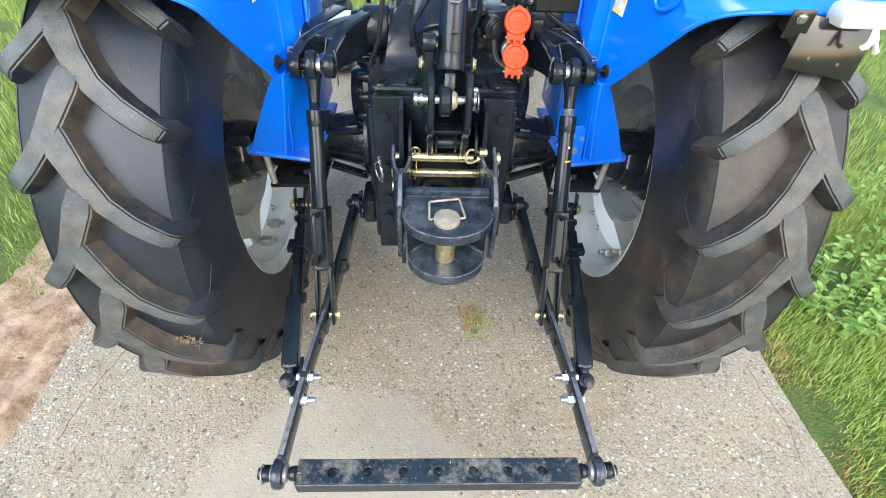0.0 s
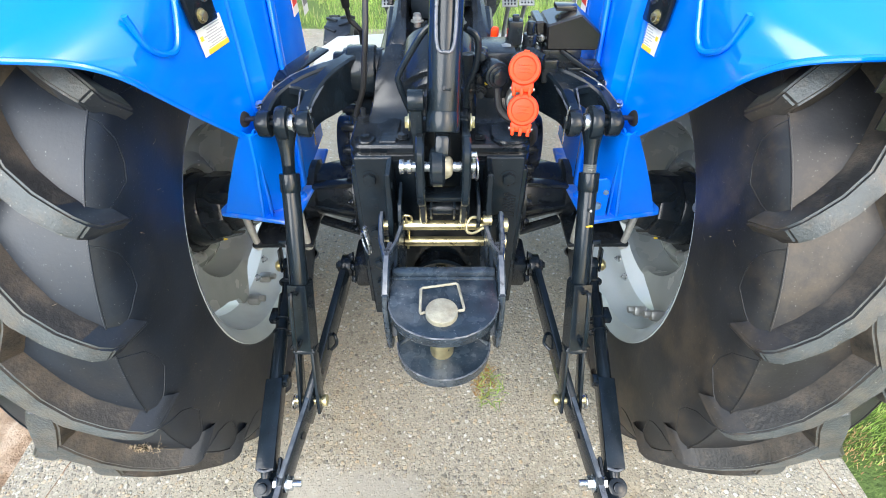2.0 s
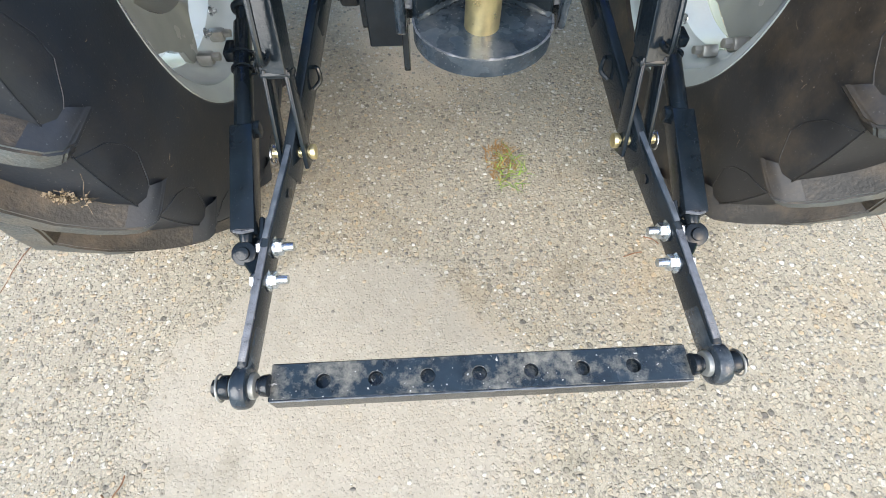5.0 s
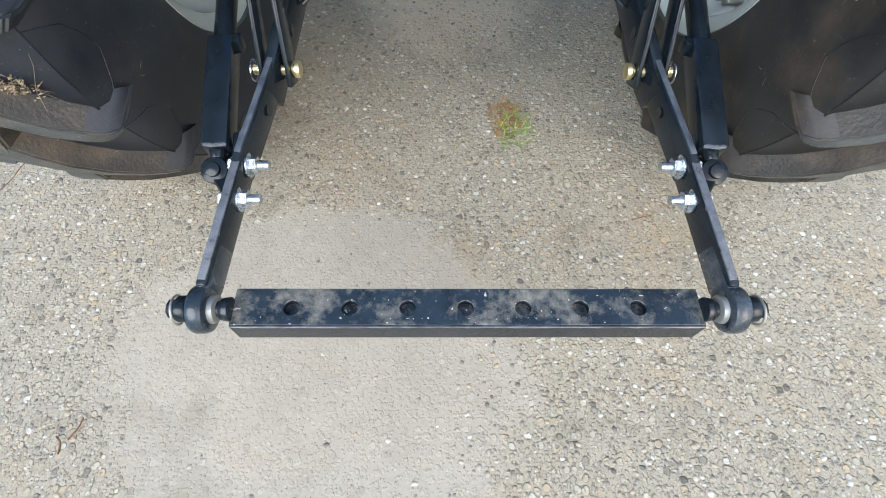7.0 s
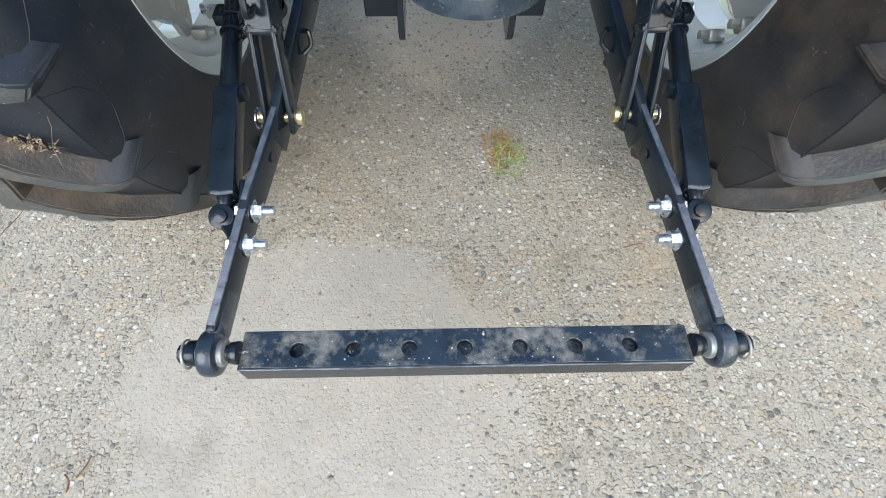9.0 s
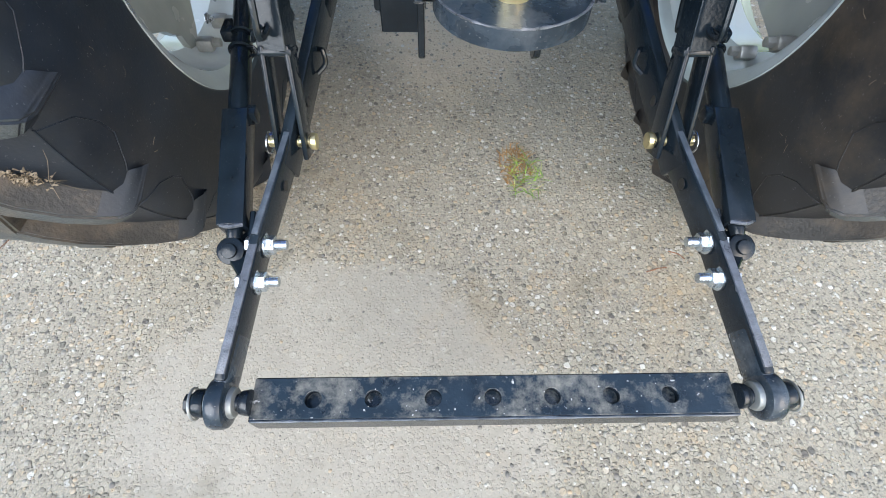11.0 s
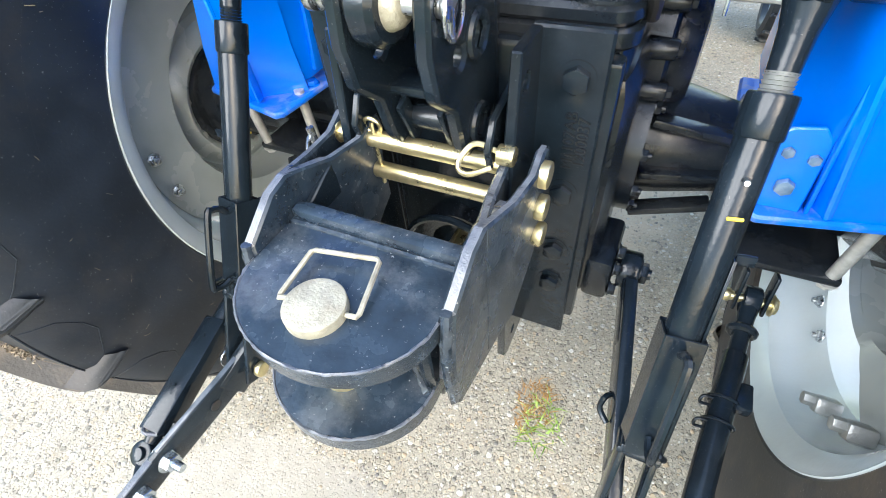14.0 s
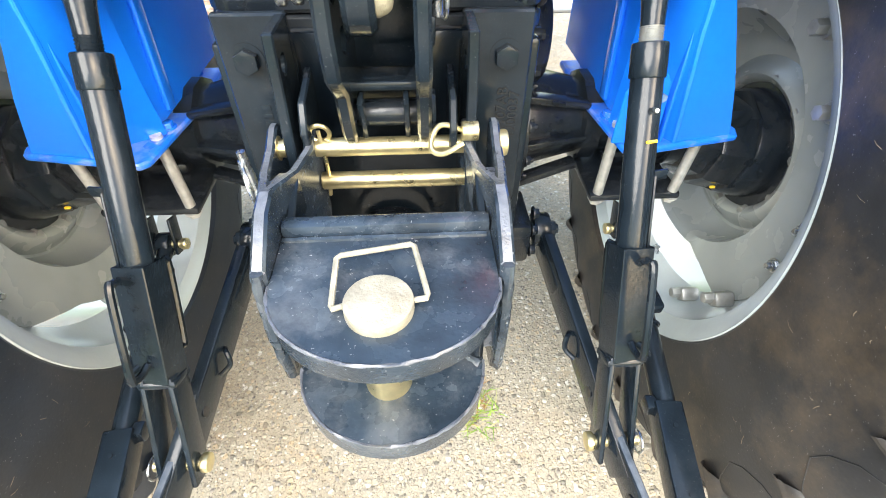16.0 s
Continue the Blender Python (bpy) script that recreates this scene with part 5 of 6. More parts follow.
# ---------------------------------------------------------------- lift rods
def lift_rod(s):
    top, low = Vector((s * 0.372, 0.365, 1.158)), Vector((s * 0.366, 0.014, 0.485))
    d = (low - top).normalized()
    P = lambda k: top + d * k
    L = (low - top).length
    rod = thing("lift_rod", top, "black tubular lift rod with a square sleeve and forked foot", "lift rod", "lift rods")
    part("rod_eye", join(cyl(top - Vector((0.015, 0, 0)), top + Vector((0.015, 0, 0)), 0.043, None, 32, 0.007), tube([P(0.015), P(0.035), P(0.06), P(0.08), P(0.10)], [0.028, 0.023, 0.018, 0.0165, 0.0155], 18)), BLACK, rod, "forged eye")
    part("bush", cyl(top - Vector((s * 0.026, 0, 0)), top - Vector((s * 0.012, 0, 0)), 0.022, 0.024, 22, 0.002), STEEL, rod, "bright steel bush")
    part("thread", join(*[cyl(P(0.098 + 0.0045 * k), P(0.102 + 0.0045 * k), 0.0165, 0.0145, 16) for k in range(5)]), DULL if s > 0 else BLACK, rod)
    part("rod_tube", join(cyl(P(0.118), P(L - 0.20), 0.0224, 0.0224, 28, 0.002), cyl(P(0.118), P(0.165), 0.0250, 0.0250, 28, 0.003)), BLACK, rod)
    if s > 0:
        part("grease_nipple", join(cyl(P(0.205) + Vector((0, -0.024, 0.01)), P(0.205) + Vector((0, -0.036, 0.016)), 0.005, 0.003, 8)), STEEL, rod)
        part("paint_mark", tube([P(0.245) + Vector((-0.004, -0.0255, 0.008)), P(0.245) + Vector((0.012, -0.0225, 0.008))], 0.0022, 6), YELLOW, rod, "dab of yellow paint")
    a, b = L - 0.355, L - 0.165
    xd = Vector((1, 0, 0)) - d * d.x
    xd.normalize()
    yd = d.cross(xd).normalized()
    rot = Matrix((xd, yd, d)).transposed()
    hollow = bmesh.new()
    turn = Matrix.Rotation(radians(-8 * s), 3, d)
    fa, fb = turn @ xd, turn @ yd
    loops = []
    for k, h in ((a, 0.0252), (b, 0.0252), (b, 0.0229), (a, 0.0229)):
        loops.append([hollow.verts.new(P(k) + fa * h * i + fb * h * j) for i, j in ((-1, -1), (1, -1), (1, 1), (-1, 1))])
    for A, B in zip(loops, loops[1:] + loops[:1]):
        for k in range(4):
            hollow.faces.new((A[k], A[(k + 1) % 4], B[(k + 1) % 4], B[k]))
    bmesh.ops.recalc_face_normals(hollow, faces=hollow.faces[:])
    bmesh.ops.bevel(hollow, geom=[e for e in hollow.edges if e.calc_face_angle() > 0.6], offset=0.0015, segments=1, affect="EDGES")
    sl = part("sleeve", hollow, BLACK, rod, "square black sleeve with wire handles")
    back = yd if yd.y < 0 else -yd
    for side in (-1, 1):
        o = fb * side * 0.026
        w = [P(a + 0.022) + o, P(a + 0.014) + o * 1.5, P(a + 0.014) + o * 2.1, P(a + 0.026) + o * 2.4, P(b - 0.040) + o * 2.4, P(b - 0.026) + o * 2.1, P(b - 0.028) + o * 1.5, P(b - 0.036) + o]
        part("wire_handle", tube(smooth_line(w, 4), 0.006, 8), BLACK, sl)
    part("clip", join(tube(smooth_line([P(b - 0.04) + back * 0.036 + xd * 0.01 * s, P(b - 0.032) + back * 0.05 + xd * 0.018 * s, P(b - 0.02) + back * 0.038 + xd * 0.026 * s], 4), 0.005, 8)), BLACK, sl)
    rim_x = xd * s * 0.0235
    part("stop_strip", join(bar(P(a - 0.105) + rim_x, P(a + 0.01) + rim_x, 0.020, 0.004, 0.001), bar(P(a - 0.105) + rim_x, P(a - 0.107) + rim_x * 1.9, 0.016, 0.005, 0.0015)), BLACK, rod, "thin bent locking strip")
    # forked foot round the lower link
    for side in (-1, 1):
        o = xd * side * 0.026
        part("fork_plate", bar(P(b - 0.01) + o * 0.8, low + d * 0.030 + o, 0.052, 0.010, 0.004, up=yd), BLACK, rod)
    part("fork_bridge", join(box(P(b + 0.002), (0.06, 0.052, 0.014), 0.005, rot)), BLACK, rod)
    part("foot_pin", join(cyl(low - Vector((s * 0.040, 0, 0)), low + Vector((s * 0.045, 0, 0)), 0.011, None, 16), cyl(low - Vector((s * 0.046, 0, 0)), low - Vector((s * 0.033, 0, 0)), 0.0165, None, 22, 0.003)), ZINC, rod, "zinc foot pin with a round head")
    part("lynch_pin", join(cyl(low + Vector((s * 0.038, 0, 0.02)), low + Vector((s * 0.038, 0, -0.02)), 0.004, None, 8), ring(low + Vector((s * 0.045, -0.004, 0)), (1, 0, 0), 0.02, 0.002, 20)), STEEL, rod)
    return rod


for s in (-1, 1):
    lift_rod(s)


# ---------------------------------------------------------------- lower links
def lower_link(s):
    piv, mid, b1, b2, ball = (Vector(mx(s, p)) for p in ((0.296, 0.40, 0.640), (0.366, 0.014, 0.485), (0.402, -0.197, 0.447), (0.410, -0.262, 0.432), (0.430, -0.457, 0.400)))
    link = thing("lower_link", piv, "black flat-bar lower link with bolted extension and ball end", "lower link", "lower links")
    k = (mid - piv).normalized()
    part("front_bar", join(bar(piv + k * 0.03, mid + k * 0.06, 0.078, 0.022, 0.004), cyl(piv - Vector((0.018, 0, 0)), piv + Vector((0.018, 0, 0)), 0.036, None, 26, 0.005), bar(piv + k * 0.0, piv + k * 0.14, 0.05, 0.026, 0.006)), BLACK, link)
    part("pivot_nut", hexbolt(piv + Vector((s * 0.018, 0, 0)), (s, 0, 0), 0.020, 0.014, True, 0.006), BLACK, link)
    q = (ball - b1).normalized()
    part("rear_bar", join(bar(mid - k * 0.02, b1 + (b2 - b1) * 0.2, 0.070, 0.017, 0.005), bar(b1 - q * 0.05, ball - q * 0.03, 0.062, 0.019, 0.005)), BLACK, link, "flat extension bar")
    # pale strips: scuffed towards the ball, bluish highlight painted along the rest
    for p0, p1, off, w, m in ((mid - k * 0.01, b1, 0.0355, 0.011, SCUFF_GLINT), (b1 - q * 0.045, ball - q * 0.035, 0.0318, 0.014, EDGE)):
        part("scuff_glint_edge", bar(p0 + Vector((0, 0, off)), p1 + Vector((0, 0, off)), 0.004, w, 0.001), m, link, "upper edge, scuffed, its grey highlight painted in")
    knob = b2 + (ball - b2) * 0.12 + Vector((0, 0, 0.031))
    part("weld_spatter", join(*[box(knob + q * o + Vector((u, 0, 0.001 * (i % 2))), (0.010, 0.012, 0.008), 0.003) for i, (o, u) in enumerate(((0, 0.003), (0.012, -0.004), (0.06, 0.004), (0.10, -0.003)))]), EDGE, link, "grey weld spatter on the edge")
    part("stop_clip", tube(smooth_line([(s * 0.322, 0.19, 0.560), (s * 0.312, 0.175, 0.567), (s * 0.310, 0.165, 0.545), (s * 0.326, 0.15, 0.533)], 4), 0.005, 8), BLACK, link)
    for p in ((piv + (mid - piv) * 0.80), (mid + (b1 - mid) * 0.45)):
        part("link_hole", cyl(p - Vector((s * 0.0105, 0, 0)), p - Vector((s * 0.0125, 0, 0)), 0.011, None, 18), RUBH, link)
    for p in (b1, b2):
        part("nut", hexbolt(p - Vector((s * 0.010, 0, 0)), (-s, 0, 0), 0.0175, 0.016, True, 0.020), NUT, link, "bright zinc nut on its bolt")
        part("bolt_head", hexbolt(p + Vector((s * 0.013, 0, 0)), (s, 0, 0), 0.016, 0.012), STEEL, link, "bright zinc bolt head")
    be = part("ball_eye", join(cyl(ball - Vector((0.0145, 0, 0)), ball + Vector((0.0145, 0, 0)), 0.040, None, 32, 0.008), bar(b2 + (ball - b2) * 0.45, ball - q * 0.02, 0.055, 0.023, 0.008)), WORN, link, "scuffed ball end")
    part("ball", cyl(ball - Vector((s * 0.024, 0, 0)), ball + Vector((s * 0.022, 0, 0)), 0.024, None, 26, 0.006), DULL, be)
    # stabiliser bracket on the outside of the link
    st = Vector(mx(s, (0.452, -0.205, 0.440)))
    part("side_bracket", join(prism([(-0.14, 0.475), (-0.15, 0.415), (-0.28, 0.385), (-0.30, 0.415)], "x", min(s * 0.412, s * 0.424), max(s * 0.412, s * 0.424), 0.003), cyl(st + Vector((0, 0.006, -0.012)), st + Vector((0, -0.006, 0.012)), 0.025, None, 26, 0.005), cyl(st + Vector((0, 0.01, -0.018)), st + Vector((0, -0.010, 0.018)), 0.0135, None, 18, 0.002), prism([(s * 0.418, -0.150), (s * 0.462, -0.185), (s * 0.470, -0.210), (s * 0.450, -0.232), (s * 0.418, -0.275)], "z", 0.430, 0.444, 0.003)), BLACK, link, "black bracket with a round eye")
    return link


for s in (-1, 1):
    lower_link(s)


# ---------------------------------------------------------------- stabilisers
def stabiliser(s):
    a, b = Vector(mx(s, (0.512, 0.455, 0.585))), Vector(mx(s, (0.448, -0.195, 0.452)))
    d = (b - a).normalized()
    st = thing("stabiliser", a, "black telescopic stabiliser bar with spring clips", "stabiliser", "stabilisers")
    P = lambda k: a + d * k
    L = (b - a).length
    part("hanger", join(*[bar((s * x, 0.475, 0.645), (s * x, 0.45, 0.565), 0.035, 0.007, 0.003, up=(0, 1, 0)) for x in (0.487, 0.535)]), BLACK, st)
    part("hanger_pin", join(cyl((s * 0.47, 0.455, 0.585), (s * 0.555, 0.455, 0.585), 0.009, None, 14), hexbolt((s * 0.545, 0.455, 0.585), (s, 0, 0), 0.016, 0.010), cyl((s * 0.466, 0.455, 0.585), (s * 0.478, 0.455, 0.585), 0.013, None, 14, 0.002)), ZINC, st, "yellow zinc pin")
    part("eye", join(cyl(a - Vector((0.014, 0, 0)), a + Vector((0.014, 0, 0)), 0.027, None, 24, 0.004), tube([P(0.015), P(0.04), P(0.065)], [0.018, 0.015, 0.014], 16), ring(P(0.068), d, 0.018, 0.008, 22)), BLACK, st)
    part("inner_rod", cyl(P(0.05), P(0.20), 0.0145, None, 18), BLACK, st)
    part("outer_tube", cyl(P(0.115), P(L * 0.68), 0.0205, None, 24, 0.002), BLACK, st)
    part("square_end", join(bar(P(L * 0.60), P(L - 0.025), 0.048, 0.048, 0.004)), BLACK, st)
    part("tip", join(cyl(P(L - 0.04), P(L - 0.005), 0.018, 0.012, 14, 0.002)), BLACK, st)
    part("end_lip", tube(smooth_line([P(L - 0.024) + Vector((-0.020, 0, 0.018)), P(L - 0.019) + Vector((0, -0.004, 0.026)), P(L - 0.024) + Vector((0.020, 0, 0.018))], 4), 0.004, 8), EDGE, st)
    part("side_stop", box(P(0.19) + Vector((s * 0.026, 0, 0.0)), (0.026, 0.05, 0.026), 0.005), BLACK, st)
    part("end_stop", box(P(L * 0.60) + Vector((s * -0.026, 0.0, 0)), (0.02, 0.025, 0.03), 0.003), BLACK, st)
    for k in (0.205, 0.245):
        part("spring_clip", join(ring(P(k), d, 0.0235, 0.0028, 20), tube(smooth_line([P(k) + Vector((-s * 0.018, -0.014, 0.0)), P(k) + Vector((-s * 0.036, -0.018, 0.006)), P(k) + Vector((-s * 0.034, -0.012, 0.018)), P(k) + Vector((-s * 0.02, -0.01, 0.018))], 4), 0.0026, 6)), BLACK, st)
    for k in (0.66, 0.82):
        part("set_screw", cyl(P(L * k) + Vector((0, -0.008, 0.022)), P(L * k) + Vector((0, -0.009, 0.026)), 0.004, None, 10), BLACK, st)
    return st


for s in (-1, 1):
    stabiliser(s)

# ---------------------------------------------------------------- perforated drawbar between the link ends
draw = thing("drawbar", (0, -0.457, 0.34), "scuffed black steel drawbar with seven holes between the link ends", "drawbar")
holes = [(-0.291 + 0.0955 * k, -0.452, 0.0135) for k in range(7)]
part("bar_body", prism([(-0.388, -0.416), (0.388, -0.416), (0.388, -0.486), (-0.388, -0.486)], "z", 0.342, 0.392, 0.0025, holes=holes), BLACK, draw, "black bar with drilled holes")
part("bar_top", prism([(-0.387, -0.418), (0.387, -0.418), (0.387, -0.482), (-0.387, -0.482)], "z", 0.3915, 0.3935, 0.0006, holes=holes), BARTOP, draw, "scraped and dusty top face")
part("bar_floor", box((0, -0.451, 0.376), (0.70, 0.036, 0.006), 0.001), BARTOP, draw)
# grey line painted in for the sky glint on the bar's edge
part("bar_edge", tube([(-0.385 + 0.77 * k / 60, -0.4845, 0.3915) for k in range(61)], 0.0022, 6, 0.35), SCUFF_GLINT, draw, "rear edge with its grey sky glint painted in")
for s in (-1, 1):
    part("end_pin", join(cyl((s * 0.385, -0.457, 0.398), (s * 0.402, -0.457, 0.398), 0.021, 0.018, 22, 0.003), cyl((s * 0.39, -0.457, 0.399), (s * 0.478, -0.457, 0.400), 0.0135, None, 20, 0.003)), CAST, draw, "dark steel end pin")
    part("end_nut", join(cyl((s * 0.452, -0.457, 0.40), (s * 0.470, -0.457, 0.40), 0.022, None, 22, 0.003), cyl((s * 0.468, -0.457, 0.40), (s * 0.484, -0.457, 0.40), 0.016, None, 8, 0.002)), BLACK, draw)
    part("end_clip", ring((s * 0.474, -0.457, 0.395), (1, 0.1, 0), 0.024, 0.0022, 20), DULL, draw)

# ---------------------------------------------------------------- pintle hitch
hitch = thing("pintle_hitch", (0.012, 0.10, 0.76), "heavy black welded pintle hitch with a zinc drop pin", "hitch")
HX = 0.004


def worn_sheen_edges(ob):
    """Cut edges of an upright plate set paler: scuffed paint, plus sky sheen painted in."""
    ob.data.materials.append(EDGE)
    for f in ob.data.polygons:
        if abs(f.normal.x) < 0.6:
            f.material_index = 1


def dee(y_back, r, half, cy, deep, n=28):
    return [(HX + half, y_back)] + [(HX + r * math.cos(t), cy - deep * math.sin(t)) for t in [math.pi * k / n for k in range(n + 1)]] + [(HX - half, y_back)]


part("upper_plate", prism(dee(0.10, 0.118, 0.118, 0.012, 0.098), "z", 0.895, 0.925, 0.0018), WORN, hitch, "rounded upper plate with flaking black paint")
part("lower_plate", prism(dee(0.11, 0.107, 0.107, -0.002, 0.098), "z", 0.765, 0.797, 0.0018), WORN, hitch, "rounded lower plate, gritty with dust")
part("throat", prism([(HX - 0.110, 0.065), (HX + 0.110, 0.065), (HX + 0.110, 0.10), (HX - 0.110, 0.10)], "z", 0.77, 0.90, 0.003), BLACK, hitch)
for s in (-1, 1):
    x = HX + s * 0.118
    lo, hi = min(x, x + s * 0.016), max(x, x + s * 0.016)
    cheek = part("cheek_plate", prism([(0.018, 0.938), (0.07, 0.972), (0.10, 0.978), (0.175, 0.950), (0.19, 0.93), (0.19, 0.72), (0.15, 0.715), (0.045, 0.748), (0.008, 0.762), (0.005, 0.86)], "x", lo, hi, 0.003), WORN, hitch, "thick side plate with ground welds")
    worn_sheen_edges(cheek)
    part("weld", tube(smooth_line([(x + s * 0.008, 0.016, 0.94), (x + s * 0.008, 0.004, 0.87), (x + s * 0.008, 0.008, 0.77)], 10), 0.0065, 8, 0.16), WORN, cheek)
    # twin horns round the rail
    for dx, k in ((0.029 if s < 0 else 0.018, 0), (-0.020, 1)):
        xx = x + s * dx
        out = [(0.10, 0.978), (0.17, 0.958), (0.228, 0.952), (0.258, 0.966), (0.276, 0.964), (0.282, 0.945), (0.27, 0.90), (0.27, 0.82), (0.235, 0.80), (0.17, 0.74), (0.10, 0.74)]
        bm = prism(out, "x", min(xx, xx + s * 0.013), max(xx, xx + s * 0.013), 0.003)
        for v in bm.verts:
            f = max(0.0, min(1.0, (0.20 - v.co.y) / 0.10))
            v.co.x -= s * (dx - 0.003) * f
        worn_sheen_edges(part("horn", bm, WORN, cheek))
    # gussets under and over the plates
    part("gusset", prism([(0.10, 0.925), (0.17, 0.955), (0.17, 0.90), (0.10, 0.90)], "x", min(x - s * 0.012, x - s * 0.002), max(x - s * 0.012, x - s * 0.002), 0.002), BLACK, cheek)
    part("gusset", bar((x - s * 0.004, 0.02, 0.80), (x - s * 0.012, 0.055, 0.885), 0.02, 0.014, 0.003, up=(0, 1, 0)), EDGE, cheek)
    for z in (0.940, 0.886, 0.836):
        head = 0.150 if s > 0 else 0.142
        part("pin_head", join(cyl((s * head, 0.248, z), (s * (head + 0.014), 0.248, z), 0.018, None, 24, 0.003), cyl((s * (0.14 if s > 0 else 0.13), 0.248, z), (s * head, 0.248, z), 0.012, None, 16)), ZINC, cheek, "yellow zinc pin head")
part("cross_tube", join(box((HX, 0.094, 0.930), (0.234, 0.022, 0.022), 0.006)), WORN, hitch, "welded cross bar")
part("weld", tube([(HX - 0.112 + 0.224 * k / 40, 0.080, 0.9245) for k in range(41)], 0.0045, 8, 0.10), WORN, hitch)
for z in (0.940, 0.886):
    part("cross_pin", cyl((-0.095, 0.248, z), (0.118, 0.248, z), 0.0125, None, 20, 0.002), ZINC, hitch, "yellow zinc cross pin")
part("hairpin", join(tube(smooth_line([(-0.088, 0.248, 0.965), (-0.084, 0.243, 0.935), (-0.084, 0.246, 0.89), (-0.088, 0.25, 0.86)], 4), 0.003, 6), ring((-0.086, 0.246, 0.962), (0, 1, 0.2), 0.013, 0.003, 18)), ZINC, hitch, "zinc hairpin clip")
part("hairpin", join(tube(smooth_line([(0.105, 0.238, 0.965), (0.075, 0.232, 0.978), (0.062, 0.22, 0.97), (0.060, 0.205, 0.958), (0.075, 0.20, 0.955), (0.10, 0.212, 0.962)], 5), 0.0036, 8), cyl((0.10, 0.236, 0.966), (0.122, 0.236, 0.966), 0.013, None, 16, 0.002)), ZINC, hitch, "zinc hairpin clip")
part("lynch_pin", join(cyl((-0.19, 0.235, 0.945), (-0.182, 0.235, 0.86), 0.006, None, 10), ring((-0.192, 0.228, 0.90), (1, 0.5, 0), 0.03, 0.0026, 26)), STEEL, hitch, "bright lynch pin with a ring")
dp = part("drop_pin", join(cyl((0.0, -0.022, 0.922), (0.0, -0.022, 0.938), 0.0338, None, 48, 0.002), cyl((0.0, -0.022, 0.74), (0.0, -0.022, 0.93), 0.022, None, 28)), PIN, hitch, "pale zinc drop pin with a broad round head")
part("pin_shank", cyl((0.0, -0.022, 0.796), (0.0, -0.022, 0.897), 0.0265, None, 28), ZINC, dp, "brassy pin shank")
part("pin_handle", tube([(-0.034, -0.022, 0.931), (-0.044, -0.026, 0.932), (-0.045, -0.022, 0.932), (-0.045, 0.036, 0.938), (-0.041, 0.040, 0.938), (0.031, 0.053, 0.938), (0.035, 0.050, 0.938), (0.047, -0.012, 0.932), (0.046, -0.017, 0.932), (0.034, -0.018, 0.931)], 0.0031, 8), PIN, dp, "bent wire handle")
for r, cy, z in ((0.1175, 0.012, 0.9246), (0.1065, -0.002, 0.7966)):
    part("rim_line", tube([(HX + r * math.cos(t), cy - 0.0975 * math.sin(t), z) for t in [math.pi * k / 48 for k in range(49)]], 0.0017, 6, 0.5), EDGE, hitch, "thin grey line along the rim")
for s in (-1, 1):
    # slanting webs behind the pin, welded to the lower plate
    web_a, web_b = Vector((HX + s * 0.104, 0.000, 0.846)), Vector((HX + s * 0.026, 0.058, 0.846))
    part("throat_web", bar(web_a, web_b, 0.100, 0.012, 0.002), BLACK, hitch)
    part("weld", tube(smooth_line([(HX + s * 0.102, -0.008, 0.799), (HX + s * 0.066, 0.020, 0.800), (HX + s * 0.026, 0.048, 0.800)], 10), 0.0048, 8, 0.3), WORN, hitch)
    part("lug_tab", box((HX + s * 0.10, 0.03, 0.755), (0.012, 0.02, 0.03), 0.003), BLACK, hitch)
hitch.location += Vector((0.006, -0.020, 0.014))

# ---------------------------------------------------------------- hydraulic couplings and control box
valve = part("remote_valve", join(box((0.128, 0.455, 1.262), (0.100, 0.11, 0.100), 0.010), box((0.165, 0.475, 1.282), (0.155, 0.09, 0.022), 0.006), box((0.135, 0.445, 1.225), (0.060, 0.09, 0.05), 0.012)), CAST, tractor, "black hydraulic valve block")
for p, q in (((0.183, 0.360, 1.300), (0.180, 0.305, 1.3145)), ((0.180, 0.335, 1.228), (0.181, 0.275, 1.2375))):
    p, q = Vector(p), Vector(q)
    d = (q - p).normalized()
    face = Vector((-0.17, -0.88, 0.44)).normalized()
    part("coupler", join(cyl(p - d * 0.05, q - d * 0.012, 0.022, None, 22, 0.003), cyl(p - d * 0.02, p + d * 0.005, 0.028, None, 22, 0.003), cyl(p + d * 0.015, p + d * 0.030, 0.0255, None, 22, 0.002)), CAST if p.z > 1.27 else DULL, valve, "hydraulic coupler")
    right = Vector((0, 0, 1)).cross(face).normalized() * -1
    upv = face.cross(right).normalized()
    if upv.z < 0:
        upv = -upv
    place = Matrix.Translation(q) @ Matrix((upv.cross(face), upv, face)).transposed().to_4x4()
    cap = part("dust_cap", moved(join(cyl((0, 0, -0.024), (0, 0, 0.004), 0.0345, 0.0335, 36, 0.003), lathe([(0.003, 0.0235), (0.003, 0.032), (0.008, 0.031), (0.008, 0.0245)], 36, "z", closed=True), box((0, 0.0335, -0.006), (0.012, 0.006, 0.016), 0.002), box((0, -0.036, -0.010), (0.046, 0.022, 0.022), 0.004), *[box((k * 0.0165, -0.046, -0.005), (0.0075, 0.018, 0.018), 0.002) for k in (-1, 0, 1)]), place), ORANGE, valve, "orange plastic dust cap with a hinge")
    for k, w in ((-1, 0.026), (0, 0.020), (1, 0.028)):
        part("cap_print", moved(box((0, 0.007 * k, 0.0046), (w, 0.0022, 0.0015), 0.0004), place), ORANGE, cap)
    part("hinge_pin", moved(cyl((-0.026, -0.040, -0.004), (0.026, -0.040, -0.004), 0.003, None, 8), place), DULL, cap)
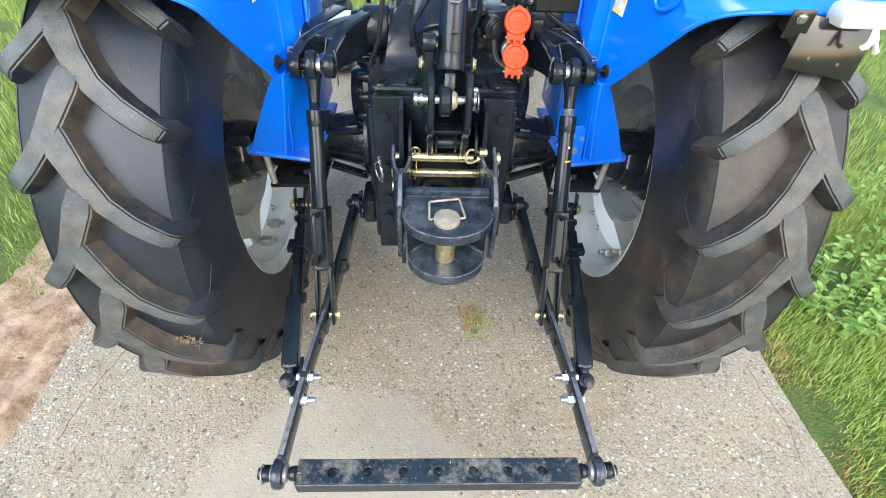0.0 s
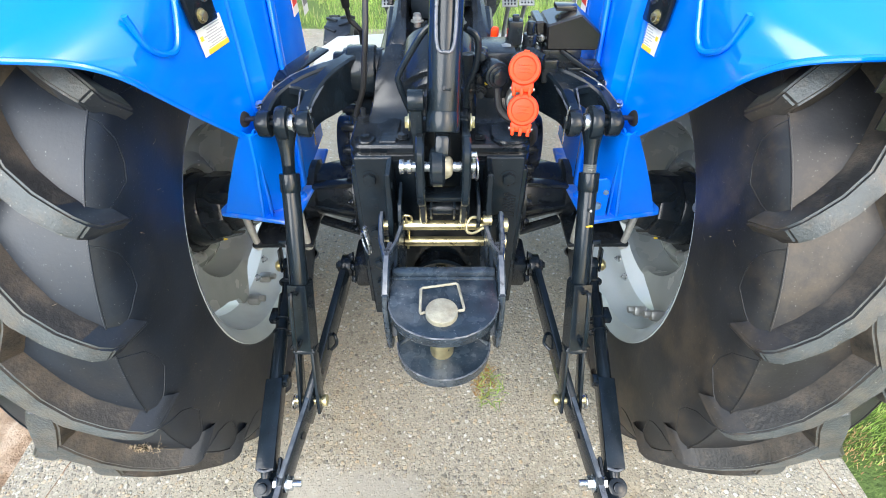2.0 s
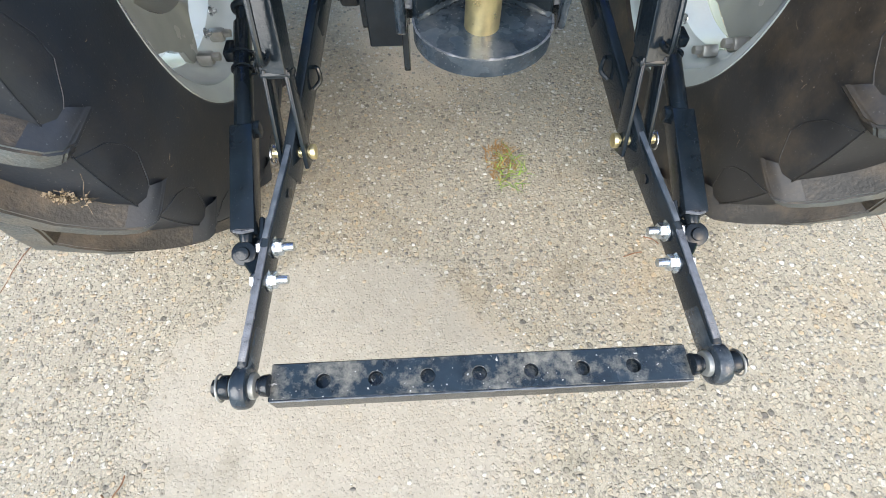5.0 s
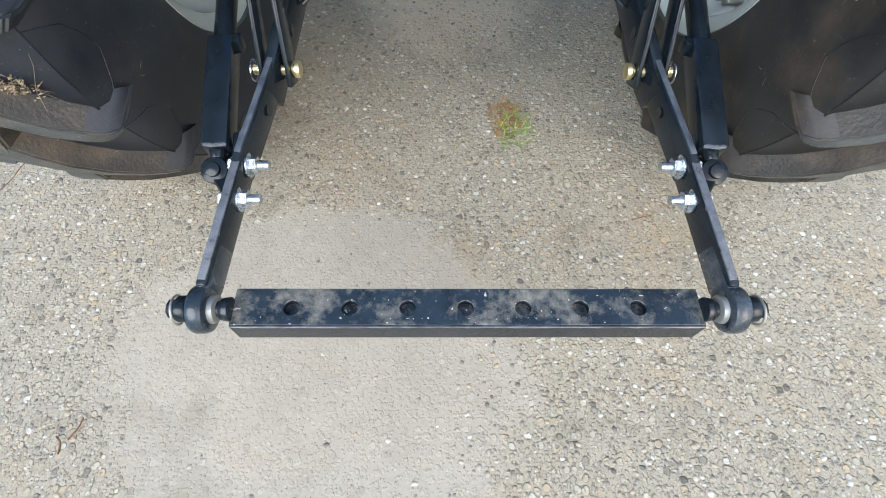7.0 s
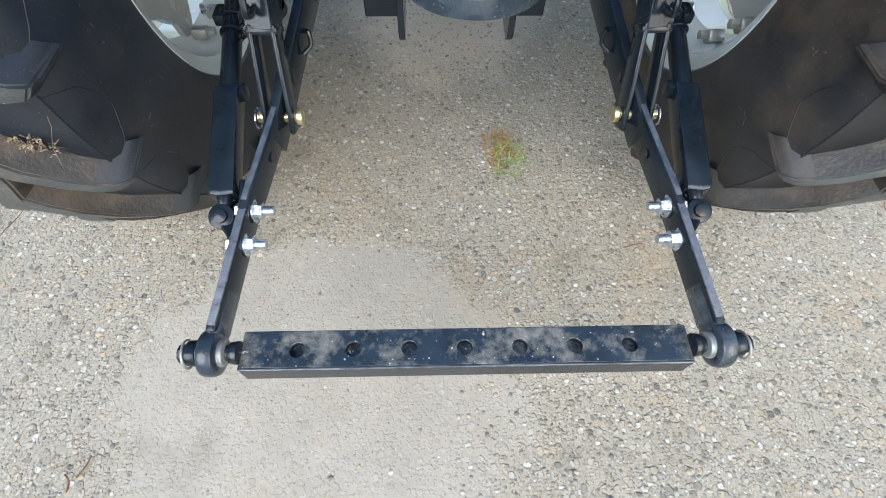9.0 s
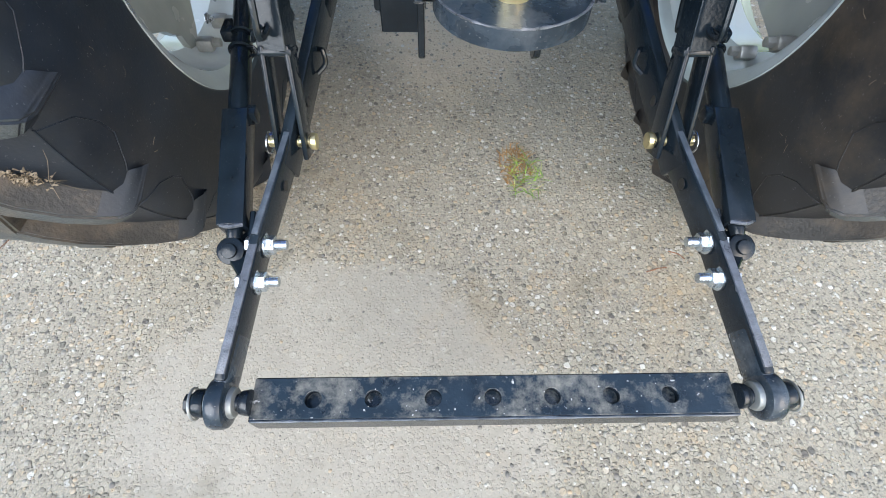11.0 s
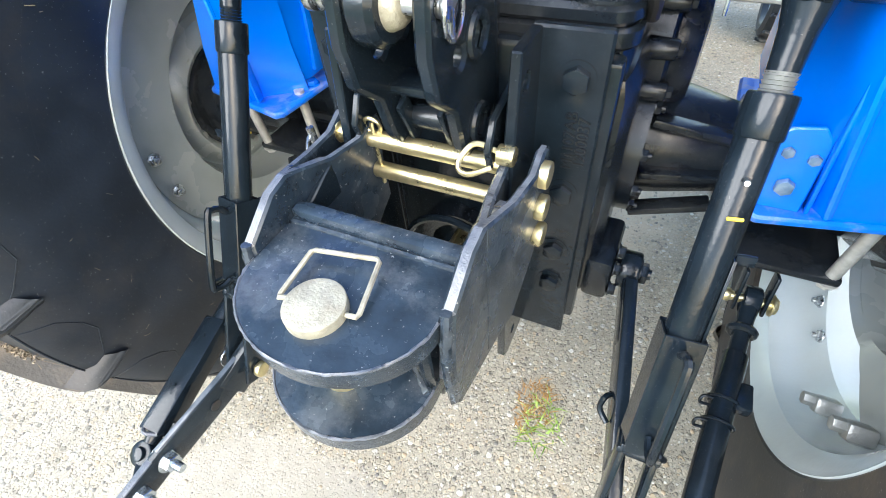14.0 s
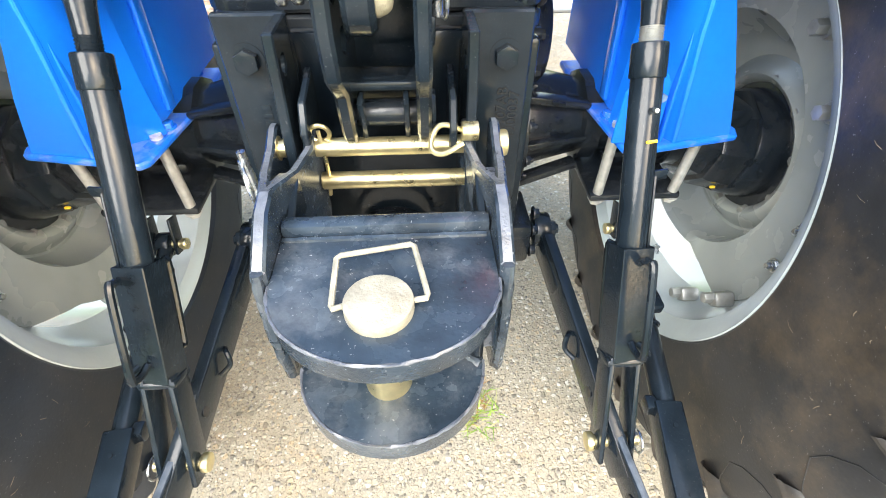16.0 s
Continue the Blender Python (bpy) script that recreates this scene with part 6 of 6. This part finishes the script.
part("hose", tube(smooth_line([(0.133, 0.368, 1.262), (0.134, 0.352, 1.235), (0.140, 0.340, 1.208), (0.160, 0.325, 1.192), (0.195, 0.315, 1.186), (0.220, 0.335, 1.165), (0.233, 0.365, 1.120), (0.232, 0.395, 1.085)], 6), 0.009, 10), RUBH, valve, "black hydraulic hose")
# web bracket with the big bolt, and the plugs of the block
part("valve_strap", join(bar((0.153, 0.425, 1.303), (0.096, 0.385, 1.272), 0.010, 0.022, 0.004), bar((0.096, 0.385, 1.272), (0.094, 0.395, 1.215), 0.010, 0.022, 0.004), bar((0.153, 0.425, 1.303), (0.150, 0.39, 1.265), 0.008, 0.02, 0.003), prism([(0.100, 1.222), (0.104, 1.266), (0.148, 1.294), (0.146, 1.24)], "y", 0.396, 0.404, 0.002)), CAST, valve, "triangular web bracket")
part("valve_bolt", join(cyl((0.156, 0.446, 1.288), (0.156, 0.443, 1.303), 0.019, 0.017, 20, 0.002), hexbolt((0.156, 0.443, 1.302), (0, -0.15, 1), 0.013, 0.011)), DULL, valve, "large bolt with a washer")
for p, q, r, rh in (((0.118, 0.400, 1.276), (0.132, 0.352, 1.279), 0.029, 0.019), ((0.100, 0.405, 1.312), (0.096, 0.385, 1.313), 0.014, 0.011), ((0.102, 0.405, 1.232), (0.098, 0.380, 1.230), 0.014, 0.010), ((0.080, 0.42, 1.262), (0.070, 0.398, 1.262), 0.017, 0.012), ((0.080, 0.43, 1.215), (0.074, 0.412, 1.213), 0.014, 0.010), ((0.205, 0.455, 1.290), (0.228, 0.44, 1.287), 0.017, 0.013)):
    p, q = Vector(p), Vector(q)
    d = (q - p).normalized()
    part("valve_plug", join(cyl(p, q, r, None, 20, 0.003), cyl(q - d * 0.004, q + d * 0.006, r * 0.8, None, 20, 0.002), hexbolt(q + d * 0.004, d, rh, 0.014, False)), CAST, valve, "black hexagon plug")
part("yellow_mark", box((0.108, 0.394, 1.244), (0.012, 0.003, 0.007), 0.001), YELLOW, valve)
part("solenoid", join(box((0.181, 0.505, 1.322), (0.034, 0.034, 0.056), 0.004), box((0.181, 0.505, 1.354), (0.016, 0.016, 0.012), 0.003)), CAST, valve)
part("solenoid", join(cyl((0.219, 0.505, 1.288), (0.219, 0.505, 1.318), 0.017, None, 18, 0.003), cyl((0.219, 0.505, 1.318), (0.219, 0.505, 1.345), 0.0095, None, 14, 0.002)), CAST, valve)
part("column_pipe", join(tube(smooth_line([(0.066, 0.40, 1.31), (0.070, 0.395, 1.25), (0.074, 0.40, 1.19), (0.075, 0.41, 1.125)], 5), 0.017, 14), *[cyl((0.070, 0.397, z), (0.070, 0.397, z + 0.012), 0.021, None, 14, 0.002) for z in (1.225, 1.16)]), CAST, valve, "dark pipe down to the cover")
control = part("control_box", join(prism([(0.256, 1.337), (0.334, 1.361), (0.388, 1.318), (0.388, 1.279), (0.262, 1.279)], "y", 0.50, 0.61, 0.004), prism([(0.232, 1.336), (0.256, 1.337), (0.262, 1.285), (0.242, 1.285)], "y", 0.53, 0.62, 0.004), box((0.305, 0.56, 1.362), (0.05, 0.04, 0.012), 0.003)), DARKGLOSS, tractor, "glossy black faceted control box")
part("box_bolt", hexbolt((0.250, 0.527, 1.300), (-0.3, -1, 0), 0.007, 0.005), STEEL, control)
part("box_linkage", join(box((0.305, 0.55, 1.252), (0.10, 0.07, 0.05), 0.008), box((0.365, 0.53, 1.232), (0.085, 0.06, 0.010), 0.003), box((0.275, 0.50, 1.232), (0.04, 0.03, 0.06), 0.006), bar((0.30, 0.52, 1.275), (0.40, 0.50, 1.215), 0.012, 0.02, 0.003), *[cyl((x, 0.53, 1.24), (x, 0.53, 1.285), 0.008, None, 10) for x in (0.285, 0.315, 0.345)]), CAST, tractor, "dark control linkage")
part("paper_tag", box((0.392, 0.455, 1.196), (0.016, 0.002, 0.038), 0.001, Matrix.Rotation(radians(20), 3, "Y")), WHITE, tractor, "small white paper tag", False)
for pts, r, m in (([(-0.226, 0.505, 1.095), (-0.219, 0.500, 1.125), (-0.196, 0.495, 1.185), (-0.183, 0.49, 1.26), (-0.172, 0.50, 1.34), (-0.168, 0.56, 1.45), (-0.165, 0.66, 1.56)], 0.0072, RUBH), ([(0.000, 0.362, 1.388), (-0.024, 0.358, 1.376), (-0.046, 0.354, 1.350), (-0.086, 0.350, 1.285), (-0.088, 0.350, 1.262), (-0.078, 0.356, 1.225), (-0.062, 0.365, 1.170), (-0.058, 0.38, 1.115)], 0.0072, BLACK), ([(0.060, 0.37, 1.372), (0.080, 0.362, 1.362), (0.086, 0.36, 1.335), (0.078, 0.36, 1.285), (0.066, 0.362, 1.25), (0.062, 0.37, 1.20)], 0.0072, BLACK), ([(-0.19, 0.95, 1.6), (-0.18, 0.90, 1.48), (-0.14, 0.86, 1.42), (-0.135, 0.82, 1.34), (-0.14, 0.80, 1.30)], 0.008, RUBH)):
    part("hose", tube(smooth_line(pts, 6), r, 10), m, tractor, "black rubber hose" if m == RUBH else "bent black steel pipe")
part("hose_fitting", join(hexbolt((-0.198, 0.470, 1.112), (0, 0, 1), 0.015, 0.014), cyl((-0.198, 0.470, 1.115), (-0.198, 0.470, 1.145), 0.008, None, 12), cyl((-0.226, 0.505, 1.085), (-0.224, 0.503, 1.108), 0.013, None, 14, 0.002)), CAST, tractor)

# ---------------------------------------------------------------- forward end of the tractor, seen through the gaps
part("engine_body", join(box((0, 2.0, 1.02), (0.36, 1.5, 0.48), 0.06), box((0, 2.4, 1.15), (0.62, 1.0, 0.55), 0.10)), CAST, tractor, "dark engine and clutch housing")
for s in (-1, 1):
    part("platform", prism([(s * x, y) for x, y in ((0.235, 1.46), (0.66, 1.46), (0.66, 2.00), (0.60, 2.16), (0.235, 2.22))], "z", 0.735, 0.75, 0.004), PLATE, tractor, "pale grey footplate beside the transmission")
part("tunnel", box((0, 1.60, 0.86), (0.30, 1.10, 0.30), 0.05), CAST, tractor)
part("lever", join(tube(smooth_line([(-0.327, 1.1, 1.215), (-0.320, 1.1, 1.170), (-0.312, 1.1, 1.158), (-0.290, 1.1, 1.135), (-0.284, 1.1, 1.12), (-0.284, 1.1, 1.055), (-0.284, 1.1, 0.748)], 4), 0.009, 8), cyl((-0.334, 1.1, 1.30), (-0.326, 1.1, 1.205), 0.018, 0.014, 14, 0.004)), RUBH, tractor, "bent black control lever")
for x, y, z in ((0.300, 1.55, 1.10), (0.372, 1.55, 1.105), (-0.215, 1.50, 1.115)):
    pedal = part("pedal", join(box((x, y, z), (0.066, 0.055, 0.006), 0.002, Matrix.Rotation(radians(35), 3, "X")), tube(smooth_line([(x, y + 0.01, z - 0.008), (x, y + 0.10, z - 0.12), (x, y + 0.20, z - 0.33)], 4), 0.010, 8)), DULL, tractor, "grey perforated foot pedal")
    for i in range(4):
        for j in range(3):
            part("tread_stud", moved(cyl((0.014 * (i - 1.5), 0.015 * (j - 1), 0.002), (0.014 * (i - 1.5), 0.015 * (j - 1), 0.006), 0.004, None, 8), Matrix.Translation((x, y, z)) @ Matrix.Rotation(radians(35), 4, "X")), CAST, pedal)
part("front_axle", box((0, 3.05, 0.29), (1.4, 0.12, 0.12), 0.03), CAST, tractor)
for s in (-1, 1):
    at = Matrix.Translation((s * 0.76, 3.05, 0.29)) @ Matrix.Diagonal((s * 0.72, 0.62, 0.62, 1))
    fr = part("front_wheel", moved(lathe([(-0.09, 0.28), (-0.10, 0.30), (-0.06, 0.26), (0.05, 0.24), (0.09, 0.28), (0.1, 0.3), (0.06, 0.20), (-0.03, 0.12), (-0.04, 0.02), (-0.06, 0.02), (-0.05, 0.14), (-0.02, 0.22)], 48, closed=True), at), RIM, tractor, "front wheel with a pale rim and black tyre")
    part("tyre", moved(lathe([(-0.10, 0.295), (-0.14, 0.33), (-0.15, 0.38), (-0.13, 0.43), (-0.08, 0.455), (0, 0.46), (0.08, 0.455), (0.13, 0.43), (0.15, 0.38), (0.14, 0.33), (0.10, 0.295), (0, 0.285)], 64, closed=True), at), RUBBER, fr)
    for k in range(16):
        for side in (-1, 1):
            t = 2 * math.pi * (k + 0.25 * side) / 16
            part("tread_lug", moved(box((side * 0.07, 0, 0.462), (0.13, 0.034, 0.030), 0.006, Matrix.Rotation(radians(32 * side), 3, "Z")), at @ Matrix.Rotation(t, 4, "X")), RUBBER, fr)


# ---------------------------------------------------------------- plants, stones and litter
def blade(bm, p, h, w, lean, turn):
    d = Vector((math.cos(turn), math.sin(turn), 0))
    side = Vector((-d.y, d.x, 0)) * w / 2
    a, b, c = p, p + d * lean * 0.35 + Vector((0, 0, h * 0.62)), p + d * lean + Vector((0, 0, h))
    vs = [bm.verts.new(q) for q in (a - side, a + side, b + side * 0.7, b - side * 0.7, c)]
    bm.faces.new(vs[:4])
    bm.faces.new((vs[3], vs[2], vs[4]))


def meadow(name, x0, x1, y0, y1, count, hmin, hmax, label, edge, material=None):
    verts, faces = [], []
    rnd = random.Random(int(abs(x0 * 100)) + count)
    for _ in range(count):
        x, y = rnd.uniform(x0, x1), rnd.uniform(y0, y1)
        dens = noise.noise(Vector((x * 1.7, y * 1.7, 2.0)))
        near = abs(x - edge)
        if rnd.random() > min(1, 0.25 + near * 3.0) or dens < -0.45 + rnd.random() * 0.25:
            continue
        h = rnd.uniform(hmin, hmax) * (0.55 + min(1, near * 1.2) * 0.6) * (1 + 0.5 * dens)
        w = rnd.uniform(0.002, 0.0042)
        lean = h * rnd.uniform(0.2, 0.9)
        t = rnd.uniform(0, 6.283)
        d, sd2 = (math.cos(t), math.sin(t)), (-math.sin(t) * w / 2, math.cos(t) * w / 2)
        b0 = len(verts)
        verts += [(x - sd2[0], y - sd2[1], -0.03), (x + sd2[0], y + sd2[1], -0.03), (x + d[0] * lean * 0.35 + sd2[0] * 0.7, y + d[1] * lean * 0.35 + sd2[1] * 0.7, h * 0.62 - 0.03), (x + d[0] * lean * 0.35 - sd2[0] * 0.7, y + d[1] * lean * 0.35 - sd2[1] * 0.7, h * 0.62 - 0.03), (x + d[0] * lean, y + d[1] * lean, h - 0.03)]
        faces += [(b0, b0 + 1, b0 + 2, b0 + 3), (b0 + 3, b0 + 2, b0 + 4)]
    me = bpy.data.meshes.new(name)
    me.from_pydata(verts, [], faces)
    me.materials.append(material or GRASS)
    return tagged(new(name, me), label, "grass", kind="stuff")


meadow("grass", ROAD_R + 0.02, 2.9, -1.3, 2.3, 75000, 0.025, 0.075, "short bright green grass along the edge of the drive", ROAD_R + 0.02)
meadow("grass", ROAD_R + 0.02, 5.0, 2.3, 6.5, 26000, 0.04, 0.10, "bright green grass farther along the drive", ROAD_R + 0.02)
meadow("grass", -2.2, ROAD_R + 0.1, 4.4, 8.5, 26000, 0.05, 0.12, "bright green grass past the end of the drive", -4.0)
meadow("grass", 2.9, 5.0, -1.3, 2.3, 14000, 0.04, 0.10, "bright green grass away from the drive", 2.0)
meadow("grass", -5.0, -1.80, -1.0, 6.5, 70000, 0.03, 0.09, "bright green grass beyond the dirt strip", -1.80)
meadow("dry_grass", ROAD_R - 0.03, ROAD_R + 0.20, -1.3, 2.0, 9000, 0.012, 0.035, "dead rusty grass fringing the concrete", ROAD_R - 0.25, mat("dead_grass", (0.34, 0.215, 0.10), 0.8, 0, 0.45, 30))
meadow("dry_grass", -1.90, -1.62, -1.0, 3.0, 2600, 0.010, 0.03, "dead grass scattered on the dirt strip", -1.4, mat("bleached_grass", (0.36, 0.26, 0.14), 0.8, 0, 0.45, 30))


def leafy(at, count, spread, high, seed):
    rnd = random.Random(seed)
    th = thing("weed_clump", at, "leafy green broad-leaved weeds in the grass", "weed", "weeds")
    stems, leaves = [], bmesh.new()
    for _ in range(count):
        t, r = rnd.uniform(0, 6.283), spread * math.sqrt(rnd.random())
        foot = Vector(at) + Vector((r * math.cos(t), r * math.sin(t), 0))
        tip = foot + Vector((rnd.uniform(-0.05, 0.05), rnd.uniform(-0.05, 0.05), high * rnd.uniform(0.6, 1.1)))
        stems.append(tube([foot, (foot + tip) / 2 + Vector((0.01, 0, 0)), tip], [0.002, 0.0018, 0.001], 5))
        for k in range(7):
            p = foot.lerp(tip, 0.25 + 0.12 * k)
            a = rnd.uniform(0, 6.283)
            L, W = rnd.uniform(0.03, 0.055), rnd.uniform(0.010, 0.016)
            d = Vector((math.cos(a), math.sin(a), rnd.uniform(-0.1, 0.5))).normalized()
            sd3 = d.cross(Vector((0, 0, 1))).normalized() * W
            up = Vector((0, 0, 0.004))
            v = [leaves.verts.new(q) for q in (p, p + d * L * 0.35 + sd3 + up, p + d * L * 0.75 + sd3 * 0.8 + up, p + d * L, p + d * L * 0.75 - sd3 * 0.8 + up, p + d * L * 0.35 - sd3 + up)]
            leaves.faces.new(v[:4])
            leaves.faces.new((v[0], v[3], v[4], v[5]))
    for st in stems:
        part("stem", st, GRASS, th)
    part("leaves", leaves, LEAF, th, "rounded fresh green leaves", False)
    return th


LEAF = ground_mat("leaf", "leaves")
for at, c, sp, hi, sd0 in (((1.98, 0.42, -0.03), 26, 0.22, 0.20, 1), ((2.2, 0.70, -0.03), 24, 0.25, 0.24, 2), ((2.4, 0.25, -0.03), 20, 0.22, 0.2, 3), ((2.55, 1.1, -0.03), 22, 0.3, 0.26, 4)):
    leafy(at, c, sp, hi, sd0)
# tuft in the joint of the concrete
tuft = thing("grass_tuft", (0.165, 0.36, 0), "small tuft of green and rusty grass in the concrete", "weed")
bm = bmesh.new()
rnd = random.Random(5)
for _ in range(70):
    t, r = rnd.uniform(0, 6.283), 0.075 * math.sqrt(rnd.random())
    blade(bm, Vector((0.195 + r * math.cos(t) * 0.8, 0.335 + r * math.sin(t), 0)), rnd.uniform(0.005, 0.022), 0.0042, rnd.uniform(0.02, 0.07), rnd.uniform(0, 6.283))
part("green_growth", bm, GRASS, tuft, "", False)
bm = bmesh.new()
for _ in range(170):
    t, r = rnd.uniform(0, 6.283), 0.085 * math.sqrt(rnd.random())
    blade(bm, Vector((0.168 + r * math.cos(t) * 0.6, 0.372 + r * math.sin(t) * 1.1, 0)), rnd.uniform(0.004, 0.018), 0.0032, rnd.uniform(0.012, 0.04), rnd.uniform(0, 6.283))
part("dry_growth", bm, mat("rusty_dry_grass", (0.30, 0.16, 0.045), 0.7, 0, 0.4, 60), tuft, "rust-coloured dry blades", False)


def pebbles(name, count, spots, label):
    verts, faces = [], []
    rnd = random.Random(count)
    for i in range(count):
        x0, x1, y0, y1 = spots
        x, y = rnd.uniform(x0, x1), rnd.uniform(y0, y1)
        r = 0.0028 + 0.0055 * rnd.random() ** 2.2
        inside = -0.84 < x < 0.08 - 0.35 * max(0, -0.3 - y) and -1.3 < y < -0.02 - 0.25 * max(0, x + 0.25)
        if inside and rnd.random() < 0.93:
            continue
        h, t0, e = r * rnd.uniform(0.18, 0.4), rnd.uniform(0, 6.28), rnd.uniform(0.6, 1.0)
        b0 = len(verts)
        for ringz, rr in ((-0.001, 1.0), (h * 0.7, 0.85)):
            for k in range(7):
                a = 2 * math.pi * k / 7
                u, w = rr * r * math.cos(a), rr * r * e * math.sin(a)
                verts.append((x + u * math.cos(t0) - w * math.sin(t0), y + u * math.sin(t0) + w * math.cos(t0), ringz))
        verts.append((x, y, h))
        for k in range(7):
            faces.append((b0 + k, b0 + (k + 1) % 7, b0 + 7 + (k + 1) % 7, b0 + 7 + k))
            faces.append((b0 + 7 + k, b0 + 7 + (k + 1) % 7, b0 + 14))
    me = bpy.data.meshes.new(name)
    me.from_pydata(verts, [], faces)
    for p in me.polygons:
        p.use_smooth = True
    me.materials.append(STONES)
    return tagged(new(name, me), label, "pebbles", kind="stuff")


pebbles("pebbles", 14000, (-1.4, 1.28, -1.25, 1.6), "worn pebbles standing proud in the concrete")
pebbles("edge_pebbles", 2600, (-1.515, -1.40, -0.9, 2.6), "loose pebbles along the broken edge of the concrete")
# crack along the edge of the drive
for pts in ([(1.36, 0.14), (1.35, 0.06), (1.36, -0.01), (1.37, -0.07), (1.38, -0.14), (1.35, -0.30)], [(-1.45, 1.6), (-1.42, 1.1), (-1.46, 0.8)], [(-1.30, 0.55), (-1.27, 0.3), (-1.33, 0.05), (-1.36, -0.2)]):
    line = smooth_line([(x, y, 0.0) for x, y in pts], 9)
    line = [p + Vector((noise.noise(p * 30) * 0.012, noise.noise(p * 37 + Vector((5, 0, 0))) * 0.01, 0.0003)) for p in line]
    tagged(part("crack", tube(line, 0.0012, 5, 0.6), RUST, None), "thin dark crack in the concrete", "crack", kind="structure")
for p, L, t in (((-0.86, -0.60, 0.004), 0.05, 1.2), ((-0.87, -0.63, 0.004), 0.04, 2.0), ((0.50, -0.02, 0.003), 0.06, 0.2), ((1.12, -0.42, 0.003), 0.07, -0.5), ((0.62, 0.02, 0.003), 0.05, 2.6)):
    q = Vector(p)
    d = Vector((math.cos(t), math.sin(t), 0.06))
    tagged(part("twig", tube(smooth_line([q, q + d * L * 0.5 + Vector((0.006, 0.004, 0)), q + d * L], 3), 0.0018, 5, 0.3), RUST, None), "dry brown twig lying on the concrete", "twig", "twigs")
